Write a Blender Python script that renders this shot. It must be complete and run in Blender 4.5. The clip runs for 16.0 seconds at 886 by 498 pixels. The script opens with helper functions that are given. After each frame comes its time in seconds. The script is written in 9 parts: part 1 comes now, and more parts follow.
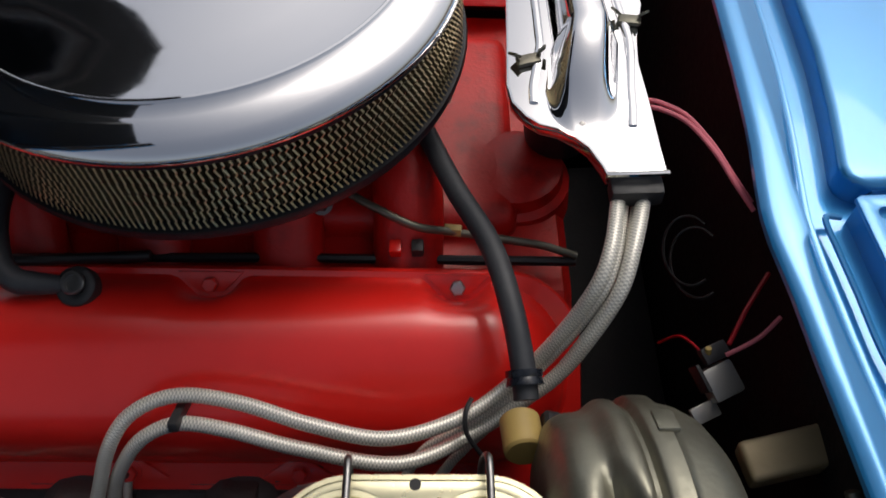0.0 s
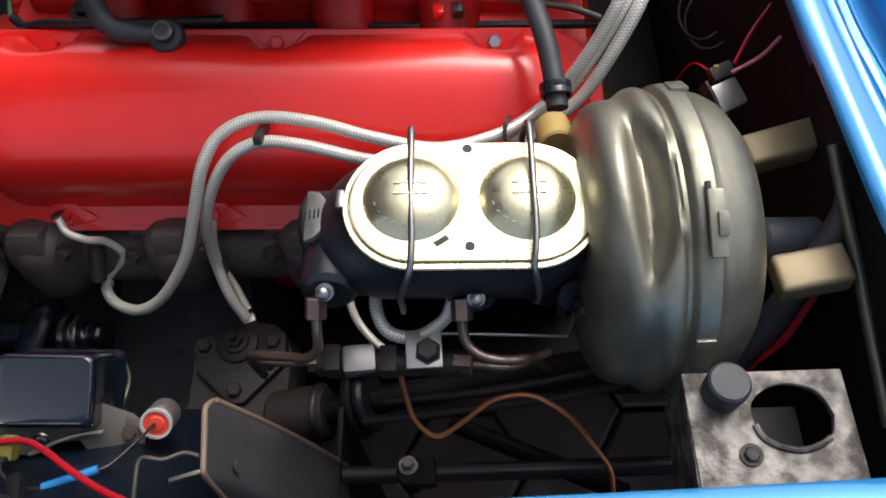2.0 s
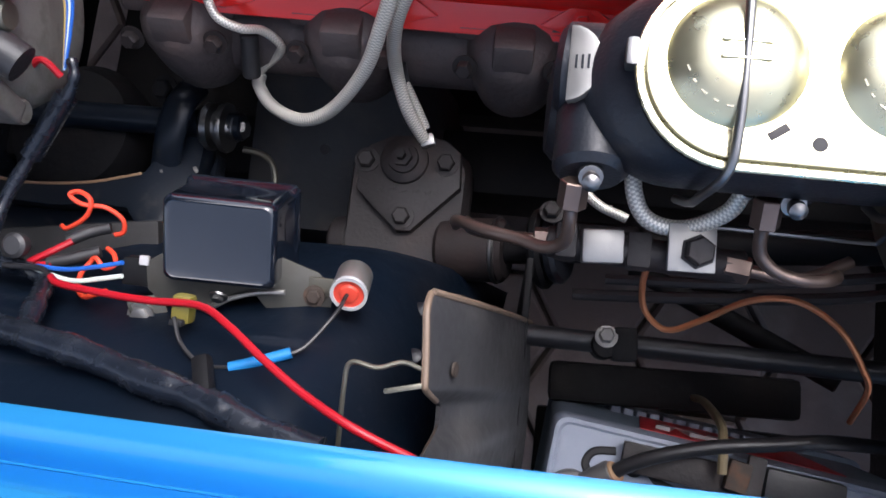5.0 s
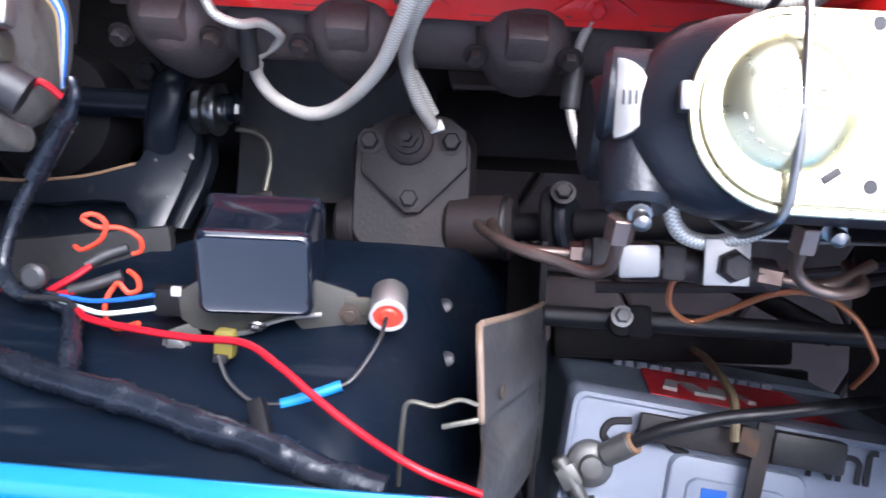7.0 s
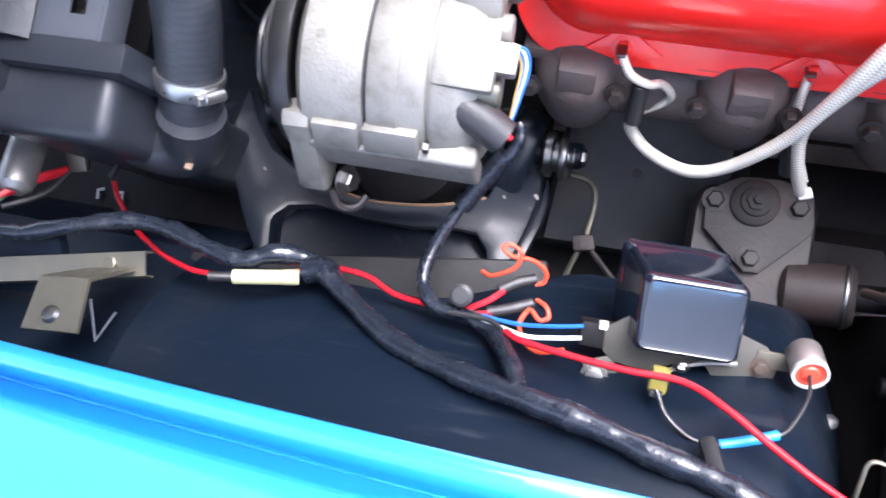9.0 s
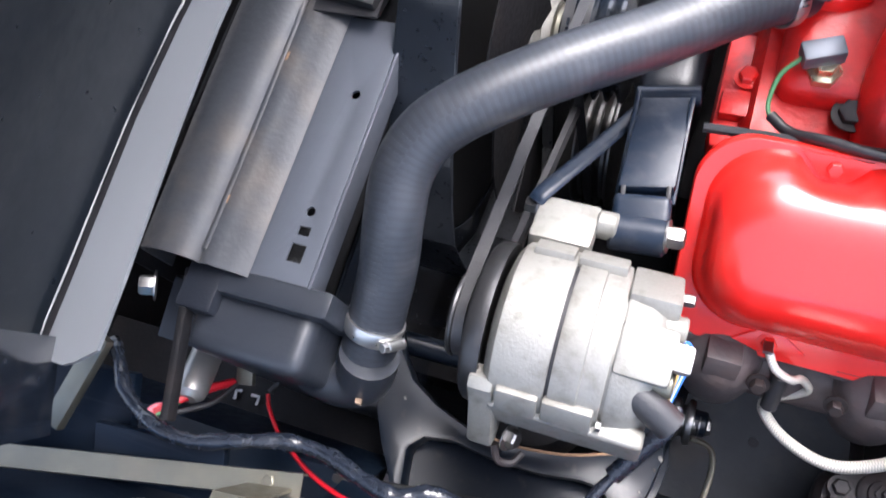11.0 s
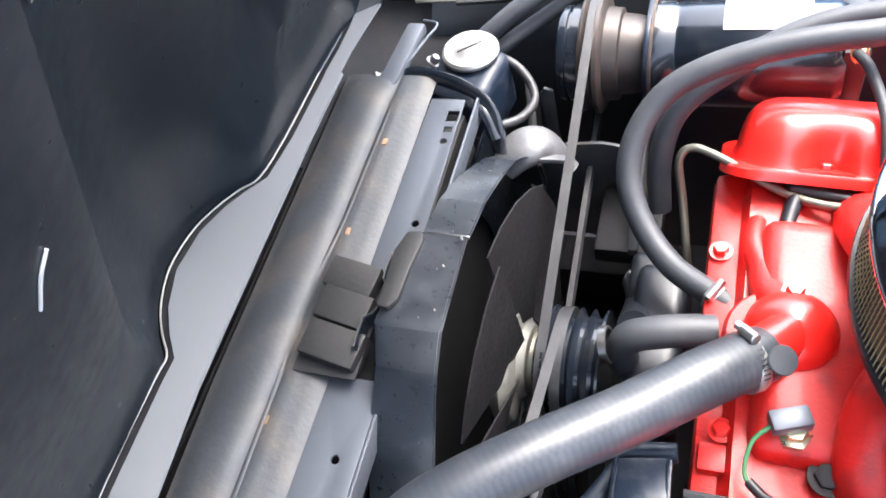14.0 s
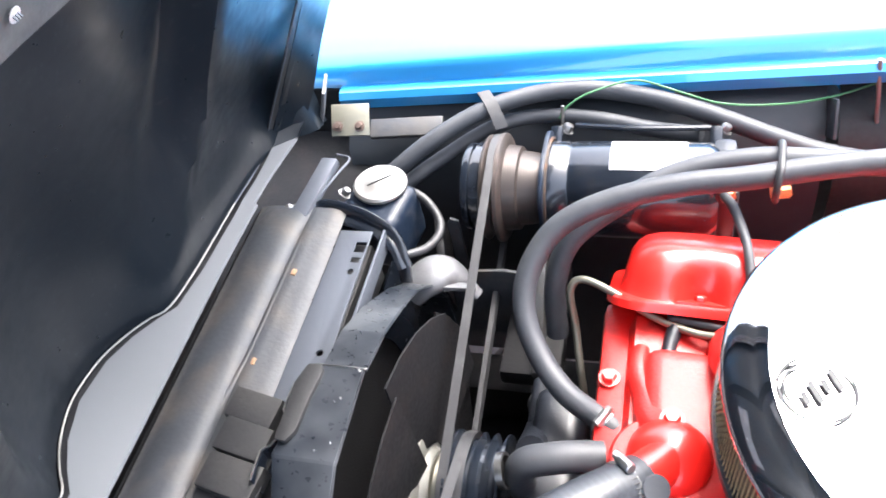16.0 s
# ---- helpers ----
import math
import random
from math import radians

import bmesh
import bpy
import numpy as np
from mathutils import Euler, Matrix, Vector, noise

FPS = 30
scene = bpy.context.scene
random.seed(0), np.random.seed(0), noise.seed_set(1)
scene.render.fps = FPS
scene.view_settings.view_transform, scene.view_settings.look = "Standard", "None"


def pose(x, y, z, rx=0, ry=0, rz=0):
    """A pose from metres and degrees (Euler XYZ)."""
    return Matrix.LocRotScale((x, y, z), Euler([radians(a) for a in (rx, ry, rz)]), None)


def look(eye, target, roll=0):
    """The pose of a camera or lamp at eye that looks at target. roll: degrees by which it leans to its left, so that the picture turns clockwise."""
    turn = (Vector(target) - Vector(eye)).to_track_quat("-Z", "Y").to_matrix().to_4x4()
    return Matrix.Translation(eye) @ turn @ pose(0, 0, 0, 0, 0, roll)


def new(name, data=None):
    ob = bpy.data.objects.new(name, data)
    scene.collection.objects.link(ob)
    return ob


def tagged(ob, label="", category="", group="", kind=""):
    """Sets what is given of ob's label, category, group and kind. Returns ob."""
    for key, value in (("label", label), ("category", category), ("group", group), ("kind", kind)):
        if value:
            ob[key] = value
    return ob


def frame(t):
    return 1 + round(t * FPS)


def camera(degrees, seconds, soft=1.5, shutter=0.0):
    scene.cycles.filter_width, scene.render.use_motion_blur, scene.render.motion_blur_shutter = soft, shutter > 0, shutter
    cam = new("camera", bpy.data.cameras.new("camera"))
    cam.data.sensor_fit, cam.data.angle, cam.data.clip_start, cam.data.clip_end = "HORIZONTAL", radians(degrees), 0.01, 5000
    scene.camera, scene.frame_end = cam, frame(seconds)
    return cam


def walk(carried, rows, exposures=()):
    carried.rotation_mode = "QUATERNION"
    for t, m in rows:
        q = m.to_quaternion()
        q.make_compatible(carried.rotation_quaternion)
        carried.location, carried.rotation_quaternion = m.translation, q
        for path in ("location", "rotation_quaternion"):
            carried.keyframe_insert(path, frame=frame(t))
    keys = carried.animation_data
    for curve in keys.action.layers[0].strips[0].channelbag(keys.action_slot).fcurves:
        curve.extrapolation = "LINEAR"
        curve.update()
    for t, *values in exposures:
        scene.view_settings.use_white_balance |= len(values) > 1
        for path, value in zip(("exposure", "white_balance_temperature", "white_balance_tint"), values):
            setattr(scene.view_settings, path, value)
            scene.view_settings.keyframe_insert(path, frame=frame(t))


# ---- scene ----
cam = camera(60.3, 16.0, soft=1.6, shutter=0.3)
# seconds, eye, turn in degrees
PATH = [
    (0, 0.0000, -0.4194, 1.2700, 33.46, 2.41, -0.35),
    (0.5, -0.0016, -0.4686, 1.2707, 33.47, 2.85, 0.68),
    (1, -0.0120, -0.5162, 1.2688, 31.80, 3.22, -0.36),
    (1.5, -0.0143, -0.5597, 1.2597, 28.16, 4.10, -0.99),
    (2, -0.0197, -0.5969, 1.2651, 28.18, 4.34, -0.51),
    (2.5, -0.0477, -0.6207, 1.2636, 24.74, 4.76, 1.39),
    (3, -0.0612, -0.5951, 1.2503, 23.60, 5.68, 3.34),
    (3.5, -0.0766, -0.5355, 1.2248, 20.12, 5.54, 5.69),
    (4, -0.0976, -0.4945, 1.2029, 16.97, 6.34, 6.15),
    (4.5, -0.1271, -0.4832, 1.1901, 13.33, 7.77, 7.02),
    (4.7, -0.1350, -0.4852, 1.1856, 11.62, 7.83, 7.05),
    (6.8, -0.1802, -0.4148, 1.1953, 1.71, 3.72, 2.97),
    (7, -0.1961, -0.4126, 1.1994, 1.12, 4.44, 3.44),
    (7.5, -0.2585, -0.4191, 1.2230, 1.72, 7.42, 5.52),
    (8, -0.3103, -0.4241, 1.2335, 3.58, 9.90, 7.47),
    (8.5, -0.3456, -0.4251, 1.2392, 3.88, 10.09, 8.41),
    (9, -0.3866, -0.4366, 1.2666, 5.33, 12.52, 10.53),
    (9.5, -0.4307, -0.4462, 1.2855, 7.63, 13.78, 12.87),
    (10, -0.4580, -0.4528, 1.3120, 14.52, 14.26, 17.28),
    (10.2, -0.4617, -0.4496, 1.3206, 16.02, 13.90, 17.52),
    (12.3, -0.4890, -0.3395, 1.3968, 27.71, 14.47, 17.04),
    (12.5, -0.4878, -0.3327, 1.3992, 28.74, 14.48, 16.49),
    (13, -0.4875, -0.3063, 1.4117, 31.39, 13.89, 15.36),
    (13.5, -0.4879, -0.2939, 1.4220, 32.85, 13.86, 15.20),
    (14, -0.4905, -0.2804, 1.4291, 34.36, 13.76, 15.44),
    (14.5, -0.4904, -0.2670, 1.4359, 36.33, 13.49, 15.38),
    (15, -0.4806, -0.2493, 1.4411, 38.27, 12.77, 14.33),
    (15.5, -0.4642, -0.2493, 1.4583, 40.52, 12.73, 13.67),
    (16, -0.4365, -0.2648, 1.4674, 41.33, 10.67, 12.73),
]
EXPOSURES = [(0.0, -0.6), (0.5, -0.12), (1.0, 0.33), (1.5, 0.45), (2.5, 0.78), (4.5, 1.22), (7.0, 2.05), (7.5, 2.6), (8.0, 2.82), (9.0, 2.62), (10.0, 2.35), (12.5, 2.86), (14.5, 3.1), (16.0, 3.2)]
# seconds, kelvin, tint
BALANCE = ((0.0, 6500, 10), (2.5, 6350, 12), (4.5, 6100, 14), (7.0, 5600, 16), (8.0, 5750, 17), (10.0, 5900, 17), (12.5, 6200, 10), (16.0, 6300, 11))
walk(cam, [(t, pose(x, y, z, rx, ry, rz)) for t, x, y, z, rx, ry, rz in PATH], [(t, e, float(np.interp(t, [r[0] for r in BALANCE], [r[1] for r in BALANCE])), float(np.interp(t, [r[0] for r in BALANCE], [r[2] for r in BALANCE]))) for t, e in EXPOSURES])

# ---- light: bright overcast sky, a weak wide sun from the passenger side ----
SUN_UP, SUN_ROUND = 58, 35
world = bpy.data.worlds.new("sky")
scene.world = world
world.use_nodes = True
wn = world.node_tree
bg = wn.nodes["Background"]
sky = wn.nodes.new("ShaderNodeTexSky")
sky.sky_type, sky.sun_disc = "NISHITA", False
sky.sun_elevation, sky.sun_rotation = radians(SUN_UP), radians(SUN_ROUND)
sky.air_density, sky.dust_density, sky.ozone_density = 1.0, 6.0, 1.0
soft_sky = wn.nodes.new("ShaderNodeHueSaturation")
soft_sky.inputs["Saturation"].default_value = 0.55
wn.links.new(sky.outputs[0], soft_sky.inputs["Color"])
wn.links.new(soft_sky.outputs[0], bg.inputs["Color"])
bg.inputs["Strength"].default_value = 0.15
sun = new("sun", bpy.data.lights.new("sun", "SUN"))
sun.data.energy, sun.data.angle, sun.data.color = 0.6, radians(30), (1.0, 0.96, 0.9)
sun.matrix_world = look((0, 0, 4), Vector((0, 0, 4)) - Vector((math.sin(radians(SUN_ROUND)) * math.cos(radians(SUN_UP)), math.cos(radians(SUN_ROUND)) * math.cos(radians(SUN_UP)), math.sin(radians(SUN_UP)))))


# ---- materials ----
def mat(name, base, rough=0.5, metal=0.0, coat=0.0, var=0.12, scale=8.0, fine=120.0, bump=0.15, spots=None, spot_amount=0.5, spot_scale=14.0, spot_from=0.5, rough_var=0.12, coat_rough=0.08, spec=0.5, streak=None):
    """Two scales of noise in colour, roughness and relief; spots: a second colour for dust, rust or wear."""
    m = bpy.data.materials.new(name)
    m.use_nodes = True
    nt = m.node_tree
    b = nt.nodes["Principled BSDF"]
    tc = nt.nodes.new("ShaderNodeTexCoord")

    def noise_node(s, detail=3.0):
        n = nt.nodes.new("ShaderNodeTexNoise")
        n.inputs["Scale"].default_value, n.inputs["Detail"].default_value = s, detail
        nt.links.new(tc.outputs["Object"], n.inputs["Vector"])
        return n

    big, small = noise_node(scale), noise_node(fine, 2.0)
    mix = nt.nodes.new("ShaderNodeMix")
    mix.data_type = "RGBA"
    lo = [max(0.0, c * (1 - var)) for c in base]
    hi = [min(1.0, c * (1 + var)) for c in base]
    mix.inputs["A"].default_value, mix.inputs["B"].default_value = (*lo, 1), (*hi, 1)
    nt.links.new(big.outputs["Fac"], mix.inputs["Factor"])
    colour = mix.outputs["Result"]
    if spots:
        sp = noise_node(spot_scale, 6.0)
        ramp = nt.nodes.new("ShaderNodeMapRange")
        ramp.inputs["From Min"].default_value, ramp.inputs["From Max"].default_value = spot_from, spot_from + 0.22
        ramp.inputs["To Max"].default_value = spot_amount
        nt.links.new(sp.outputs["Fac"], ramp.inputs["Value"])
        mix2 = nt.nodes.new("ShaderNodeMix")
        mix2.data_type = "RGBA"
        mix2.inputs["B"].default_value = (*spots, 1)
        nt.links.new(colour, mix2.inputs["A"])
        nt.links.new(ramp.outputs["Result"], mix2.inputs["Factor"])
        colour = mix2.outputs["Result"]
    if streak:
        # fine scratches that run along the car
        mp = nt.nodes.new("ShaderNodeMapping")
        mp.inputs["Scale"].default_value = (5, 90, 60)
        nt.links.new(tc.outputs["Object"], mp.inputs["Vector"])
        sn = nt.nodes.new("ShaderNodeTexNoise")
        sn.inputs["Scale"].default_value, sn.inputs["Detail"].default_value = 2.0, 4.0
        nt.links.new(mp.outputs[0], sn.inputs["Vector"])
        sr = nt.nodes.new("ShaderNodeMapRange")
        sr.inputs["From Min"].default_value, sr.inputs["From Max"].default_value, sr.inputs["To Max"].default_value = 0.60, 0.72, 0.6
        nt.links.new(sn.outputs["Fac"], sr.inputs["Value"])
        mix3 = nt.nodes.new("ShaderNodeMix")
        mix3.data_type = "RGBA"
        mix3.inputs["B"].default_value = (*streak, 1)
        nt.links.new(colour, mix3.inputs["A"])
        nt.links.new(sr.outputs["Result"], mix3.inputs["Factor"])
        colour = mix3.outputs["Result"]
    nt.links.new(colour, b.inputs["Base Color"])
    rr = nt.nodes.new("ShaderNodeMapRange")
    rr.inputs["To Min"].default_value, rr.inputs["To Max"].default_value = max(0.02, rough - rough_var), min(1.0, rough + rough_var)
    nt.links.new(small.outputs["Fac"], rr.inputs["Value"])
    nt.links.new(rr.outputs["Result"], b.inputs["Roughness"])
    b.inputs["Metallic"].default_value = metal
    b.inputs["Specular IOR Level"].default_value = spec
    if coat:
        b.inputs["Coat Weight"].default_value, b.inputs["Coat Roughness"].default_value = coat, coat_rough
    if bump:
        bn = nt.nodes.new("ShaderNodeBump")
        bn.inputs["Strength"].default_value, bn.inputs["Distance"].default_value = bump, 0.001
        nt.links.new(small.outputs["Fac"], bn.inputs["Height"])
        nt.links.new(bn.outputs["Normal"], b.inputs["Normal"])
    return m


def weave(m, scale, strength=0.6, lo=0.55):
    """Adds a fine crossed weave to a material: braid, cord or ribbing."""
    nt = m.node_tree
    b = nt.nodes["Principled BSDF"]
    uv = nt.nodes.new("ShaderNodeTexCoord")
    mp = nt.nodes.new("ShaderNodeMapping")
    mp.inputs["Scale"].default_value = scale
    nt.links.new(uv.outputs["UV"], mp.inputs["Vector"])
    ck = nt.nodes.new("ShaderNodeTexChecker")
    ck.inputs["Color1"].default_value, ck.inputs["Color2"].default_value = (1, 1, 1, 1), (lo, lo, lo, 1)
    ck.inputs["Scale"].default_value = 1.0
    nt.links.new(mp.outputs[0], ck.inputs["Vector"])
    old = b.inputs["Base Color"].links[0].from_socket
    mul = nt.nodes.new("ShaderNodeMix")
    mul.data_type, mul.blend_type = "RGBA", "MULTIPLY"
    mul.inputs["Factor"].default_value = 1.0
    nt.links.new(old, mul.inputs["A"])
    nt.links.new(ck.outputs["Color"], mul.inputs["B"])
    nt.links.new(mul.outputs["Result"], b.inputs["Base Color"])
    bn = nt.nodes.new("ShaderNodeBump")
    bn.inputs["Strength"].default_value, bn.inputs["Distance"].default_value = strength, 0.001
    nt.links.new(ck.outputs["Fac"], bn.inputs["Height"])
    nt.links.new(bn.outputs["Normal"], b.inputs["Normal"])
    return m


def wrapped(m, turns):
    """Spiral laps and fine wrinkles of wound tape, as relief."""
    nt = m.node_tree
    b = nt.nodes["Principled BSDF"]
    uv = nt.nodes.new("ShaderNodeTexCoord")
    mp = nt.nodes.new("ShaderNodeMapping")
    mp.inputs["Scale"].default_value = (1, turns, 1)
    nt.links.new(uv.outputs["UV"], mp.inputs["Vector"])
    wv = nt.nodes.new("ShaderNodeTexWave")
    wv.wave_type, wv.bands_direction, wv.wave_profile = "BANDS", "DIAGONAL", "SAW"
    wv.inputs["Scale"].default_value, wv.inputs["Distortion"].default_value, wv.inputs["Detail"].default_value = 0.32, 1.5, 3.0
    nt.links.new(mp.outputs[0], wv.inputs["Vector"])
    bn = nt.nodes.new("ShaderNodeBump")
    bn.inputs["Strength"].default_value, bn.inputs["Distance"].default_value = 0.9, 0.0016
    nt.links.new(wv.outputs["Fac"], bn.inputs["Height"])
    nt.links.new(b.inputs["Normal"].links[0].from_socket, bn.inputs["Normal"])
    nt.links.new(bn.outputs["Normal"], b.inputs["Normal"])
    return m


RED = mat("engine_red_enamel", (0.86, 0.018, 0.012), 0.36, coat=0.8, spec=0.5, var=0.08, scale=9, bump=0.05, rough_var=0.06, spots=(0.76, 0.012, 0.008), spot_amount=0.35, spot_scale=30, coat_rough=0.17)
RED_CAST = mat("red_painted_cast_iron", (0.60, 0.010, 0.007), 0.46, coat=0.08, var=0.25, scale=22, fine=260, bump=0.5, spots=(0.16, 0.012, 0.01), spot_amount=0.6, spot_scale=35)
CHROME = mat("chrome_plate", (0.88, 0.88, 0.89), 0.05, 1.0, var=0.03, bump=0.0, rough_var=0.03)
STEEL = mat("bare_steel", (0.27, 0.265, 0.26), 0.36, 1.0, var=0.15, scale=60, bump=0.1)
BLUE = mat("blue_metallic_paint", (0.032, 0.285, 0.64), 0.30, 0.45, coat=1.0, var=0.05, scale=3, fine=60, bump=0.0, rough_var=0.03, coat_rough=0.03)
BLUE.node_tree.nodes["Principled BSDF"].inputs["Coat IOR"].default_value = 1.65
BLACK = mat("satin_black_fibreglass", (0.004, 0.0075, 0.0145), 0.36, spec=0.10, streak=(0.018, 0.022, 0.030), var=0.35, scale=5, fine=90, bump=0.25, spots=(0.020, 0.021, 0.025), spot_amount=0.25, spot_scale=9)
HOODBLACK = mat("hood_black_paint", (0.005, 0.008, 0.012), 0.33, spec=0.24, streak=(0.014, 0.017, 0.022), var=0.3, scale=3, fine=60, bump=0.1, spots=(0.014, 0.017, 0.021), spot_amount=0.4, spot_scale=4)
GLOSSBLACK = mat("gloss_black_paint", (0.008, 0.011, 0.017), 0.22, coat=0.5, var=0.2, scale=12, bump=0.06, spots=(0.07, 0.067, 0.064), spot_amount=0.18, spot_scale=45)
DUSTY = mat("dusty_black_sheet_steel", (0.030, 0.033, 0.038), 0.52, 0.0, spec=0.42, var=0.35, scale=24, fine=170, bump=0.30, spots=(0.066, 0.057, 0.049), spot_amount=0.8, spot_scale=17, spot_from=0.46, rough_var=0.12)
REGBLACK = mat("shiny_black_enamel", (0.006, 0.009, 0.016), 0.14, coat=1.0, var=0.2, scale=12, bump=0.03, spots=(0.03, 0.033, 0.04), spot_amount=0.2, spot_scale=60, rough_var=0.06, coat_rough=0.05)
GREYBAND = mat("satin_grey_black_bracket", (0.10, 0.11, 0.13), 0.40, 0.4, var=0.12, scale=9, bump=0.1)
RUBBER = mat("black_rubber", (0.022, 0.022, 0.024), 0.48, var=0.2, scale=30, fine=300, bump=0.25, spots=(0.07, 0.07, 0.07), spot_amount=0.3, spot_scale=40)
TAPE = wrapped(mat("black_tape", (0.010, 0.013, 0.020), 0.25, coat=0.15,  var=0.3, scale=40, fine=160, bump=0.7, spots=(0.05, 0.055, 0.065), spot_amount=0.25, spot_scale=45), 62)
MANIFOLD = mat("heat_stained_cast_iron", (0.080, 0.067, 0.067), 0.6, 0.1, var=0.3, scale=25, fine=220, bump=0.7, spots=(0.13, 0.085, 0.072), spot_amount=0.5, spot_scale=22)
# black flange paint lightened to grey: the sky's reflection put into the base colour
HOODFLANGE = mat("hood_flange_painted_sheen", (0.25, 0.26, 0.275), 0.30, 0.30, coat=0.5, coat_rough=0.16, var=0.06, scale=6, fine=60, bump=0.0, rough_var=0.02)
LEDGE = mat("dusty_dark_chassis_paint", (0.009, 0.009, 0.010), 0.65, var=0.3, scale=14, fine=150, bump=0.4, spots=(0.018, 0.017, 0.016), spot_amount=0.5, spot_scale=20)
CAST = mat("rusty_cast_iron", (0.018, 0.0150, 0.0158), 0.58, 0.1, var=0.3, scale=25, fine=260, bump=0.35, spots=(0.046, 0.027, 0.022), spot_amount=0.5, spot_scale=22)
FRAMEBLACK = mat("worn_black_chassis_paint", (0.006, 0.006, 0.007), 0.6, spec=0.2, var=0.3, scale=18, fine=180, bump=0.35, spots=(0.022, 0.017, 0.015), spot_amount=0.4, spot_scale=25)
ARMBLACK = mat("black_suspension_paint", (0.006, 0.009, 0.015), 0.30, spec=0.34, var=0.3, scale=14, fine=120, bump=0.05, rough_var=0.04, spots=(0.11, 0.10, 0.09), spot_amount=0.25, spot_scale=70, spot_from=0.60)
ALU = mat("cast_aluminium", (0.225, 0.22, 0.20), 0.55, 0.5, var=0.16, scale=25, fine=420, bump=0.30, spots=(0.125, 0.115, 0.095), spot_amount=0.7, spot_scale=70)
GOLD = mat("yellow_zinc_plate", (0.66, 0.625, 0.42), 0.30, 0.9, var=0.12, scale=16, bump=0.1, spots=(0.62, 0.52, 0.34), spot_amount=0.5, spot_scale=22)
CAD = mat("dull_cadmium_plate", (0.275, 0.268, 0.212), 0.42, 0.8, var=0.28, scale=16, fine=150, bump=0.35, spots=(0.13, 0.115, 0.085), spot_amount=0.65, spot_scale=20, rough_var=0.16)
IRON = mat("black_painted_casting", (0.010, 0.012, 0.017), 0.40, var=0.3, scale=25, fine=420, bump=0.3)
COPPER = mat("copper_wire", (0.75, 0.30, 0.14), 0.35, 0.8, var=0.1, scale=40, bump=0.05)
TUBE = mat("brown_steel_brake_pipe", (0.19, 0.14, 0.118), 0.36, 0.8, var=0.25, scale=40, bump=0.1)
BRAID = weave(mat("braided_stainless", (0.86, 0.83, 0.74), 0.36, 0.35, var=0.1, scale=60, bump=0.0), (12, 800, 1), 0.5, 0.58)
HOSE = weave(mat("corded_rubber_hose", (0.026, 0.030, 0.038), 0.42, var=0.2, scale=20, bump=0.0, spots=(0.09, 0.09, 0.095), spot_amount=0.3, spot_scale=40), (3, 320, 1), 0.9, 0.80)
SMOOTHHOSE = mat("heater_hose_rubber", (0.030, 0.033, 0.039), 0.55, var=0.25, scale=25, fine=220, bump=0.2, spots=(0.09, 0.09, 0.09), spot_amount=0.3, spot_scale=20)
PAPER = mat("pleated_filter_paper", (0.13, 0.10, 0.058), 0.8, var=0.2, scale=30, bump=0.2)
MESHGOLD = mat("brass_coloured_mesh", (0.72, 0.58, 0.33), 0.34, 0.8, var=0.2, scale=30, bump=0.0)
REDWIRE = mat("red_cable_insulation", (0.37, 0.005, 0.013), 0.4, var=0.1, scale=30, bump=0.05)
ORANGEWIRE = mat("orange_wire_insulation", (0.70, 0.06, 0.025), 0.4, var=0.1, scale=30, bump=0.05)
WHITEWIRE = mat("white_wire_insulation", (0.65, 0.72, 0.66), 0.45, var=0.1, scale=30, bump=0.05)
BLUEWIRE = mat("blue_wire_insulation", (0.02, 0.12, 0.5), 0.4, var=0.1, scale=30, bump=0.05)
SKYWIRE = mat("sky_blue_sleeve", (0.018, 0.19, 0.48), 0.4, var=0.1, scale=30, bump=0.05)
PINKWIRE = mat("faded_pink_wire_insulation", (0.65, 0.16, 0.20), 0.45, var=0.12, scale=30, bump=0.05)
GREENWIRE = mat("green_wire_insulation", (0.045, 0.15, 0.06), 0.45, var=0.12, scale=30, bump=0.05)
BLACKWIRE = mat("black_wire_insulation", (0.015, 0.015, 0.017), 0.42, var=0.15, scale=30, bump=0.05)
YELLOW = mat("aged_yellow_plastic", (0.17, 0.14, 0.025), 0.45, var=0.2, scale=40, bump=0.1)
CLEARYEL = mat("aged_clear_fuse_holder", (0.42, 0.41, 0.24), 0.3, var=0.15, scale=40, bump=0.05)
CREAM = mat("aged_cream_plastic", (0.44, 0.31, 0.10), 0.45, var=0.15, scale=50, bump=0.1)
REDPLASTIC = mat("red_plastic_cap", (0.70, 0.07, 0.04), 0.45, var=0.12, scale=60, bump=0.1)
WHITE = mat("white_paper_label", (0.45, 0.455, 0.46), 0.55, var=0.06, scale=30, bump=0.1)
BATTGREY = mat("grey_battery_plastic", (0.25, 0.285, 0.36), 0.5, var=0.08, scale=12, bump=0.15, spots=(0.40, 0.43, 0.48), spot_amount=0.4, spot_scale=18)
BATTDARK = mat("dark_grey_battery_case", (0.15, 0.19, 0.245), 0.5, var=0.1, scale=12, bump=0.15)
LABELRED = mat("red_label_print", (0.60, 0.02, 0.03), 0.45, var=0.08, scale=20, bump=0.05)
# marker ink and print; also painted into holes, slots and gaps as their shade
INK_AND_SHADE = mat("black_ink_and_hole_shade", (0.012, 0.012, 0.014), 0.6, var=0.1, scale=30, bump=0.0)
LEAD = mat("oxidised_lead_terminal", (0.17, 0.17, 0.165), 0.5, 0.7, var=0.25, scale=60, bump=0.5)
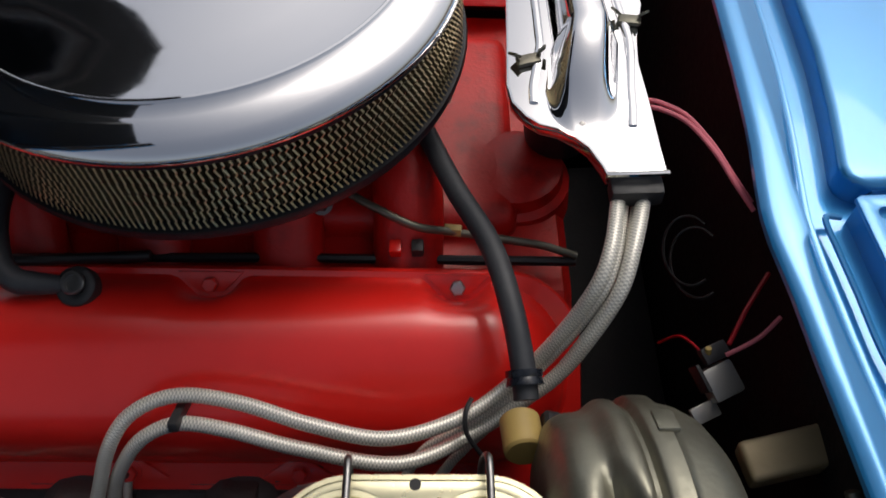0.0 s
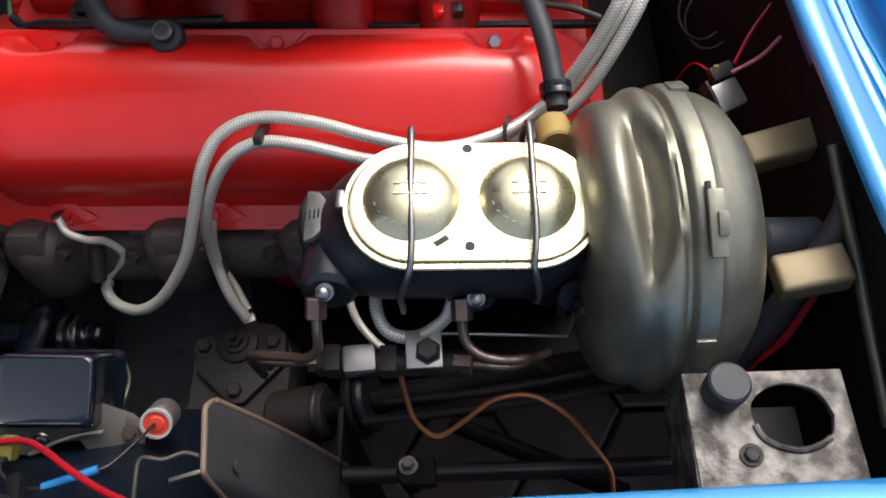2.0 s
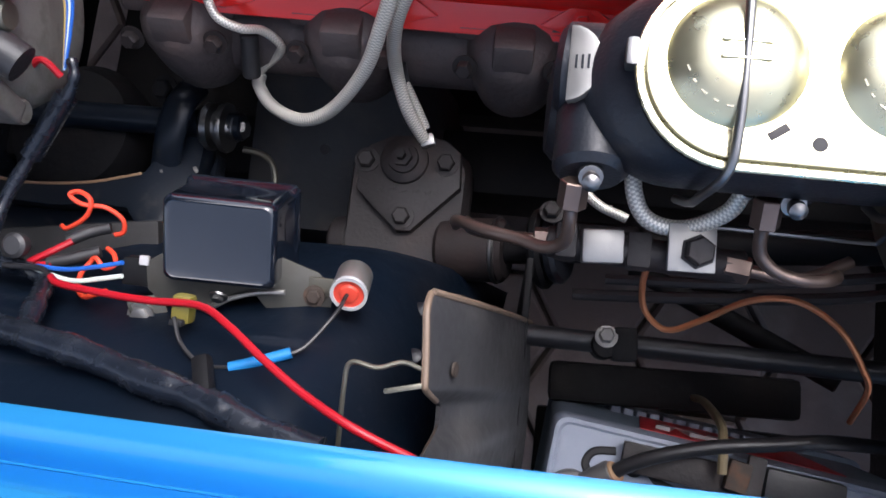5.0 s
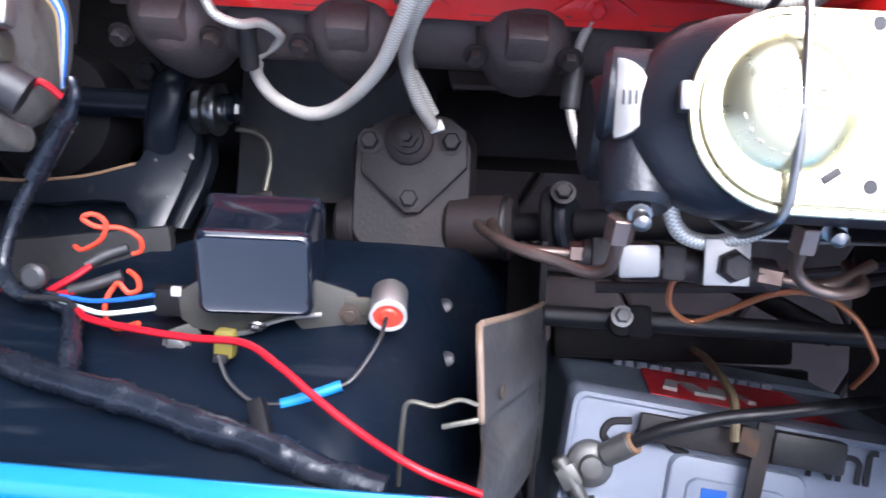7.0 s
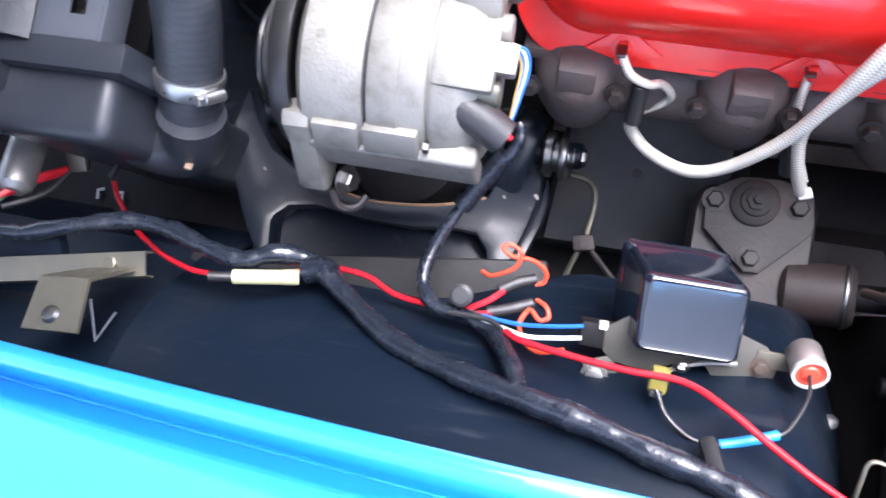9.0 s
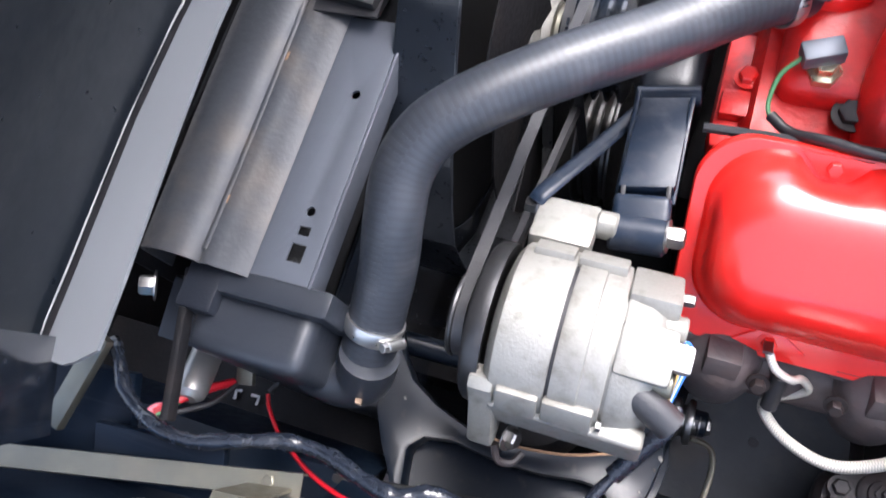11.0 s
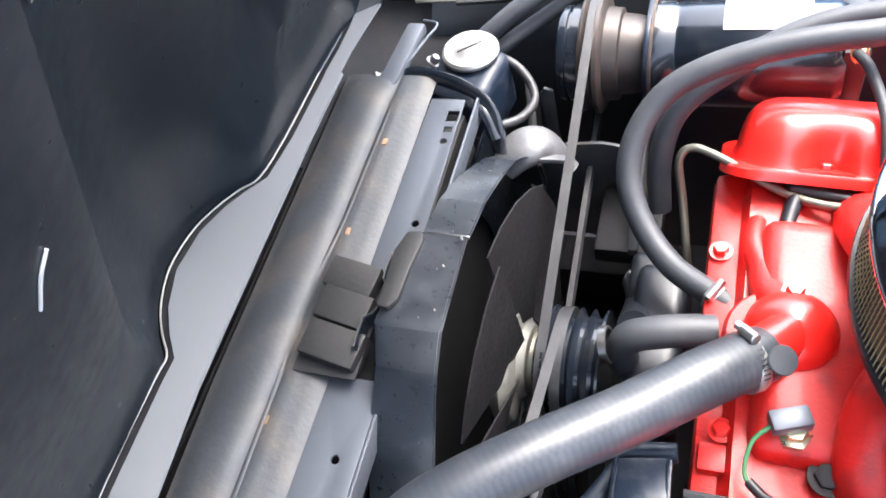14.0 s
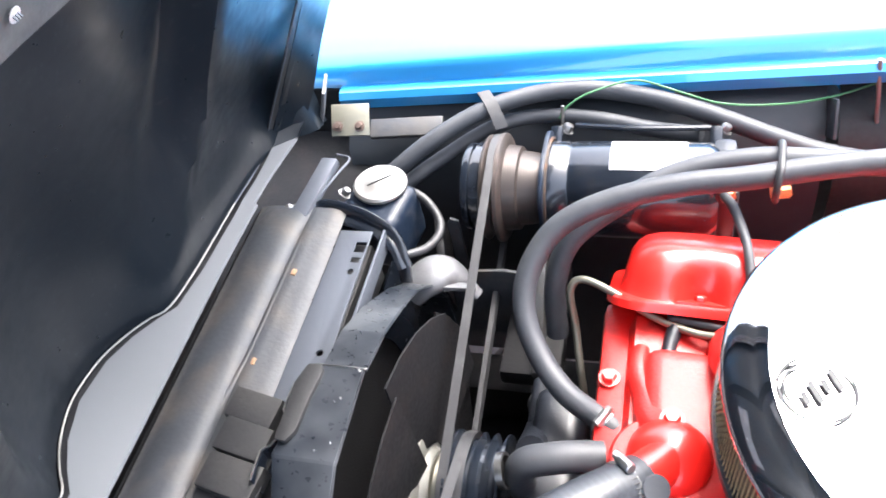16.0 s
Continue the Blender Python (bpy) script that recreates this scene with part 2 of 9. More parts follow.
CORRODED = mat("corroded_galvanised_steel", (0.24, 0.23, 0.21), 0.5, 0.4, var=0.6, scale=70, fine=200, bump=1.0, spots=(0.035, 0.028, 0.024), spot_amount=0.96, spot_scale=62, spot_from=0.37)
GREYRUBBER = mat("worn_grey_splash_panel", (0.045, 0.045, 0.048), 0.42,  var=0.25, scale=12, bump=0.3, spots=(0.12, 0.115, 0.11), spot_amount=0.45, spot_scale=16)
EDGEBROWN = mat("worn_brown_edge", (0.19, 0.135, 0.095), 0.6, var=0.2, scale=40, bump=0.2)
OLIVE = mat("olive_zinc_steel", (0.165, 0.16, 0.128), 0.42, 0.75, var=0.2, scale=25, bump=0.2, spots=(0.22, 0.18, 0.13), spot_amount=0.4, spot_scale=25)
STRUT = mat("cream_brown_plated_strut", (0.27, 0.215, 0.125), 0.45, 0.4, var=0.2, scale=25, bump=0.2)
HOODBARE = mat("bare_grey_fibreglass", (0.07, 0.075, 0.078), 0.45, var=0.35, scale=14, fine=160, bump=0.4, spots=(0.14, 0.145, 0.14), spot_amount=0.6, spot_scale=20)
ZINCDULL = mat("dull_stained_zinc", (0.080, 0.078, 0.068), 0.5, 0.5, var=0.25, scale=30, fine=200, bump=0.25, spots=(0.06, 0.05, 0.04), spot_amount=0.5, spot_scale=40)
FANSTEEL = mat("dark_oiled_steel", (0.045, 0.045, 0.047), 0.38, 0.7, var=0.25, scale=30, fine=200, bump=0.15, spots=(0.10, 0.085, 0.07), spot_amount=0.3, spot_scale=40)
PAVER = mat("reddish_brown_paver", (0.22, 0.17, 0.16), 0.85, var=0.25, scale=6, fine=180, bump=0.6, spots=(0.36, 0.31, 0.29), spot_amount=0.5, spot_scale=14)
SAND = mat("dark_sandy_ground", (0.16, 0.135, 0.12), 0.9, var=0.3, scale=3, fine=90, bump=0.6, spots=(0.24, 0.21, 0.18), spot_amount=0.5, spot_scale=2)
RADCORE = mat("black_radiator_core", (0.012, 0.012, 0.013), 0.6, 0.2, var=0.3, scale=60, fine=400, bump=0.7)
RUST = mat("orange_rust_spot", (0.25, 0.15, 0.085), 0.8, var=0.3, scale=60, bump=0.4)
ZINC = mat("bright_zinc_clamp", (0.55, 0.55, 0.54), 0.32, 0.95, var=0.12, scale=50, bump=0.1)
FLAPRUBBER = mat("dusty_flap_rubber", (0.011, 0.011, 0.012), 0.6, var=0.25, scale=25, fine=200, bump=0.3, spots=(0.028, 0.026, 0.024), spot_amount=0.5, spot_scale=18)
PULLEYBROWN = mat("brown_dusted_steel", (0.050, 0.041, 0.037), 0.45, 0.4, var=0.3, scale=40, fine=200, bump=0.2, spots=(0.11, 0.08, 0.068), spot_amount=0.6, spot_scale=30)
TANKBLACK = mat("satin_black_tank", (0.020, 0.023, 0.029), 0.36, spec=0.42, var=0.25, scale=18, fine=220, bump=0.2, spots=(0.032, 0.033, 0.036), spot_amount=0.3, spot_scale=25)
SKIRTGREY = mat("satin_grey_black_skirt", (0.022, 0.025, 0.030), 0.42, spec=0.4, var=0.2, scale=5, fine=90, bump=0.2, spots=(0.05, 0.05, 0.052), spot_amount=0.3, spot_scale=12)
SHROUDBLACK = mat("stained_blue_black_shroud", (0.008, 0.0105, 0.015), 0.32, coat=0.10, var=0.5, scale=28, fine=140, bump=0.15, spots=(0.050, 0.054, 0.060), spot_amount=0.8, spot_scale=15, spot_from=0.44, rough_var=0.15)
BRACKETBLUE = mat("satin_blue_black_bracket", (0.008, 0.014, 0.026), 0.36, spec=0.28, var=0.3, scale=20, fine=200, bump=0.2, spots=(0.09, 0.09, 0.095), spot_amount=0.25, spot_scale=70)
CASTGREY = mat("dull_grey_casting", (0.13, 0.13, 0.135), 0.5, 0.4, var=0.25, scale=30, fine=260, bump=0.4, spots=(0.05, 0.05, 0.052), spot_amount=0.6, spot_scale=40)
RUSTYSTRAP = mat("rusty_dark_strap", (0.060, 0.045, 0.036), 0.7, 0.2, var=0.4, scale=40, fine=200, bump=0.6, spots=(0.16, 0.07, 0.03), spot_amount=0.7, spot_scale=60)
SILVER = mat("satin_silver_can", (0.36, 0.35, 0.33), 0.40, 0.8, var=0.15, scale=30, bump=0.2)


# ---- building helpers ----
def V(p):
    return Vector(p)


def thing(name, at, label, category, group="", kind=""):
    ob = new(name)
    ob.empty_display_size = 0.02
    ob.location = at
    return tagged(ob, label, category, group, kind)


def finish(name, bm, material, smooth=True, angle=38):
    bmesh.ops.recalc_face_normals(bm, faces=bm.faces)
    me = bpy.data.meshes.new(name)
    for f in bm.faces:
        f.smooth = smooth
    for e in bm.edges:
        if len(e.link_faces) == 2 and e.calc_face_angle(0) > radians(angle):
            e.smooth = False
    bm.to_mesh(me)
    bm.free()
    me.materials.append(material)
    return me


def origin(ob):
    at = Vector((0, 0, 0))
    while ob is not None:
        at = at + ob.location
        ob = ob.parent
    return at


def part(name, bm, material, parent, label="", smooth=True):
    """Links a bmesh given in world metres as one mesh under a thing or a part."""
    bmesh.ops.translate(bm, verts=bm.verts, vec=-origin(parent))
    ob = new(name, finish(name, bm, material, smooth))
    ob.parent = parent
    return tagged(ob, label)


def solo(name, bm, material, label, category, at=None, group="", kind="", smooth=True):
    """Links a bmesh given in world metres as one top-level mesh."""
    c = Vector(at) if at else sum((v.co for v in bm.verts), Vector()) / len(bm.verts)
    bmesh.ops.translate(bm, verts=bm.verts, vec=-c)
    ob = new(name, finish(name, bm, material, smooth))
    ob.location = c
    return tagged(ob, label, category, group, kind)


def curve_points(pts, steps=6):
    """A Catmull-Rom curve through the points."""
    p = [Vector(q) for q in pts]
    p = [2 * p[0] - p[1]] + p + [2 * p[-1] - p[-2]]
    out = []
    for i in range(1, len(p) - 2):
        for k in range(steps):
            t = k / steps
            out.append(0.5 * (2 * p[i] + (p[i + 1] - p[i - 1]) * t + (2 * p[i - 1] - 5 * p[i] + 4 * p[i + 1] - p[i + 2]) * t * t + (3 * p[i] - p[i - 1] - 3 * p[i + 1] + p[i + 2]) * t ** 3))
    return out + [p[-2]]


def tube(pts, r, n=10, steps=6, bm=None, straight=False, flat=1.0):
    """A tube along a smooth path; r is a radius or a function of 0..1. UVs: u round, v in metres along."""
    bm = bm or bmesh.new()
    uv = bm.loops.layers.uv.verify()
    path = [Vector(q) for q in pts] if straight else curve_points(pts, steps)
    rings, run, lengths = [], 0.0, []
    side = None
    for i, q in enumerate(path):
        d = (path[min(i + 1, len(path) - 1)] - path[max(i - 1, 0)]).normalized()
        if side is None:
            side = d.cross(Vector((0, 0, 1)))
            side = side if side.length > 0.1 else d.cross(Vector((0, 1, 0)))
        side = (side - side.dot(d) * d).normalized()
        up = side.cross(d)
        rr = r(i / (len(path) - 1)) if callable(r) else r
        rings.append([bm.verts.new(q + rr * (math.cos(a) * side + flat * math.sin(a) * up)) for a in (2 * math.pi * k / n for k in range(n))])
        run += (q - path[i - 1]).length if i else 0.0
        lengths.append(run)
    for i in range(len(rings) - 1):
        for k in range(n):
            f = bm.faces.new((rings[i][k], rings[i][(k + 1) % n], rings[i + 1][(k + 1) % n], rings[i + 1][k]))
            for loop, (u, v) in zip(f.loops, ((k / n, lengths[i]), ((k + 1) / n, lengths[i]), ((k + 1) / n, lengths[i + 1]), (k / n, lengths[i + 1]))):
                loop[uv].uv = (u, v)
    bm.faces.new(rings[0][::-1])
    bm.faces.new(rings[-1])
    return bm


def basis(axis, hint=(0, 0, 1)):
    d = Vector(axis).normalized()
    s = d.cross(Vector(hint))
    s = s if s.length > 0.05 else d.cross(Vector((0, 1, 0)))
    s.normalize()
    return d, s, s.cross(d)


def lathe(base, axis, profile, n=32, bm=None):
    """Turns a profile of (along, radius) round an axis through base."""
    bm = bm or bmesh.new()
    d, s, u = basis(axis)
    base = Vector(base)
    rings = []
    for a, r in profile:
        c = base + d * a
        rings.append([bm.verts.new(c)] if r < 1e-5 else [bm.verts.new(c + r * (math.cos(t) * s + math.sin(t) * u)) for t in (2 * math.pi * k / n for k in range(n))])
    for p, q in zip(rings, rings[1:]):
        for k in range(n):
            if len(p) == 1 and len(q) > 1:
                bm.faces.new((p[0], q[k], q[(k + 1) % n]))
            elif len(q) == 1 and len(p) > 1:
                bm.faces.new((p[k], p[(k + 1) % n], q[0]))
            elif len(p) > 1:
                bm.faces.new((p[k], p[(k + 1) % n], q[(k + 1) % n], q[k]))
    for ring, flip in ((rings[0], True), (rings[-1], False)):
        if len(ring) > 2:
            bm.faces.new(ring[::-1] if flip else ring)
    return bm


def rod(p, q, r, n=16, bev=0.15, bm=None):
    d = Vector(q) - Vector(p)
    b = min(r * bev, d.length * 0.3)
    return lathe(p, d, [(0, 0), (0, r - b), (b, r), (d.length - b, r), (d.length, r - b), (d.length, 0)], n, bm)


def hexbolt(p, axis, r=0.006, h=0.006, bm=None, washer=True):
    bm = bm or bmesh.new()
    if washer:
        lathe(p, axis, [(0, 0), (0, r * 1.45), (0.0015, r * 1.45), (0.0018, 0)], 18, bm)
    lathe(p, axis, [(0.001, 0), (0.001, r), (h * 0.85, r), (h, r * 0.82), (h, 0)], 6, bm)
    return bm


def rbox(c, size, bev=0.003, turn=(0, 0, 0), seg=2, bm=None):
    """A box with rounded edges at c, turned by degrees."""
    own = bmesh.new()
    bmesh.ops.create_cube(own, size=1.0)
    bmesh.ops.scale(own, vec=size, verts=own.verts)
    if bev:
        bmesh.ops.bevel(own, geom=list(own.edges), offset=min(bev, min(size) * 0.45), segments=seg, profile=0.6, affect="EDGES")
    bmesh.ops.transform(own, matrix=pose(*c, *turn), verts=own.verts)
    return join(own, bm)


def join(own, bm):
    if bm is None:
        return own
    m = {v: bm.verts.new(v.co) for v in own.verts}
    for f in own.faces:
        bm.faces.new([m[v] for v in f.verts])
    own.free()
    return bm


def loft(rings, cap=True, closed=True, bm=None):
    bm = bm or bmesh.new()
    vs = [[bm.verts.new(p) for p in ring] for ring in rings]
    n = len(vs[0])
    for a, b in zip(vs, vs[1:]):
        for k in range(n if closed else n - 1):
            bm.faces.new((a[k], a[(k + 1) % n], b[(k + 1) % n], b[k]))
    if cap:
        bm.faces.new(vs[0][::-1])
        bm.faces.new(vs[-1])
    return bm


def sheet(fn, us, vs, thick=0.003, bm=None):
    """A curved panel of real thickness from a function of two numbers, thickened downwards along its normals."""
    bm = bm or bmesh.new()
    grid = [[Vector(fn(u, v)) for v in vs] for u in us]
    nu, nv = len(us), len(vs)
    top, low = [], []
    for i in range(nu):
        rt, rl = [], []
        for j in range(nv):
            du = grid[min(i + 1, nu - 1)][j] - grid[max(i - 1, 0)][j]
            dv = grid[i][min(j + 1, nv - 1)] - grid[i][max(j - 1, 0)]
            nn = du.cross(dv)
            nn = nn.normalized() if nn.length > 1e-12 else Vector((0, 0, 1))
            rt.append(bm.verts.new(grid[i][j]))
            rl.append(bm.verts.new(grid[i][j] - nn * thick))
        top.append(rt)
        low.append(rl)
    for i in range(nu - 1):
        for j in range(nv - 1):
            bm.faces.new((top[i][j], top[i + 1][j], top[i + 1][j + 1], top[i][j + 1]))
            bm.faces.new((low[i][j], low[i][j + 1], low[i + 1][j + 1], low[i + 1][j]))
    for i in range(nu - 1):
        bm.faces.new((top[i][0], low[i][0], low[i + 1][0], top[i + 1][0]))
        bm.faces.new((top[i][-1], top[i + 1][-1], low[i + 1][-1], low[i][-1]))
    for j in range(nv - 1):
        bm.faces.new((top[0][j], top[0][j + 1], low[0][j + 1], low[0][j]))
        bm.faces.new((top[-1][j], low[-1][j], low[-1][j + 1], top[-1][j + 1]))
    return bm


def slab(outline, at, ux, uy, thick, holes=(), bev=0.0, bm=None):
    """A plate from a 2D outline in the plane (at, ux, uy), with round or shaped holes cut right through."""
    own = bmesh.new()
    ux, uy = Vector(ux).normalized(), Vector(uy).normalized()
    nz = ux.cross(uy).normalized()
    at = Vector(at)
    loops = []
    for loop in (outline, *holes):
        vs = [own.verts.new(at + x * ux + y * uy) for x, y in loop]
        loops += [own.edges.new((a, b)) for a, b in zip(vs, vs[1:] + vs[:1])]
    bmesh.ops.triangle_fill(own, use_beauty=True, use_dissolve=False, edges=loops)
    faces = list(own.faces)
    ext = bmesh.ops.extrude_face_region(own, geom=faces)
    bmesh.ops.translate(own, vec=-nz * thick, verts=[g for g in ext["geom"] if isinstance(g, bmesh.types.BMVert)])
    bmesh.ops.recalc_face_normals(own, faces=own.faces)
    if bev:
        sharp = [e for e in own.edges if len(e.link_faces) == 2 and e.calc_face_angle(0) > 0.9]
        bmesh.ops.bevel(own, geom=sharp, offset=bev, segments=2, profile=0.6, affect="EDGES")
    return join(own, bm)


def circle2(cx, cy, r, n=20, squash=1.0):
    return [(cx + r * math.cos(2 * math.pi * k / n), cy + squash * r * math.sin(2 * math.pi * k / n)) for k in range(n)]


def roundrect(w, d, r, n=6):
    """Points of a rounded rectangle of full size w by d round 0, 0."""
    out = []
    for cx, cy, a0 in ((w / 2 - r, d / 2 - r, 0), (-w / 2 + r, d / 2 - r, 90), (-w / 2 + r, -d / 2 + r, 180), (w / 2 - r, -d / 2 + r, 270)):
        out += [(cx + r * math.cos(radians(a0 + 90 * k / n)), cy + r * math.sin(radians(a0 + 90 * k / n))) for k in range(n + 1)]
    return out


def rings_on(at, ux, uy, steps):
    """Rounded-rectangle rings stacked along ux x uy: steps of (height, w, d, r)."""
    ux, uy = Vector(ux).normalized(), Vector(uy).normalized()
    nz = ux.cross(uy)
    return [[Vector(at) + h * nz + x * ux + y * uy for x, y in roundrect(w, d, r, 10)] for h, w, d, r in steps]


def lerp(a, b, t):
    return a + (b - a) * t


def along(tab, v):
    """Straight-line reading of a table of (where, value)."""
    for (a, p), (b, q) in zip(tab, tab[1:]):
        if v <= b:
            return lerp(p, q, max(0.0, (v - a) / (b - a)))
    return tab[-1][1]


def smooth(t):
    t = min(1.0, max(0.0, t))
    return t * t * (3 - 2 * t)


# ---- setting: ground, body shell, bay ----
def lip_z(x):
    return 0.772 + 0.115 * (x + 0.8)


def build_ground():
    bm = bmesh.new()
    bmesh.ops.create_grid(bm, x_segments=8, y_segments=8, size=60)
    solo("ground", bm, SAND, "dark sandy ground under the paving", "ground", at=(0, 0, 0), kind="structure")


def build_left_fender():
    root = thing("fender", (-0.4, -0.6, 0.8), "glossy blue metallic front fender with a raised hood-opening lip", "fender", group="front fenders")
    # three lines run along the car: inner edge of the lip, valley, and edge of the outer skin
    bow = lambda x: 0.030 * (x + 0.4) ** 2
    inner = lambda x: (-0.5250 + bow(x), 0.8404)
    valley = lambda x: (-0.5532 + bow(x), 0.8301 + 0.0386 * (x + 0.4))
    skin = lambda x: (-0.5585 + 0.8 * bow(x), 0.8581 + 0.038 * (x + 0.4))

    def lip(x, k):
        (a, p), (b, q), (c, r) = inner(x), valley(x), skin(x)
        pts = ((a - 0.016, p - 0.012), (a - 0.006, p - 0.009), (a - 0.0008, p - 0.0045), (a - 0.0006, p - 0.0012), (a - 0.0022, p + 0.0004), (a - 0.005, p + 0.0018), (lerp(a, b, 0.35), lerp(p, q, 0.08) + 0.0040), (lerp(a, b, 0.62), lerp(p, q, 0.27) + 0.0034), (lerp(a, b, 0.84), lerp(p, q, 0.62) + 0.0018), (b + 0.0012, q + 0.0006), (b, q), (b - 0.0010, q - 0.0012), (b - 0.002, q - 0.0005))
        return (x, *pts[int(k)])
    xs = [-0.837 + 0.0395 * k for k in range(31)]
    part("lip_panel", sheet(lip, xs, range(13), -0.004), BLUE, root, "raised inner lip")

    def outer(x, k):
        (b, q), (c, r) = valley(x), skin(x)
        pts = ((b - 0.0022, q - 0.012), (b - 0.0024, q), (c + 0.0006, r - 0.006), (c, r - 0.0018), (c - 0.0012, r + 0.0003), (c - 0.0045, r + 0.0014), (c - 0.02, r + 0.0035), (c - 0.045, r + 0.005), (c - 0.10, r + 0.004), (c - 0.18, r - 0.012), (c - 0.24, r - 0.045), (c - 0.28, r - 0.095), (c - 0.30, r - 0.18), (c - 0.31, max(r - 0.64, 0.33 + math.sqrt(max(0.0, 0.33 ** 2 - (x + 0.42) ** 2)) if abs(x + 0.42) < 0.33 else 0.0)))
        return (x, *pts[int(k)])
    # the lower edge is cut to the wheel arch
    part("outer_panel", sheet(outer, [-1.30 + 0.0235 * k for k in range(69)], range(14), -0.004), BLUE, root)


def build_right_fender():
    root = thing("fender", (-0.4, 0.68, 0.8), "glossy blue metallic front fender across the engine bay", "fender", group="front fenders")
    rz = lambda x: 0.785 + 0.05 * (x + 0.86)
    prof = [(0.600, -0.020), (0.598, -0.003), (0.603, 0.002), (0.612, 0.003), (0.620, 0.001), (0.624, 0.006), (0.629, 0.024), (0.637, 0.031), (0.66, 0.034), (0.72, 0.035), (0.80, 0.032), (0.87, 0.018), (0.93, -0.025), (0.96, -0.12), (0.98, -0.62)]
    xs = [-0.93 + 0.05 * k for k in range(27)]
    part("outer_panel", sheet(lambda x, k: (x, prof[int(k)][0], rz(x) + prof[int(k)][1]), xs, range(len(prof)), -0.004), BLUE, root)
    part("liner", rbox((-1.09, 0.622, 0.540), (0.34, 0.006, 0.48), 0.002), FRAMEBLACK, root, "black inner liner")
    part("front_panel", sheet(lambda x, k: (x, prof[5:][int(k)][0], rz(x) + prof[5:][int(k)][1]), [-1.30 + 0.037 * k for k in range(11)], range(len(prof) - 5), -0.004), BLUE, root)


def skirt_drop(y):
    tab = ((-0.62, 0.000), (-0.565, 0.008), (-0.535, 0.020), (-0.51, 0.034), (-0.485, 0.060), (-0.465, 0.092), (-0.445, 0.124), (-0.425, 0.155), (-0.408, 0.185), (-0.40, 0.21))
    for (a, p), (b, q) in zip(tab, tab[1:]):
        if y <= b:
            return lerp(p, q, max(0.0, (y - a) / (b - a)))
    return tab[-1][1]


def skirt_z(x, y):
    z = lip_z(x) - skirt_drop(y)
    if x > -0.29:
        z -= 0.14 * ((x + 0.29) / 0.075) ** 2
    if x < -0.62:
        z -= 0.25 * (x + 0.62) ** 2 * 2
    return z


def skirt_y(x, y):
    """Draws the inner edge back where the panel is cut away over the suspension."""
    inner = lerp(-0.446, -0.402, min(1.0, max(0.0, (x + 0.52) / 0.10)))
    return -0.535 + (y + 0.535) * (inner + 0.535) / 0.133


def build_left_skirt():
    ys = [-0.60, -0.565, -0.55, -0.535, -0.52, -0.505, -0.49, -0.478, -0.466, -0.455, -0.445, -0.435, -0.425, -0.416, -0.408, -0.402]
    xs = [-0.75 + 0.02 * k for k in range(24)] + [-0.28, -0.268, -0.256, -0.244, -0.232, -0.222, -0.212, -0.204, -0.197, -0.19]
    solo("wheelhouse_panel", sheet(lambda x, y: (x, skirt_y(x, y), skirt_z(x, skirt_y(x, y))), xs, ys, 0.003), BLACK, "satin black moulded inner wheelhouse panel", "panel", kind="structure")
    solo("rear_wheelhouse_wall", rbox((-0.176, -0.500, 0.34), (0.006, 0.215, 0.50), 0.002, (0, 3, 0)), FRAMEBLACK, "black rear wall of the wheelhouse beside the battery", "panel", kind="structure")
    front = ((-0.575, 0.80), (-0.555, 0.755), (-0.530, 0.700), (-0.480, 0.665), (-0.440, 0.640), (-0.415, 0.57), (-0.41, 0.30))
    solo("front_wheelhouse_panel", sheet(lambda x, k: (x, front[int(k)][0], front[int(k)][1] - 0.04 * max(0.0, -0.80 - x)), [-1.18 + 0.0375 * k for k in range(13)], range(7), 0.003), BLACK, "dark inner panel under the hood hinge", "panel", kind="structure")


def build_right_skirt():
    root = thing("inner_skirt", (-0.5, 0.62, 0.7), "black inner fender skirt with an upright rear panel", "panel", kind="structure")
    prof = [(0.650, 0.790), (0.638, 0.784), (0.610, 0.768), (0.575, 0.745), (0.545, 0.712), (0.535, 0.66), (0.532, 0.20)]
    part("skirt", sheet(lambda x, k: (x, prof[int(k)][0] + (0.012 if k > 2 and x < -0.72 else 0.0), prof[int(k)][1]), [-0.92 + 0.0482 * k for k in range(15)], range(7), 0.003), SKIRTGREY, root)
    part("skirt_edge", rbox((-0.243, 0.575, 0.760), (0.004, 0.09, 0.05), 0.0015, (-36, 0, 0)), SKIRTGREY, root, "turned edge")
    part("rear_skirt", sheet(lambda x, k: (x, prof[int(k)][0] + 0.02, prof[int(k)][1] - 0.015), [-0.225 + 0.055 * k for k in range(9)], range(7), 0.003), LEDGE, root)
    part("rear_brace", rod((-0.197, 0.598, 0.832), (-0.172, 0.596, 0.68), 0.003, 10), SILVER, root, "thin bright rod")


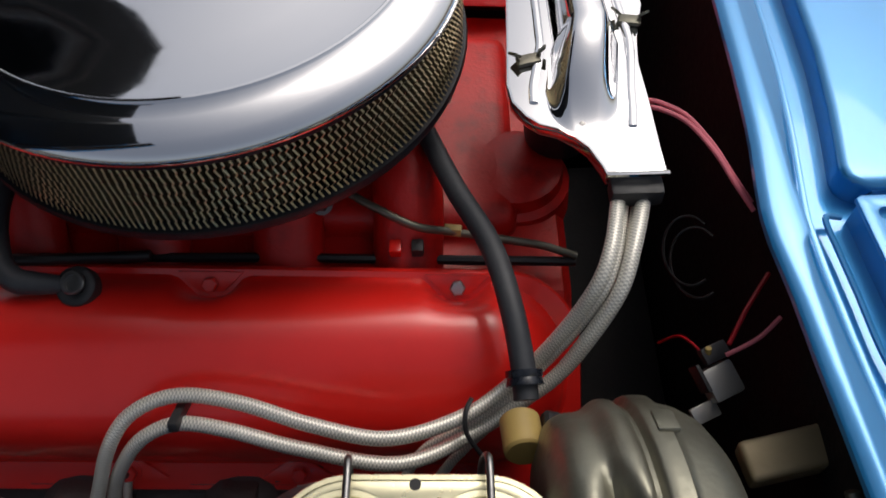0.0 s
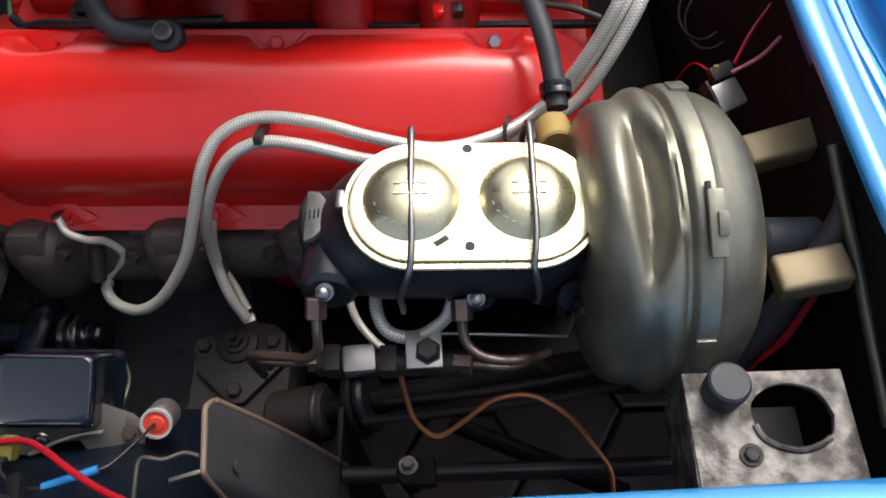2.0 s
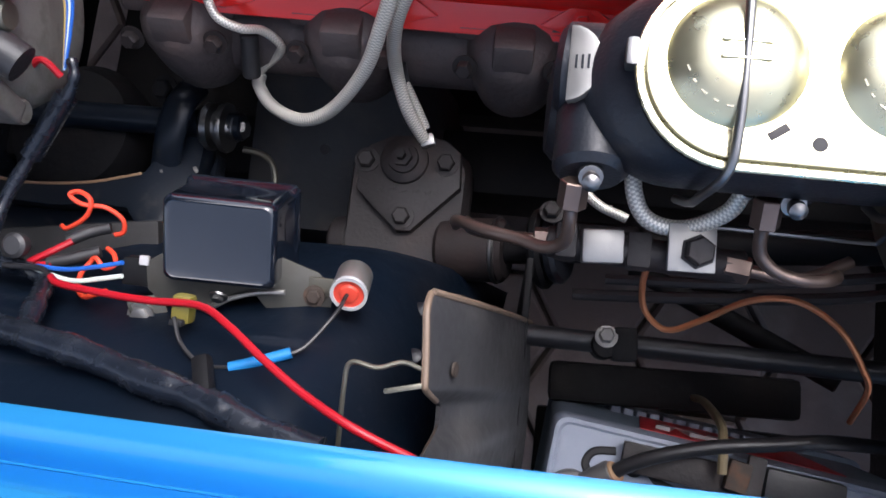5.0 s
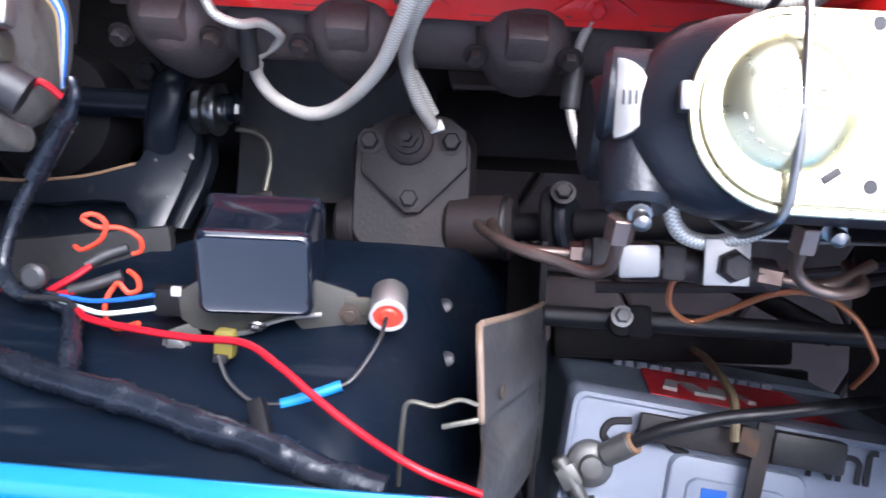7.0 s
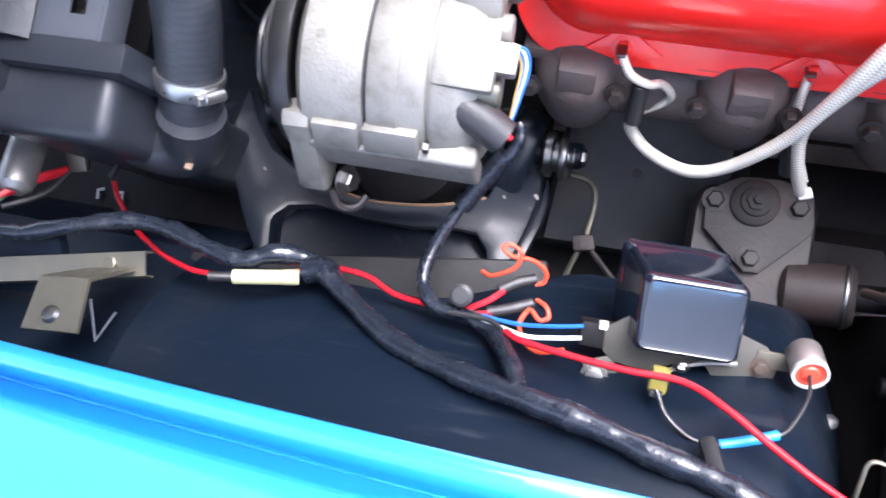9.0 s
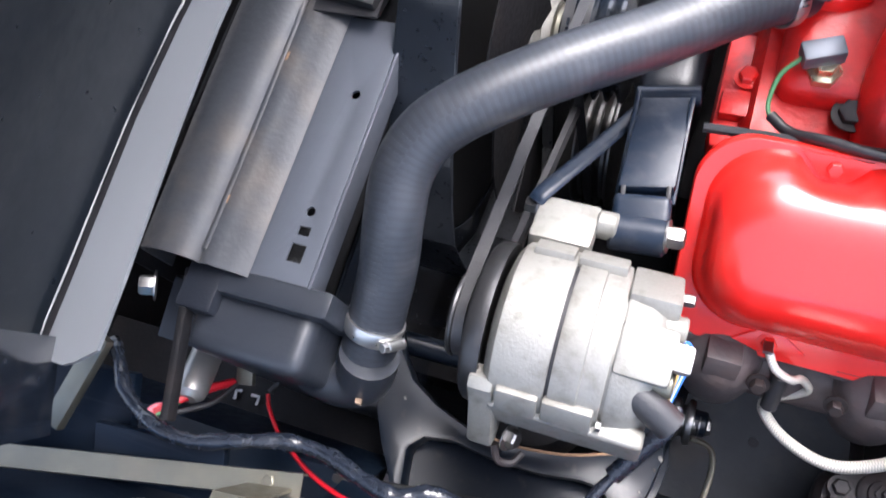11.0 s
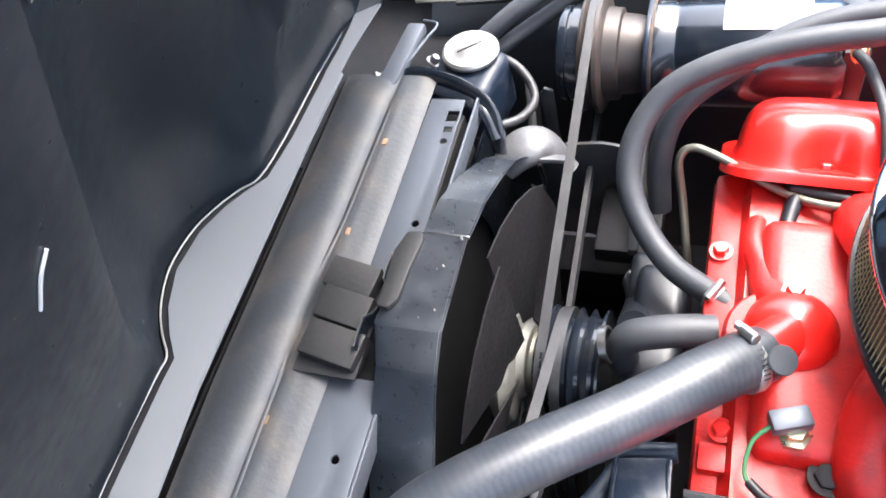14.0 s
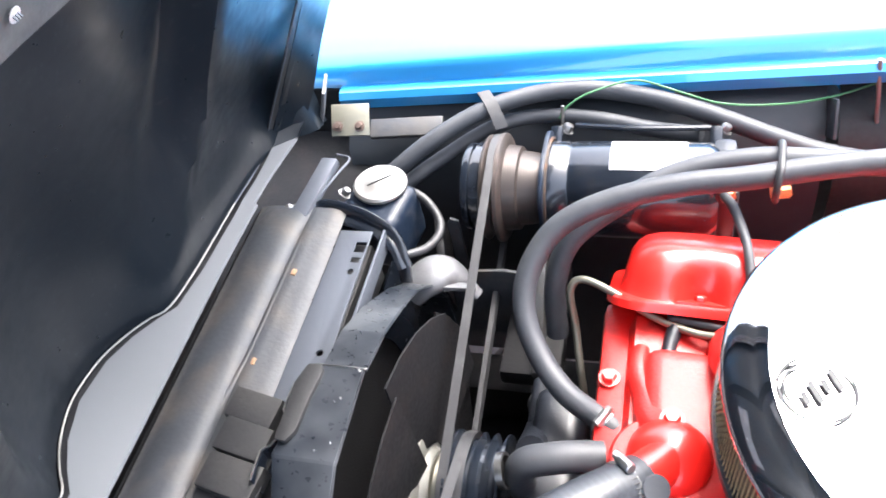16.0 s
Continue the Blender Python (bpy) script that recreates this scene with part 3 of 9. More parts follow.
def build_firewall():
    bm = rbox((0.30, 0.04, 0.55), (0.16, 1.24, 0.60), 0.01)
    solo("firewall", bm, FRAMEBLACK, "dark unlit firewall behind the engine", "wall", kind="structure")
    # blue cowl: lip, crease, drain groove, panel and the slotted wiper grille
    root = thing("cowl", (0.25, 0.04, 0.87), "blue cowl panel with a hood seal lip and slotted wiper grille", "cowl", kind="structure")
    edge = ((-0.60, 0.232), (-0.40, 0.208), (-0.367, 0.204), (-0.29, 0.1985), (-0.241, 0.1945), (-0.193, 0.1915), (-0.155, 0.1875), (-0.135, 0.187), (-0.113, 0.189), (-0.069, 0.194), (-0.009, 0.197), (0.072, 0.199), (0.65, 0.207))
    crease = ((-0.60, 0.243), (-0.40, 0.219), (-0.30, 0.2105), (-0.251, 0.2075), (-0.186, 0.2055), (-0.160, 0.2075), (-0.150, 0.2125), (-0.114, 0.212), (-0.065, 0.214), (0.008, 0.2145), (0.65, 0.224))
    groove_edge = ((-0.60, 0.262), (-0.40, 0.240), (-0.29, 0.2275), (-0.224, 0.2225), (-0.175, 0.2195), (-0.137, 0.2185), (-0.10, 0.2230), (-0.065, 0.2275), (0.007, 0.2335), (0.07, 0.235), (0.65, 0.246))
    far_edge = ((-0.12, 0.244), (-0.101, 0.2445), (-0.051, 0.252), (0.006, 0.258), (0.069, 0.260), (0.65, 0.272))
    lip = [(edge, 0.014, -0.014), (edge, 0.004, -0.010), (edge, 0.0002, -0.0045), (edge, 0.0007, -0.001), (edge, 0.003, 0.0012), (edge, 0.007, 0.0022), (crease, -0.002, 0.0030), (crease, 0.001, 0.0022), (groove_edge, -0.004, -0.0035), (groove_edge, -0.0012, -0.0025), (groove_edge, 0.0, -0.0028), (groove_edge, 0.0006, -0.006), (groove_edge, 0.0010, -0.055)]
    ys = [-0.58 + 0.02 * k for k in range(20)] + [-0.19, -0.175, -0.165, -0.16, -0.155, -0.15, -0.14, -0.13, -0.12, -0.11, -0.10, -0.08, -0.06, -0.03, 0.0, 0.05, 0.1, 0.2, 0.3, 0.4, 0.5, 0.6]
    part("cowl_lip", sheet(lambda y, k: (along(lip[int(k)][0], y) + lip[int(k)][1], y, 0.870 + lip[int(k)][2]), ys, range(len(lip)), -0.003), BLUE, root)
    # groove floor runs under the grille and the panel
    part("groove_floor", sheet(lambda y, s: (along(groove_edge, y) + lerp(0.0005, 0.30, s), y, 0.853), ys, (0, 0.2, 0.6, 1), -0.003), BLUE, root)
    # raised panel with a rolled edge and a rounded corner
    roll = ((0.0, -0.056), (0.0, -0.003), (0.0008, -0.0008), (0.003, 0.0008), (0.007, 0.0013), (0.05, 0.002), (0.30, 0.004), (0.52, 0.006))
    py = [-0.1185, -0.1180, -0.1165, -0.113, -0.108, -0.10, -0.09, -0.075, -0.05, -0.02, 0.01, 0.05, 0.1, 0.2, 0.3, 0.4, 0.5, 0.6]

    def panel(y, k):
        d, h = roll[int(k)]
        corner = 0.016 * max(0.0, 1 - (y + 0.1185) / 0.016) ** 2.4
        drop = 0.005 * max(0.0, 1 - (y + 0.1185) / 0.0045) ** 2
        return (along(far_edge, y) + corner + d, y, 0.873 + h - drop)
    part("cowl_panel", sheet(panel, py, range(len(roll)), -0.003), BLUE, root)
    part("panel_end", sheet(lambda x, z: (x, -0.1187, z), [0.262 + 0.05 * k for k in range(11)], (0.817, 0.845, 0.869), 0.002), BLUE, root)
    # slotted grille this side of the panel
    slant = 0.075
    left = lambda y: 0.2465 - slant * (y + 0.126)
    outline = [(left(-0.131), -0.1275), (left(-0.131) + 0.004, -0.1255), (0.42, -0.1255), (0.42, -0.43), (left(-0.43) + 0.01, -0.43), (left(-0.425), -0.425)]
    slots = []
    for k in range(16):
        y = -0.1405 - 0.0182 * k
        slots.append([(left(y) + 0.010 + 0.045 + x, y + w) for x, w in roundrect(0.09, 0.0105, 0.0052, 6)])
    part("grille", slab(outline[::-1], (0, 0, 0.8745), (1, 0, 0), (0, 1, 0), 0.004, slots, 0.0012), BLUE, root, "blue grille with rounded slots")
    part("grille_side", sheet(lambda y, z: (left(y) + 0.0008, y, z), [-0.131 - 0.03 * k for k in range(11)], (0.817, 0.845, 0.871), 0.002), BLUE, root)
    part("well_rib", tube([(0.2405, -0.1335, 0.862), (0.2305, -0.1345, 0.862), (0.2322, -0.160, 0.861), (0.2345, -0.190, 0.861), (0.2365, -0.224, 0.861), (0.2405, -0.252, 0.861), (0.252, -0.34, 0.862), (0.27, -0.45, 0.862)], 0.0022, 8, 5), BLUE, root)


def build_closure():
    # floor-side closure: crossmember, far inner walls of the bay
    solo("front_bulkhead", rbox((-1.20, 0.04, 0.42), (0.03, 1.3, 0.62), 0.006), FRAMEBLACK, "black front bulkhead behind the grille", "wall", kind="structure")
    solo("floor_pan", rbox((0.80, 0.04, 0.24), (1.1, 1.5, 0.03), 0.004), FRAMEBLACK, "dark floor pan behind the firewall", "floor", kind="structure")
    for y in (-0.80, 0.86):
        solo("tyre", lathe((-0.42, y - 0.1, 0.33), (0, 1, 0), [(0, 0.17), (0, 0.29), (0.02, 0.325), (0.06, 0.335), (0.14, 0.335), (0.18, 0.325), (0.2, 0.29), (0.2, 0.17), (0, 0.17)], 40), RUBBER, "black front tyre inside the wheelhouse", "tyre", group="front tyres")
    solo("lower_arm", rbox((-0.55, -0.36, 0.30), (0.55, 0.16, 0.05), 0.015), FRAMEBLACK, "black lower suspension arm deep in the bay", "suspension", kind="structure")
    solo("front_baffle", rbox((-0.98, 0.47, 0.66), (0.22, 0.30, 0.02), 0.004, (12, 0, 0)), FRAMEBLACK, "black baffle beside the radiator", "baffle", kind="structure")
    low = solo("front_baffle", rbox((-0.965, -0.43, 0.52), (0.42, 0.16, 0.02), 0.004, (-8, 0, 0)), FRAMEBLACK, "black baffle before the radiator tank", "baffle", kind="structure")
    for pts in (((-0.958, -0.406, 0.5275), (-0.960, -0.396, 0.5265), (-0.953, -0.394, 0.526)), ((-0.939, -0.396, 0.5265), (-0.929, -0.395, 0.526), (-0.928, -0.405, 0.5275))):
        part("paint_mark", tube([V(p) + Vector((0, 0, 0.004)) for p in pts], 0.0022, 6, 4, straight=True, flat=0.5), WHITE, low, "small white paint mark")
    solo("engine_pan", rbox((-0.30, 0.05, 0.20), (0.75, 0.42, 0.06), 0.02), FRAMEBLACK, "black engine sump low in the bay", "sump", kind="structure")
    solo("crossmember", rbox((-0.62, 0.04, 0.26), (0.22, 0.72, 0.12), 0.02), FRAMEBLACK, "black front chassis crossmember", "chassis", kind="structure")
    solo("bellhousing", rbox((0.15, 0.0, 0.34), (0.13, 0.46, 0.30), 0.03), FRAMEBLACK, "dark transmission bellhousing behind the engine", "bellhousing", kind="structure")
    # made-up black bar, hides bright paving where the gap lies in shade
    solo("dark_filler_bar", rbox((-0.020, -0.482, 0.385), (0.24, 0.040, 0.05), 0.008, (0, 0, 2)), FRAMEBLACK, "black bar added to darken the gap beside the battery", "chassis", kind="structure")
    root = thing("chassis_rail", (-0.4, -0.29, 0.36), "worn black chassis side rail with a shock tower", "chassis", kind="structure")
    part("rail", rbox((-0.40, -0.27, 0.36), (1.4, 0.07, 0.11), 0.012), FRAMEBLACK, root)
    tower = [[Vector((x, y, z + 0.35 * (y + 0.28))) for x, y in ((cx - w, -0.36), (cx + w, -0.36), (cx + w * 0.8, -0.19), (cx - w * 0.8, -0.19))] for cx, w, z in ((-0.37, 0.125, 0.33), (-0.372, 0.12, 0.38), (-0.375, 0.11, 0.43), (-0.38, 0.095, 0.453))]
    part("tower", loft(tower), DUSTY, root, "dusty grey shock tower")
    # black disc laid on the tower, shade of a hole as colour
    part("tower_hole", lathe((-0.387, -0.280, 0.4525), (0, -0.35, 1), [(0, 0), (0, 0.0055), (0.0022, 0.0055), (0.0022, 0)], 16), INK_AND_SHADE, root)
    solo("chassis_rail", rbox((-0.40, 0.36, 0.36), (1.4, 0.07, 0.11), 0.012), FRAMEBLACK, "black chassis rail below the far side of the engine", "chassis", kind="structure")


build_ground()
build_left_fender()
build_right_fender()
build_left_skirt()
build_right_skirt()
build_firewall()
build_closure()


# ---- hood ----
def build_hood():
    root = thing("hood", (-1.0, 0.04, 0.83), "open hood with a black painted underside, propped forward", "hood")
    lean = Vector((0.50, 0, 0.866))
    out = Vector((-0.866, 0, 0.5))
    # inner edge of the front flange, with the bulge in the middle: y, x
    cut = [(-0.425, -0.958), (-0.420, -0.972), (-0.405, -0.980), (-0.34, -0.984), (-0.20, -0.994), (-0.095, -0.995), (-0.068, -0.994), (-0.045, -1.012), (-0.015, -1.030), (0.03, -1.043), (0.08, -1.038), (0.115, -1.022), (0.140, -1.004), (0.160, -0.986), (0.22, -0.978), (0.33, -0.977), (0.42, -0.975), (0.47, -0.962), (0.50, -0.93), (0.60, -0.985)]
    front = lambda y: max(-0.945, -0.945 + 0.07 * (-0.09 - y)) + 0.07 * max(0.0, -0.29 - y) - 900.0 * max(0.0, -0.385 - y) ** 3 * 0.6
    sag = lambda y: 0.25 * max(0, y - 0.2) ** 2
    rows = range(len(cut) - 4)
    # front run carries the painted sky sheen; the side beyond the corner stays black
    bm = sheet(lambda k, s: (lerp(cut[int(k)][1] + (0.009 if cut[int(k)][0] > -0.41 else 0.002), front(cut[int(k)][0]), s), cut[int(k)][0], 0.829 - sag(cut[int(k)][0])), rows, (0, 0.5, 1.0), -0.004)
    part("front_flange", bm, HOODFLANGE, root, "glossy flange along the hinge edge, sky sheen painted in as grey")
    part("edge_seam", sheet(lambda k, s: (cut[int(k)][1] + 0.011 * s - 0.001, cut[int(k)][0], 0.826 - sag(cut[int(k)][0])), rows, (0, 1), -0.002), BLACKWIRE, root, "black folded edge")
    # highlight along the folded edge, added as a thin silver tube
    part("edge_glint", tube([(x - 0.0005, y, 0.8290 - sag(y)) for y, x in cut[:-4]], 0.0012, 6, 4), SILVER, root, "silver line painted as the edge's glint")

    # the flange turns the corner and climbs the hood's far side
    inside = [(-0.977, 0.330, 0.8248), (-0.976, 0.375, 0.8215), (-0.977, 0.415, 0.8185), (-0.980, 0.437, 0.8185), (-0.975, 0.448, 0.832), (-0.955, 0.4505, 0.868), (-0.894, 0.454, 0.972), (-0.855, 0.457, 1.040), (-0.45, 0.52, 1.73)]
    outside = [(-0.950, 0.330, 0.8248), (-0.950, 0.375, 0.8215), (-0.946, 0.425, 0.8185), (-0.940, 0.465, 0.8185), (-0.938, 0.502, 0.823), (-0.931, 0.527, 0.840), (-0.888, 0.534, 0.932), (-0.856, 0.537, 0.992), (-0.47, 0.60, 1.71)]
    turn = lambda k, s: V(inside[int(k)]).lerp(V(outside[int(k)]), s)
    part("corner_flange", sheet(lambda k, s: turn(k, 0.30 + 0.70 * s if k < 2 else (0.24 if k < 4 else 0.14) * (1 - s) + s), range(3, 9), (0, 0.5, 0.95, 1.0), -0.004), HOODBLACK, root, "satin black side flange")
    # last stretch with the sheen in its colour
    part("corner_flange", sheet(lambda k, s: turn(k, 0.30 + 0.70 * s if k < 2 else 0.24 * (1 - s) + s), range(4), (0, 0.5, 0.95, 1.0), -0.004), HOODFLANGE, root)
    part("corner_seam", sheet(lambda k, s: turn(k, 0.32 * s - 0.01) - Vector((0.002, 0, 0.003)), range(9), (0, 1), -0.002), BLACKWIRE, root, "black folded edge")
    # same highlight carried round the corner as a grey tube
    part("corner_glint", tube([turn(k, 0.0) for k in range(9)], 0.0011, 6, 4), GREYBAND, root, "grey line painted as the corner's glint")

    def inner(y, s):
        # from the flange up along the hood; a shallow hollow between two creases
        near = [(a, b) for a, b in zip(cut, cut[1:]) if a[0] <= y <= b[0]][0]
        x0 = lerp(near[0][1], near[1][1], (y - near[0][0]) / (near[1][0] - near[0][0])) - 0.001
        flat = -1.012 - 0.035 * math.exp(-((y - 0.045) / 0.09) ** 2)
        x0 = lerp(x0, flat, min(1.0, s * 9))
        base = Vector((x0, y, lerp(0.8265, 0.816, min(1.0, s * 12)) - sag(y)))
        left, right = -0.085, 0.155 + 0.13 * min(1.0, s * 4.5)
        q = min(1.0, max(0.0, (y - left) / 0.03)) * min(1.0, max(0.0, (right - y) / 0.03))
        side = max(0.0, (y - 0.45) / 0.10)
        d = 0.045 * q * q * (3 - 2 * q) * min(1.0, 0.1 + s * 4) + 0.010 * min(1.0, s * 12) - 0.030 * side * side
        return base + Vector((0, 0.14 * s * (y - 0.04), 0)) + lean * (s * 1.06) + out * d
    ys = [-0.42 + 0.0125 * k for k in range(78)]
    part("inner_panel", sheet(inner, ys, [0, 0.02, 0.05, 0.1, 0.15, 0.2, 0.25, 0.35, 0.5, 0.65, 0.8, 0.9, 1.0], 0.003), HOODBLACK, root)
    up = Vector((0.39, 0.03, 0.92))
    for sgn in (1, -1):
        at = lambda x, y, z: Vector((x, y if sgn > 0 else 0.08 - y, z))
        run = lambda p, s: at(*p) + Vector((up.x + 0.11 * s, sgn * 0.075, up.z - 0.05 * s)) * (s * 1.06)
        line = ((-0.985, 0.488, 0.806), (-0.968, 0.484, 0.818), (-0.964, 0.500, 0.816), (-0.957, 0.540, 0.806), (-0.952, 0.562, 0.800))
        if sgn < 0:
            part("side_flange", sheet(lambda s, k: run(line[int(k)], s), [k / 12 for k in range(13)], range(5), 0.003), GLOSSBLACK, root)
        rim = ((-0.952, 0.562, 0.800), (-0.948, 0.572, 0.796), (-0.952, 0.584, 0.790), (-1.01, 0.590, 0.78))
        if sgn > 0:
            continue
        part("outer_edge", sheet(lambda s, k: run(rim[int(k)], s), [0.16 + 0.07 * k if sgn < 0 else k / 12 for k in range(13)], range(4), 0.003), BLUE, root, "blue painted outer hood edge")
    skin = lambda y, s: Vector((-1.06, y + 0.14 * s * (y - 0.04), 0.84)) + lean * (s * 1.06) + out * (0.06 + 0.05 * math.exp(-((y - 0.045) / 0.2) ** 4))
    part("outer_skin", sheet(skin, [-0.505 + 0.0545 * k for k in range(21)], [k / 8 for k in range(9)], 0.004), BLUE, root, "glossy blue outer hood skin")
    # bare grey patch high on the underside, with a small round sticker
    bare = lambda y, q: inner(y, 0.409 + 0.15 * y + 0.13 * q) - out * 0.003
    part("bare_patch", sheet(bare, [-0.012 + 0.02 * k for k in range(12)], (0, 0.04, 0.5, 1), 0.0015), HOODBARE, root, "bare grey fibreglass patch")
    ctr = inner(0.086, 0.452) - out * 0.006
    disc = part("sticker", lathe(ctr, -out, [(0, 0), (0, 0.0060), (0.0006, 0.0060), (0.0008, 0)], 24), WHITE, root, "small round white sticker")
    mk = bmesh.new()
    for k in range(3):
        rbox(tuple(ctr - out * 0.0012 + Vector((0, 0.0026 * (k - 1), 0))), (0.001, 0.0012, 0.006), 0, (0, -30, 0), 1, mk)
    part("sticker_print", mk, GREYBAND, disc)
    part("chalk_mark", tube([(-0.8302, -0.1336, 1.1503), (-0.8366, -0.1451, 1.1386), (-0.8491, -0.1551, 1.1165)], 0.0013, 6), WHITE, root, "short white paint scratch")


build_hood()


# ---- radiator support, radiator, shroud, fan ----
def build_support():
    root = thing("radiator_support", (-0.87, 0.0, 0.82), "dusty black sheet-steel radiator support with two rolled ridges", "support")
    # section across: x, z
    sec = [(-0.944, 0.770), (-0.942, 0.814), (-0.934, 0.823), (-0.920, 0.8285), (-0.905, 0.8310), (-0.890, 0.8300), (-0.878, 0.8262), (-0.871, 0.8210), (-0.8675, 0.8172), (-0.8640, 0.8205), (-0.860, 0.8212), (-0.852, 0.8182), (-0.842, 0.8150), (-0.832, 0.8120), (-0.826, 0.808)]
    fade = lambda y: min(1.0, max(0.0, (0.335 - y) / 0.03)) * min(1.0, max(0.3, (y + 0.345) / 0.03))
    bm = sheet(lambda y, k: (sec[int(k)][0] + (0.003 + 0.05 * max(0.0, -0.08 - y)) * max(0.0, 1 - k / 7), y, 0.815 + (sec[int(k)][1] - 0.815) * (fade(y) if sec[int(k)][1] > 0.815 else 1)), [-0.312 + 0.0215 * k for k in range(31)], range(len(sec)), 0.003)
    part("top_panel", bm, DUSTY, root)
    for x, y in ((-0.867, -0.253), (-0.865, -0.109), (-0.860, 0.102), (-0.857, 0.225)):
        part("rust_spot", rbox((x + 0.003, y, 0.8225), (0.006, 0.009, 0.0025), 0.001), RUST, root, "small orange rust spot")
    part("bead", tube([(-0.8655, -0.30, 0.8195), (-0.8660, -0.20, 0.8195), (-0.8690, -0.09, 0.8195), (-0.8735, -0.02, 0.8200), (-0.8725, 0.045, 0.8200), (-0.8660, 0.11, 0.8195), (-0.8645, 0.19, 0.8195), (-0.8630, 0.28, 0.8190), (-0.8625, 0.325, 0.8130)], 0.0048, 12, 5), DUSTY, root, "raised bead")
    part("front_drop", rbox((-0.957, 0.01, 0.68), (0.004, 0.66, 0.24), 0.0015), FRAMEBLACK, root)
    # grey strip with punched holes
    strip = thing("mounting_strip", (-0.79, 0, 0.806), "satin grey steel strip with punched holes along the radiator", "bracket")
    hole = [circle2(0.012, y, 0.0042, 14) for y in (-0.128, -0.243, 0.129, 0.243)]
    sq = [[(0.006, y - 0.008), (0.020, y - 0.008), (0.020, y + 0.008), (0.006, y + 0.008)] for y in (-0.281, 0.281)]
    sm = [[(0.007, y - 0.004), (0.018, y - 0.004), (0.018, y + 0.004), (0.007, y + 0.004)] for y in (-0.261, 0.261)]
    a = [(-0.022, -0.307), (0.034, -0.307), (0.034, -0.05), (-0.022, -0.05)]
    b = [(-0.022, 0.055), (0.026, 0.055), (0.022, 0.307), (-0.020, 0.307)]
    hs = hole + sq + sm
    part("strip_half", slab(a, (-0.805, 0, 0.807), (1, 0, 0), (0, 1, 0), 0.0025, [h for h in hs if h[0][1] < 0], 0.0006), GREYBAND, strip)
    part("strip_half", slab(b, (-0.805, 0, 0.807), (1, 0, 0), (0, 1, 0), 0.0025, [h for h in hs if h[0][1] > 0], 0.0006), GREYBAND, strip)
    part("strip_lip", rbox((-0.7685, 0.0, 0.795), (0.003, 0.62, 0.026), 0.001), GREYBAND, strip)
    # folded rubber flap in the middle
    pad = thing("rubber_flap", (-0.84, 0.01, 0.82), "folded black rubber flap in the middle of the support", "rubber flap")
    for x, y, w, d, dz in ((-0.8225, -0.0290, 0.060, 0.036, 0.001), (-0.8225, 0.0085, 0.054, 0.034, 0.004), (-0.8240, 0.0415, 0.054, 0.032, 0.006)):
        part("fold", rbox((x, y, 0.824 + dz), (w, d, 0.024), 0.0025, (5, 4, -9)), FLAPRUBBER, pad)
    # solid black sheet, the cut-out's shade put into its colour
    part("slot", slab([(-0.862, -0.058), (-0.792, -0.058), (-0.792, 0.056), (-0.856, 0.062), (-0.859, 0.02)], (0, 0, 0.8236), (1, 0, 0), (0, 1, 0), 0.002), INK_AND_SHADE, pad, "black sheet standing in for the shade of a cut-out")
    walls = ((-0.788, 0.070), (-0.789, 0.040), (-0.779, 0.028), (-0.788, 0.002), (-0.796, -0.004), (-0.795, -0.034))
    part("flap_lip", sheet(lambda k, h: (walls[int(k)][0], walls[int(k)][1], 0.815 + h), range(6), (0, 0.014, 0.028), 0.0018), GLOSSBLACK, pad, "thin bent retainer")
    part("lip_edge", tube([(x, y, 0.8435) for x, y in walls], 0.0009, 6, 2), STEEL, pad, "worn bright edge")


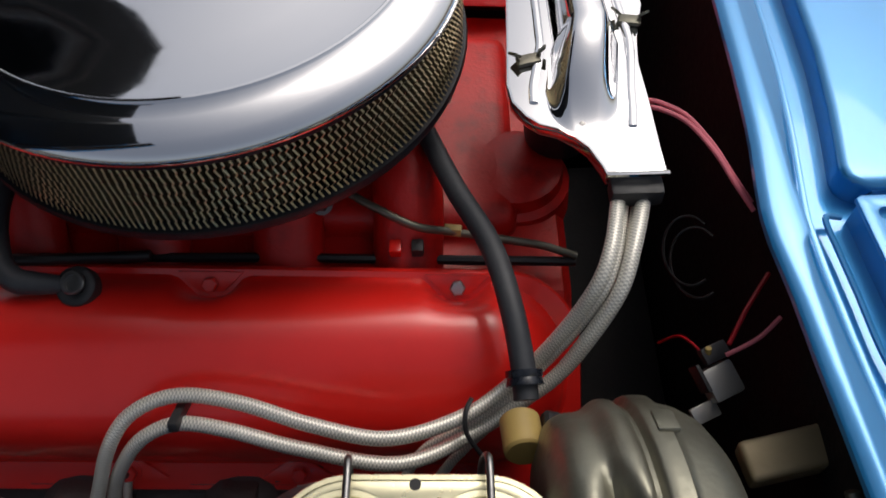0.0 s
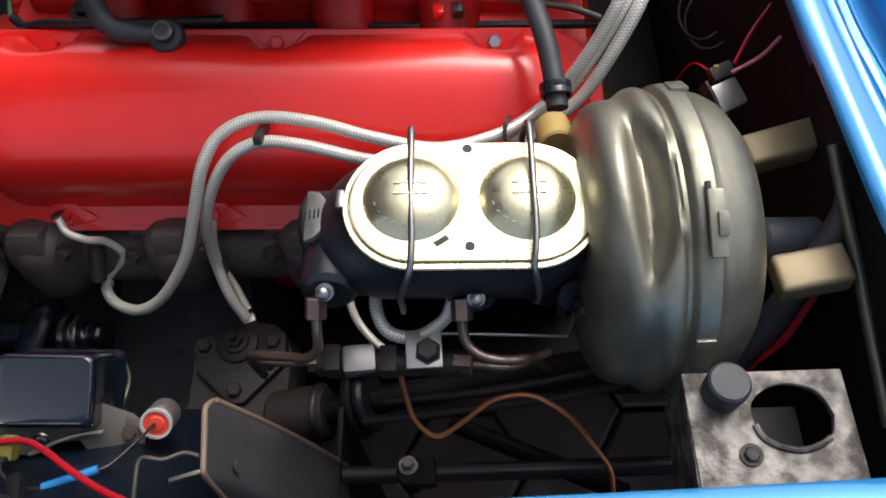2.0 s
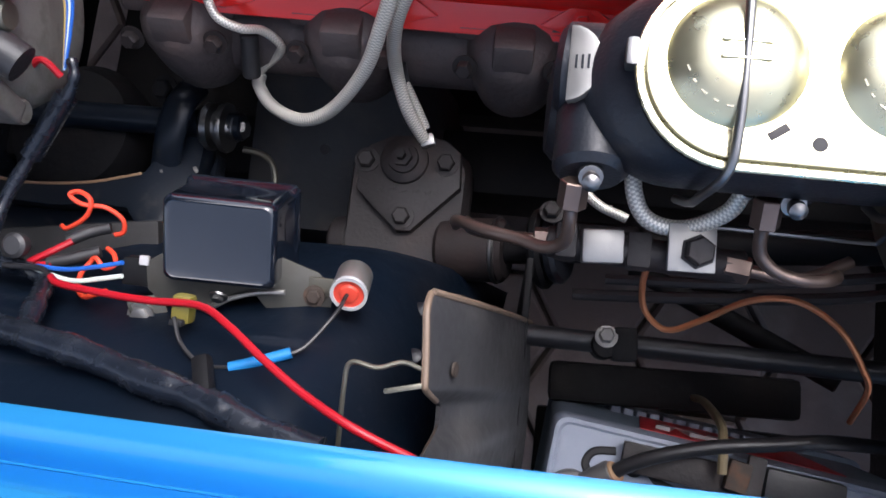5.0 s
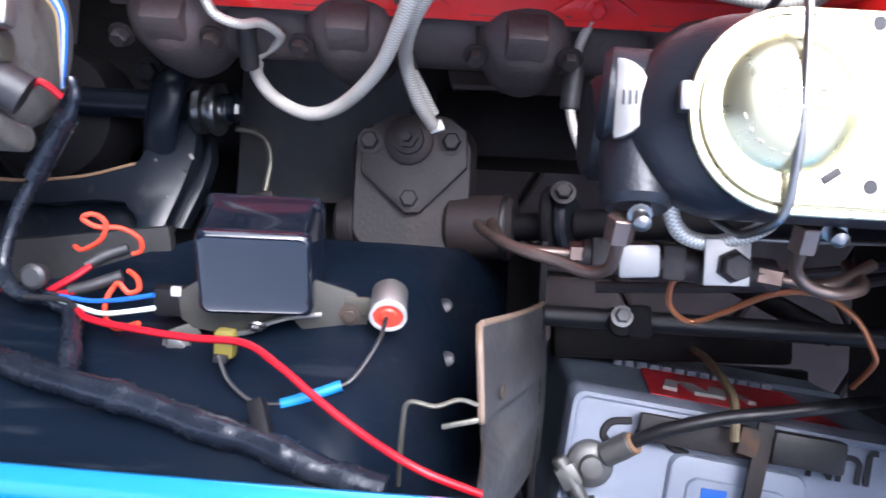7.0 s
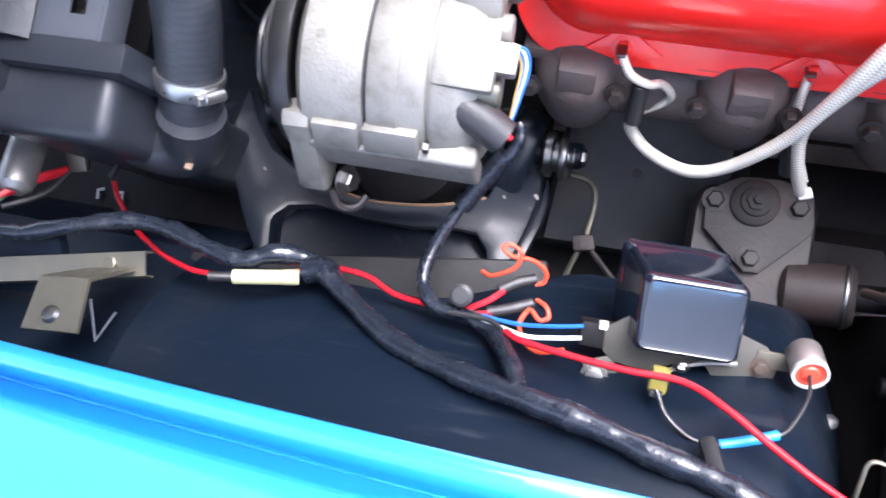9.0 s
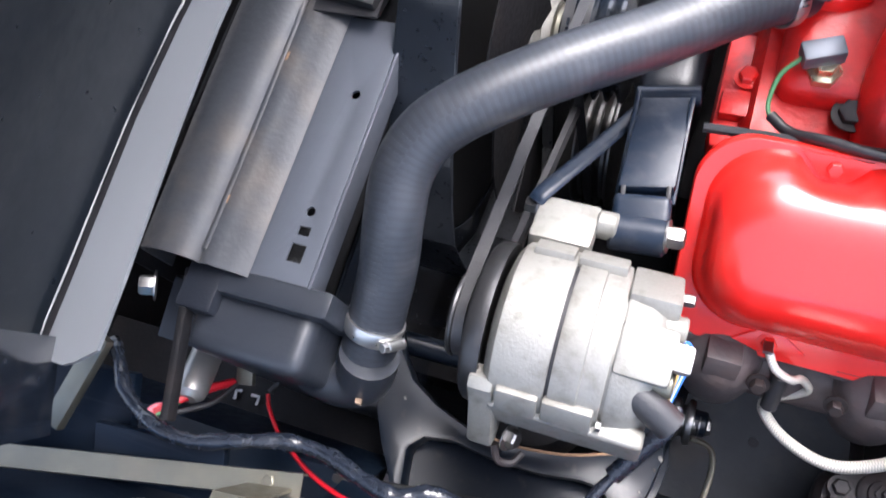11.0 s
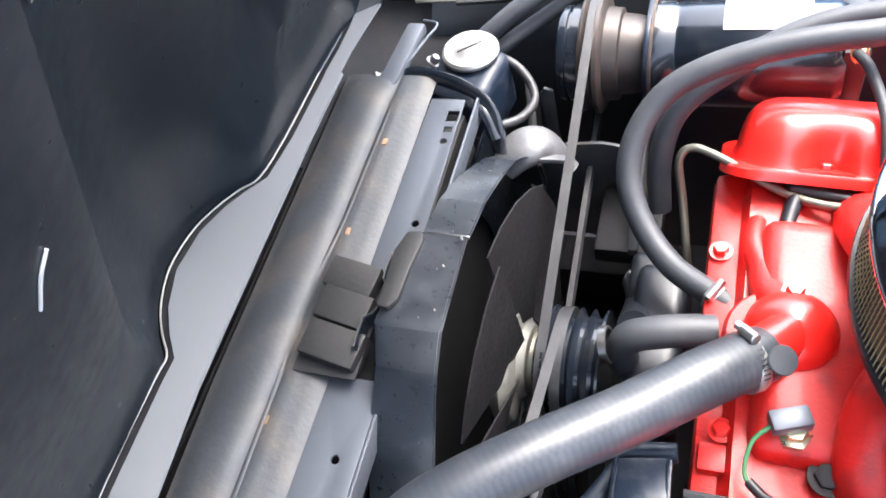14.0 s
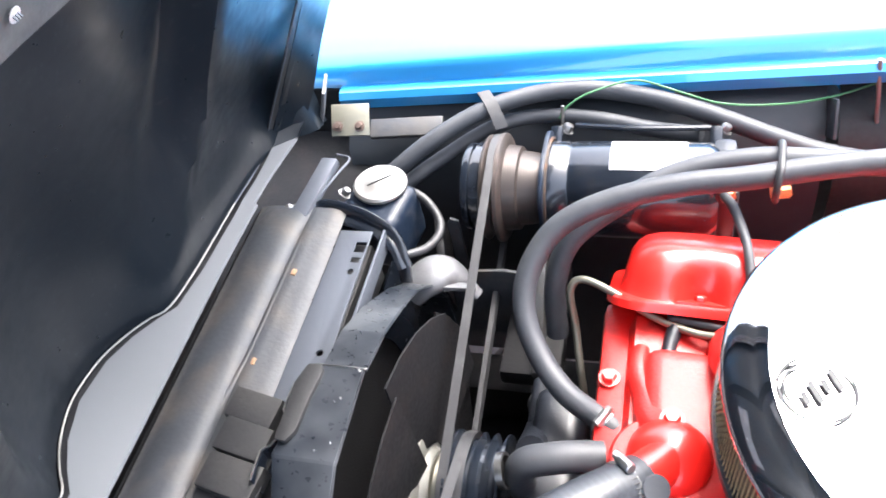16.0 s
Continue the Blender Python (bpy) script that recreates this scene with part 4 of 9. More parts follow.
def build_radiator():
    root = thing("radiator", (-0.80, 0.0, 0.55), "black aluminium radiator with side tanks and a filler neck", "radiator")
    part("core", rbox((-0.81, 0, 0.54), (0.05, 0.60, 0.50), 0.004), RADCORE, root)
    # driver-side tank
    part("tank", rbox((-0.815, -0.348, 0.662), (0.115, 0.062, 0.27), 0.016, (0, 0, 0), 4), TANKBLACK, root, "satin black side tank")
    part("tank_clamp", rbox((-0.812, -0.318, 0.778), (0.135, 0.024, 0.062), 0.006), TANKBLACK, root)
    part("tank_outlet", tube([(-0.785, -0.356, 0.715), (-0.755, -0.360, 0.712), (-0.735, -0.354, 0.720), (-0.725, -0.338, 0.745)], 0.0265, 20), TANKBLACK, root)
    part("brown_mark", rbox((-0.726, -0.3755, 0.733), (0.006, 0.002, 0.014), 0.0008, (40, 25, 0)), EDGEBROWN, root, "small brown paint mark")
    part("tank_ear", rbox((-0.866, -0.325, 0.775), (0.036, 0.05, 0.07), 0.005), IRON, root)
    # passenger side: filler box, neck and cap
    part("filler_box", rbox((-0.806, 0.376, 0.746), (0.090, 0.086, 0.088), 0.018, (0, 0, -10), 4), BRACKETBLUE, root)
    saddle = [(-0.853, 0.302, 0.770), (-0.868, 0.318, 0.792), (-0.870, 0.336, 0.806), (-0.852, 0.342, 0.812), (-0.818, 0.334, 0.812), (-0.786, 0.323, 0.808), (-0.760, 0.310, 0.797), (-0.747, 0.292, 0.778), (-0.744, 0.276, 0.752)]
    part("saddle_clamp", tube(saddle, 0.0105, 14, 6, flat=0.55), GLOSSBLACK, root, "thick black clamp strap")
    part("saddle_clamp", tube([V(p) + Vector((0.004, -0.010, -0.008)) for p in saddle[2:8]], 0.010, 12, 6, flat=0.5), GLOSSBLACK, root)
    cap = part("cap", lathe((-0.803, 0.398, 0.778), (0.05, 0.03, 1), [(0, 0), (0, 0.028), (0.012, 0.030), (0.016, 0.036), (0.020, 0.036), (0.023, 0.033), (0.023, 0.016), (0.0255, 0.012), (0.0255, 0)], 40), SILVER, root, "shiny metal pressure cap")
    bars = bmesh.new()
    for k in range(5):
        rbox((-0.801 + 0.004 * (k - 2), 0.399 + 0.003 * (k - 2), 0.8042), (0.016, 0.0018, 0.0008), 0, (0, 0, 35), 1, bars)
    part("cap_marking", bars, INK_AND_SHADE, cap)
    part("overflow_tube", tube([(-0.785, 0.410, 0.778), (-0.768, 0.409, 0.775), (-0.745, 0.399, 0.768), (-0.726, 0.380, 0.757), (-0.720, 0.358, 0.751), (-0.731, 0.333, 0.750), (-0.752, 0.314, 0.756)], 0.0058, 10), RUBBER, root)
    part("right_bracket", rbox((-0.877, 0.366, 0.818), (0.024, 0.106, 0.014), 0.004, (0, 0, -5)), GREYBAND, root)
    part("bracket_bolt", hexbolt((-0.897, 0.331, 0.812), (-0.5, -0.3, 0.8), 0.007, 0.012), STEEL, root)
    part("bolt", hexbolt((-0.845, 0.375, 0.80), (0.6, 0.2, 0.7), 0.006, 0.01), STEEL, root)
    part("bolt", hexbolt((-0.915, 0.335, 0.80), (0.2, -0.4, 0.8), 0.008, 0.012), STEEL, root)


FAN = (-0.69, 0.07, 0.635)


def build_shroud():
    root = thing("fan_shroud", (-0.74, 0.05, 0.64), "black worn fan shroud with a stepped rim", "fan shroud")
    # faceted outline of the band: y, z, seen along the car
    line = [(-0.205, 0.58), (-0.200, 0.66), (-0.150, 0.737), (-0.101, 0.789), (-0.050, 0.837), (-0.0475, 0.839), (-0.015, 0.8565), (-0.012, 0.8572), (0.035, 0.8590), (0.083, 0.8610), (0.086, 0.8560), (0.089, 0.8555), (0.137, 0.8420), (0.140, 0.8410), (0.188, 0.8170), (0.192, 0.8150), (0.238, 0.7860), (0.280, 0.742), (0.308, 0.68), (0.315, 0.60), (0.30, 0.50), (0.22, 0.41), (0.06, 0.375), (-0.10, 0.41), (-0.185, 0.49), (-0.205, 0.58)]
    front = ((-0.21, -0.776), (-0.10, -0.776), (-0.03, -0.768), (-0.012, -0.777), (0.03, -0.769), (0.088, -0.759), (0.18, -0.761), (0.21, -0.750), (0.32, -0.748))

    def ring(k, j):
        y, z = line[int(k)]
        x0 = along(front, y) if z > 0.6 else -0.772
        return Vector((lerp(x0, -0.712, (0.0, 0.02, 0.98, 1.0)[int(j)]), y, z - (0.0015, 0, 0, 0.0015)[int(j)]))
    part("band", sheet(ring, range(len(line)), range(4), -0.0016), SHROUDBLACK, root, smooth=False)
    part("rim_bead", tube([ring(k, 3) + Vector((0.001, 0, 0.0006)) for k in range(len(line))], 0.0006, 6, 2), SHROUDBLACK, root, "worn rim edge")
    part("step_edge", tube([ring(9, j) + Vector((0, 0.001, 0.0004)) for j in range(4)], 0.0009, 6, 2), STEEL, root, "worn bright step edge")
    plate = [(-0.33, -0.26), (0.33, -0.26), (0.33, 0.10), (-0.33, 0.10)]
    part("back_plate", slab(plate, (-0.777, 0.0, 0.635), (0, 1, 0), (0, 0, 1), 0.003, [circle2(0.055, -0.05, 0.205, 48)]), GLOSSBLACK, root)
    pad = [(-0.776, 0.000), (-0.764, -0.002), (-0.757, 0.010), (-0.755, 0.045), (-0.751, 0.075), (-0.756, 0.084), (-0.770, 0.082), (-0.777, 0.060), (-0.776, 0.024)]
    part("seal_pad", slab(pad[::-1], (0, 0, 0.8655), (1, 0, 0), (0, 1, 0), 0.007, (), 0.003), FLAPRUBBER, root, "grey rubber seal pad")
    for x, y, w in ((-0.716, 0.081, 0.004), (-0.726, 0.050, 0.003), (-0.731, 0.046, 0.002), (-0.722, 0.005, 0.002), (-0.735, -0.004, 0.002)):
        part("paint_chip", rbox((x, y, 0.8592 + 0.035 * max(0.0, y)), (w * 0.6, w, 0.0012), 0.0003, (2, 0, 30)), ZINC, root, "chipped bare metal spot")


def build_fan():
    root = thing("cooling_fan", FAN, "dark engine cooling fan with a bright clutch hub", "fan")
    f = Vector(FAN)
    blades = 7
    for k in range(blades):
        a0 = 2 * math.pi * k / blades + 0.2

        def blade(r, s):
            a = a0 + (s - 0.5) * 0.86
            return f + Vector((0.012 - 0.014 * (s - 0.5) - 0.01, r * math.cos(a), r * math.sin(a)))
        part("blade", sheet(blade, [0.05 + 0.0150 * i for i in range(11)], [0, 0.25, 0.5, 0.75, 1], 0.002), FRAMEBLACK, root)
    part("clutch", lathe(f + Vector((-0.03, 0, 0)), (1, 0, 0), [(0, 0), (0, 0.055), (0.012, 0.075), (0.022, 0.078), (0.030, 0.070), (0.032, 0.045), (0.04, 0.04), (0.042, 0)], 40), ALU, root, "finned aluminium fan clutch")
    part("hub", lathe(f + Vector((0.010, 0, 0)), (1, 0, 0), [(0, 0), (0, 0.036), (0.004, 0.038), (0.012, 0.036), (0.014, 0.022), (0.04, 0.020), (0.042, 0)], 32), OLIVE, root, "yellowish steel hub flange")
    for k in range(4):
        a = math.pi / 4 + k * math.pi / 2
        part("hub_bolt", hexbolt(f + Vector((0.022, 0.028 * math.cos(a), 0.028 * math.sin(a))), (1, 0, 0), 0.005, 0.007), STEEL, root)


build_support()
build_radiator()
build_shroud()
build_fan()


# ---- engine ----
SLOPE = Vector((1, 0, -0.080)).normalized()
ENGINE_Y = 0.075


def build_valve_cover(sign, label):
    """sign -1: driver's side, +1: passenger's side."""
    mid = Vector((-0.205, ENGINE_Y + (0.220 if sign > 0 else -0.232), 0.7085))
    across = Vector((0, -sign * 0.763, 0.646))
    ux, uy = SLOPE, across
    if SLOPE.cross(across).z < 0:
        uy = -across
    root = thing("valve_cover", mid, label, "valve cover", group="valve covers")
    # height, length, depth, corner, set towards the middle of the engine; then length and corner of the rounder rear end
    steps = [(0.0, 0.590, 0.184, 0.045, -0.008, 0.590, 0.060), (0.009, 0.590, 0.184, 0.045, -0.008, 0.590, 0.060), (0.0115, 0.587, 0.181, 0.045, -0.008, 0.587, 0.060), (0.0120, 0.566, 0.154, 0.050, 0.001, 0.566, 0.070), (0.016, 0.561, 0.148, 0.048, 0.002, 0.560, 0.068), (0.028, 0.558, 0.142, 0.046, 0.003, 0.553, 0.066), (0.040, 0.554, 0.133, 0.044, 0.005, 0.543, 0.063), (0.052, 0.548, 0.121, 0.042, 0.007, 0.528, 0.058), (0.062, 0.537, 0.105, 0.038, 0.008, 0.508, 0.051), (0.069, 0.520, 0.086, 0.032, 0.008, 0.482, 0.042), (0.073, 0.498, 0.066, 0.026, 0.008, 0.455, 0.032), (0.0750, 0.46, 0.042, 0.020, 0.007, 0.42, 0.020), (0.0757, 0.42, 0.02, 0.009, 0.006, 0.38, 0.009)]
    up = ux.cross(uy)
    side = 1 if uy.dot(across) > 0 else -1
    notches = (-0.196, 0.003, 0.196)

    def ring(h, w, d, r, s, rear_w, rear_r):
        pts = [q if p[0] > 0 else p for p, q in zip(roundrect(w, d, r, 10), roundrect(rear_w, d, rear_r, 10))]
        out = []
        for i, (p, q) in enumerate(zip(pts, pts[1:] + pts[:1])):
            m = 72 if i in (10, 32) else 1
            out += [(lerp(p[0], q[0], k / m), lerp(p[1], q[1], k / m)) for k in range(m)]
        res = []
        for x, y in out:
            # the wall steps back round each upper bolt
            if h > 0.0118 and y * side > 0:
                dent = max(math.exp(-((x - n) / 0.021) ** 4) for n in notches)
                y -= side * dent * 0.017 * max(0.0, 1 - (h - 0.012) / 0.052) * min(1.0, abs(y) / (d * 0.45))
            res.append(mid + across * s + h * up + x * ux + y * uy)
        return res
    part("cover", loft([ring(*st) for st in steps]), RED, root)
    # bolt ears and bolts along both rails
    for k, spot in enumerate((-0.209, -0.071, 0.064, 0.195)):
        p = mid + ux * spot - across * 0.083 + up * 0.0115
        ear = [(-0.030, -0.004), (-0.008, 0.011), (0.008, 0.011), (0.030, -0.004), (0.008, -0.010), (-0.008, -0.010)]
        part("bolt_boss", slab([(a, b * (1 if uy.dot(across) > 0 else -1)) for a, b in (ear if uy.dot(across) > 0 else ear[::-1])], p + up * 0.0035, ux, uy, 0.006, (), 0.0012), RED, root)
        part("bolt", hexbolt(p + up * 0.003, up, 0.0065, 0.007), RED, root, "red painted bolt")
    for spot in notches:
        p = mid + ux * spot + across * 0.071 + up * 0.0120
        part("bolt_boss", slab([(a, b * side) for a, b in ((-0.026, 0.010), (-0.010, -0.006), (0.010, -0.006), (0.026, 0.010))][::-side], p + up * 0.0025, ux, uy, 0.005, (), 0.001), RED, root)
        part("bolt", hexbolt(p + up * 0.002, up, 0.0064, 0.007, washer=False), ZINC if spot > 0.1 else RED, root, "bare steel bolt" if spot > 0.1 else "red painted bolt")
    return root, mid, ux, across, up


vc_left = build_valve_cover(-1, "glossy orange-red valve cover with a soft rounded top")
vc_right = build_valve_cover(1, "glossy orange-red valve cover on the far cylinder bank")


def build_block():
    root = thing("engine_block", (-0.2, ENGINE_Y, 0.45), "red painted cast-iron V8 engine with intake manifold", "engine")
    sl = lambda x: -0.080 * (x + 0.205)
    block = []
    for x in (-0.475, -0.465, 0.08, 0.09):
        s = 0.93 if x in (-0.475, 0.09) else 1.0
        block.append([Vector((x, ENGINE_Y + s * y, 0.42 + s * (z - 0.42) + sl(x))) for y, z in ((-0.17, 0.22), (0.17, 0.22), (0.20, 0.42), (0.24, 0.55), (0.295, 0.63), (0.17, 0.735), (-0.17, 0.735), (-0.295, 0.63), (-0.24, 0.55), (-0.20, 0.42))])
    part("block", loft(block), RED_CAST, root)
    part("manifold", rbox((-0.205, ENGINE_Y, 0.735), (0.50, 0.24, 0.05), 0.02, (0, 4.6, 0), 3), RED_CAST, root)
    # intake runners
    for k, x in enumerate((-0.36, -0.26, -0.15, -0.05)):
        for s in (-1, 1):
            part("runner", tube([(x * 0.8 - 0.04, ENGINE_Y + s * 0.03, 0.80 + sl(x)), (x, ENGINE_Y + s * 0.09, 0.785 + sl(x)), (x, ENGINE_Y + s * 0.15, 0.735 + sl(x))], 0.030, 14, 6, flat=0.8), RED_CAST, root)
    part("plenum", rbox((-0.20, ENGINE_Y, 0.80), (0.20, 0.15, 0.05), 0.02, (0, 4.6, 0), 3), RED_CAST, root)
    # rear of manifold and distributor bowl
    part("rear_boss", lathe((0.045, 0.02, 0.69), (0, 0, 1), [(0, 0), (0, 0.052), (0.03, 0.050), (0.035, 0.044), (0.048, 0.042), (0.052, 0.034), (0.05, 0)], 24), RED_CAST, root)
    # thermostat housing and water neck
    part("thermostat_base", lathe((-0.432, 0.067, 0.72), (0.0, 0, 1), [(0, 0), (0, 0.052), (0.045, 0.050), (0.052, 0.046), (0.054, 0)], 28), RED_CAST, root)
    part("water_neck", lathe((-0.425, 0.070, 0.768), (0, 0, 1), [(0, 0), (0, 0.038), (0.012, 0.039), (0.022, 0.034), (0.033, 0.023), (0.038, 0.011), (0.039, 0)], 28), RED, root)
    part("neck_spout", tube([(-0.425, 0.066, 0.785), (-0.445, 0.04, 0.798), (-0.47, 0.012, 0.812)], 0.021, 18), RED, root)
    for p in ((-0.424, 0.102, 0.790), (-0.455, 0.045, 0.770), (-0.489, 0.170, 0.742), (-0.40, 0.02, 0.765), (-0.475, -0.02, 0.745)):
        part("bolt", hexbolt(p, (0, 0, 1), 0.008, 0.009), RED, root, "red painted bolt")
    part("crossover_arm", tube([(-0.457, 0.203, 0.752), (-0.459, 0.185, 0.756), (-0.458, 0.166, 0.757), (-0.449, 0.140, 0.758), (-0.443, 0.115, 0.762), (-0.432, 0.095, 0.768)], lambda t: 0.0085 + 0.012 * t ** 1.3, 16), RED_CAST, root)
    part("front_ledge", rbox((-0.472, ENGINE_Y + 0.09, 0.715), (0.06, 0.22, 0.05), 0.012), RED_CAST, root)
    part("front_ledge", rbox((-0.468, ENGINE_Y - 0.10, 0.715), (0.06, 0.12, 0.04), 0.012), RED_CAST, root)
    for p in ((-0.478, -0.045, 0.738), (-0.445, -0.06, 0.742)):
        part("boss", rbox(p, (0.03, 0.026, 0.016), 0.004), RED_CAST, root)
    part("front_cover", rbox((-0.505, ENGINE_Y, 0.46), (0.03, 0.30, 0.26), 0.012), FRAMEBLACK, root, "dark timing cover")


def build_air_cleaner():
    c, tilt = Vector((-0.195, 0.07, 0.0)), Vector((0.03, 0, 1))
    root = thing("air_cleaner", (-0.195, 0.07, 0.87), "round chrome air cleaner with a brass-coloured mesh filter element", "air cleaner")
    z0 = 0.856
    lid = [(0.0675, 0), (0.0672, 0.03), (0.0663, 0.06), (0.0648, 0.09), (0.0632, 0.12), (0.0625, 0.150), (0.0632, 0.1640), (0.0645, 0.1655), (0.0645, 0.1675), (0.0625, 0.1690), (0.0600, 0.178), (0.0550, 0.190), (0.0500, 0.1965), (0.046, 0.1995), (0.0435, 0.2), (0.0415, 0.199), (0.0415, 0)]
    top = part("lid", lathe(c + Vector((0, 0, z0 + 0.030)), tilt, lid, 96), CHROME, root, "polished chrome lid")
    base = [(-0.010, 0), (-0.010, 0.190), (-0.006, 0.1985), (0.000, 0.2005), (0.004, 0.1995), (0.004, 0)]
    part("base_pan", lathe(c + Vector((0, 0, z0)), tilt, base, 72), IRON, root, "black base pan")
    # pleated element, its folds pushed out of line here and there
    n = 500
    d, s, u = basis(tilt)
    rings = []
    for h in (0.004, 0.018, 0.032, 0.046, 0.058, 0.070):
        ring = []
        for k in range(n):
            a = 2 * math.pi * k / n
            bow = 0.006 * math.exp(-((a - 4.55) / 0.5) ** 2) * math.sin(14 * (h - 0.004) / 0.066 + 3 * math.sin(9 * a)) + 0.002 * math.sin(23 * a)
            r = 0.180 + (0.0125 if k % 2 else 0.0)
            ring.append(c + Vector((0, 0, z0)) + d * h + r * (math.cos(a + bow) * s + math.sin(a + bow) * u))
        rings.append(ring)
    part("filter_element", loft(rings, cap=False), PAPER, root, "pleated paper filter", smooth=False)
    # expanded mesh round it: upright zigzag strands whose facets tip in and out by turns
    bm = bmesh.new()
    cols, rows_ = 250, 14
    h0, h1 = 0.004, 0.072

    def on_screen(i, j, r):
        a = 2 * math.pi * (i + (0.22 if j % 2 else -0.22)) / cols
        ripple = 0.0035 * math.exp(-(((2 * math.pi * i / cols) - 4.55) / 0.45) ** 2) * math.sin(0.9 * j + 3 * math.sin(0.31 * i))
        return c + Vector((0, 0, z0)) + d * lerp(h0, h1, j / rows_) + r * (math.cos(a + ripple) * s + math.sin(a + ripple) * u), math.cos(a) * u - math.sin(a) * s
    for i in range(cols):
        for j in range(rows_):
            lean = 0.0011 if j % 2 else -0.0011
            (p, t), (q, t2) = on_screen(i, j, 0.1955 - lean), on_screen(i, j + 1, 0.1955 + lean)
            bm.faces.new([bm.verts.new(x) for x in (p - t * 0.0008, p + t * 0.0008, q + t2 * 0.0008, q - t2 * 0.0008)])
    part("mesh_screen", bm, MESHGOLD, root, "brass-coloured expanded metal screen", smooth=False)
    for h in (0.070,):
        part("screen_band", lathe(c + Vector((0, 0, z0)) + d * (h - 0.003), tilt, [(0, 0.190), (0, 0.1975), (0.004, 0.1975), (0.004, 0.190), (0, 0.190)], 72), IRON, root)
    # flat emblem patch on the lid: crossed bars in a ring
    e = bmesh.new()
    ez = z0 + 0.1002
    for k in range(4):
        rbox((-0.338 + 0.007 * k, 0.040 + 0.006 * k, ez - 0.0002 * k), (0.0045, 0.010 + 0.008 * (k % 2), 0.0008), 0, (0, 1.7, 25), 1, e)
    for r, a0, a1 in ((0.026, 110, 250), (0.022, 120, 240), (0.026, 290, 410)):
        pts = [Vector((-0.330 + r * math.cos(radians(a)), 0.048 + r * math.sin(radians(a)), ez - 0.03 * (0.0 + r * math.cos(radians(a))))) for a in range(a0, a1 + 1, 10)]
        tube(pts, 0.0012, 6, 2, e, flat=0.4)
    part("emblem", e, INK_AND_SHADE, top, "dark emblem bars")
    part("carburettor", rbox((-0.195, 0.07, 0.838), (0.20, 0.13, 0.05), 0.01), OLIVE, root)


def tip(p, q, r0, r1, material, root, name="boot"):
    return part(name, lathe(p, V(q) - V(p), [(0, 0), (0, r0), ((V(q) - V(p)).length, r1), ((V(q) - V(p)).length, 0)], 14), material, root)


def build_exhaust():
    root = thing("exhaust_manifold", (-0.25, -0.25, 0.58), "rusty dark cast-iron exhaust manifold below the valve cover", "exhaust manifold")
    for x in (-0.447, -0.317, -0.190, -0.062):
        z = 0.652 - 0.08 * (x + 0.2)
        part("port", lathe((x, -0.236, z), (0.0, -0.16, -1), [(-0.010, 0), (-0.008, 0.016), (-0.002, 0.027), (0.006, 0.033), (0.016, 0.036), (0.045, 0.036), (0.070, 0.032), (0.084, 0.022), (0.090, 0.010), (0.100, 0.0085), (0.104, 0.004), (0.104, 0)], 24), MANIFOLD, root)
        part("port_boss", rbox((x + 0.002, -0.250, z + 0.004), (0.030, 0.028, 0.024), 0.004, (-28, 4.6, 0)), MANIFOLD, root)
        part("port_flange", rbox((x, -0.228, z - 0.006), (0.088, 0.026, 0.012), 0.004, (-28, 4.6, 0)), MANIFOLD, root)
        for dx in (-0.034, 0.034):
            part("bolt", hexbolt((x + dx, -0.262, z - 0.004), (0, -0.75, 0.66), 0.0065, 0.010), CAST, root)
    part("log", tube([(-0.47, -0.228, 0.622), (-0.30, -0.228, 0.608), (-0.12, -0.226, 0.594), (0.0, -0.215, 0.56), (0.05, -0.20, 0.44)], 0.034, 18), MANIFOLD, root)
    part("head", rbox((-0.205, -0.163, 0.652), (0.55, 0.10, 0.04), 0.006, (-37, 4.6, 0)), RED_CAST, root, "red cylinder head edge")


build_block()
build_air_cleaner()
build_exhaust()


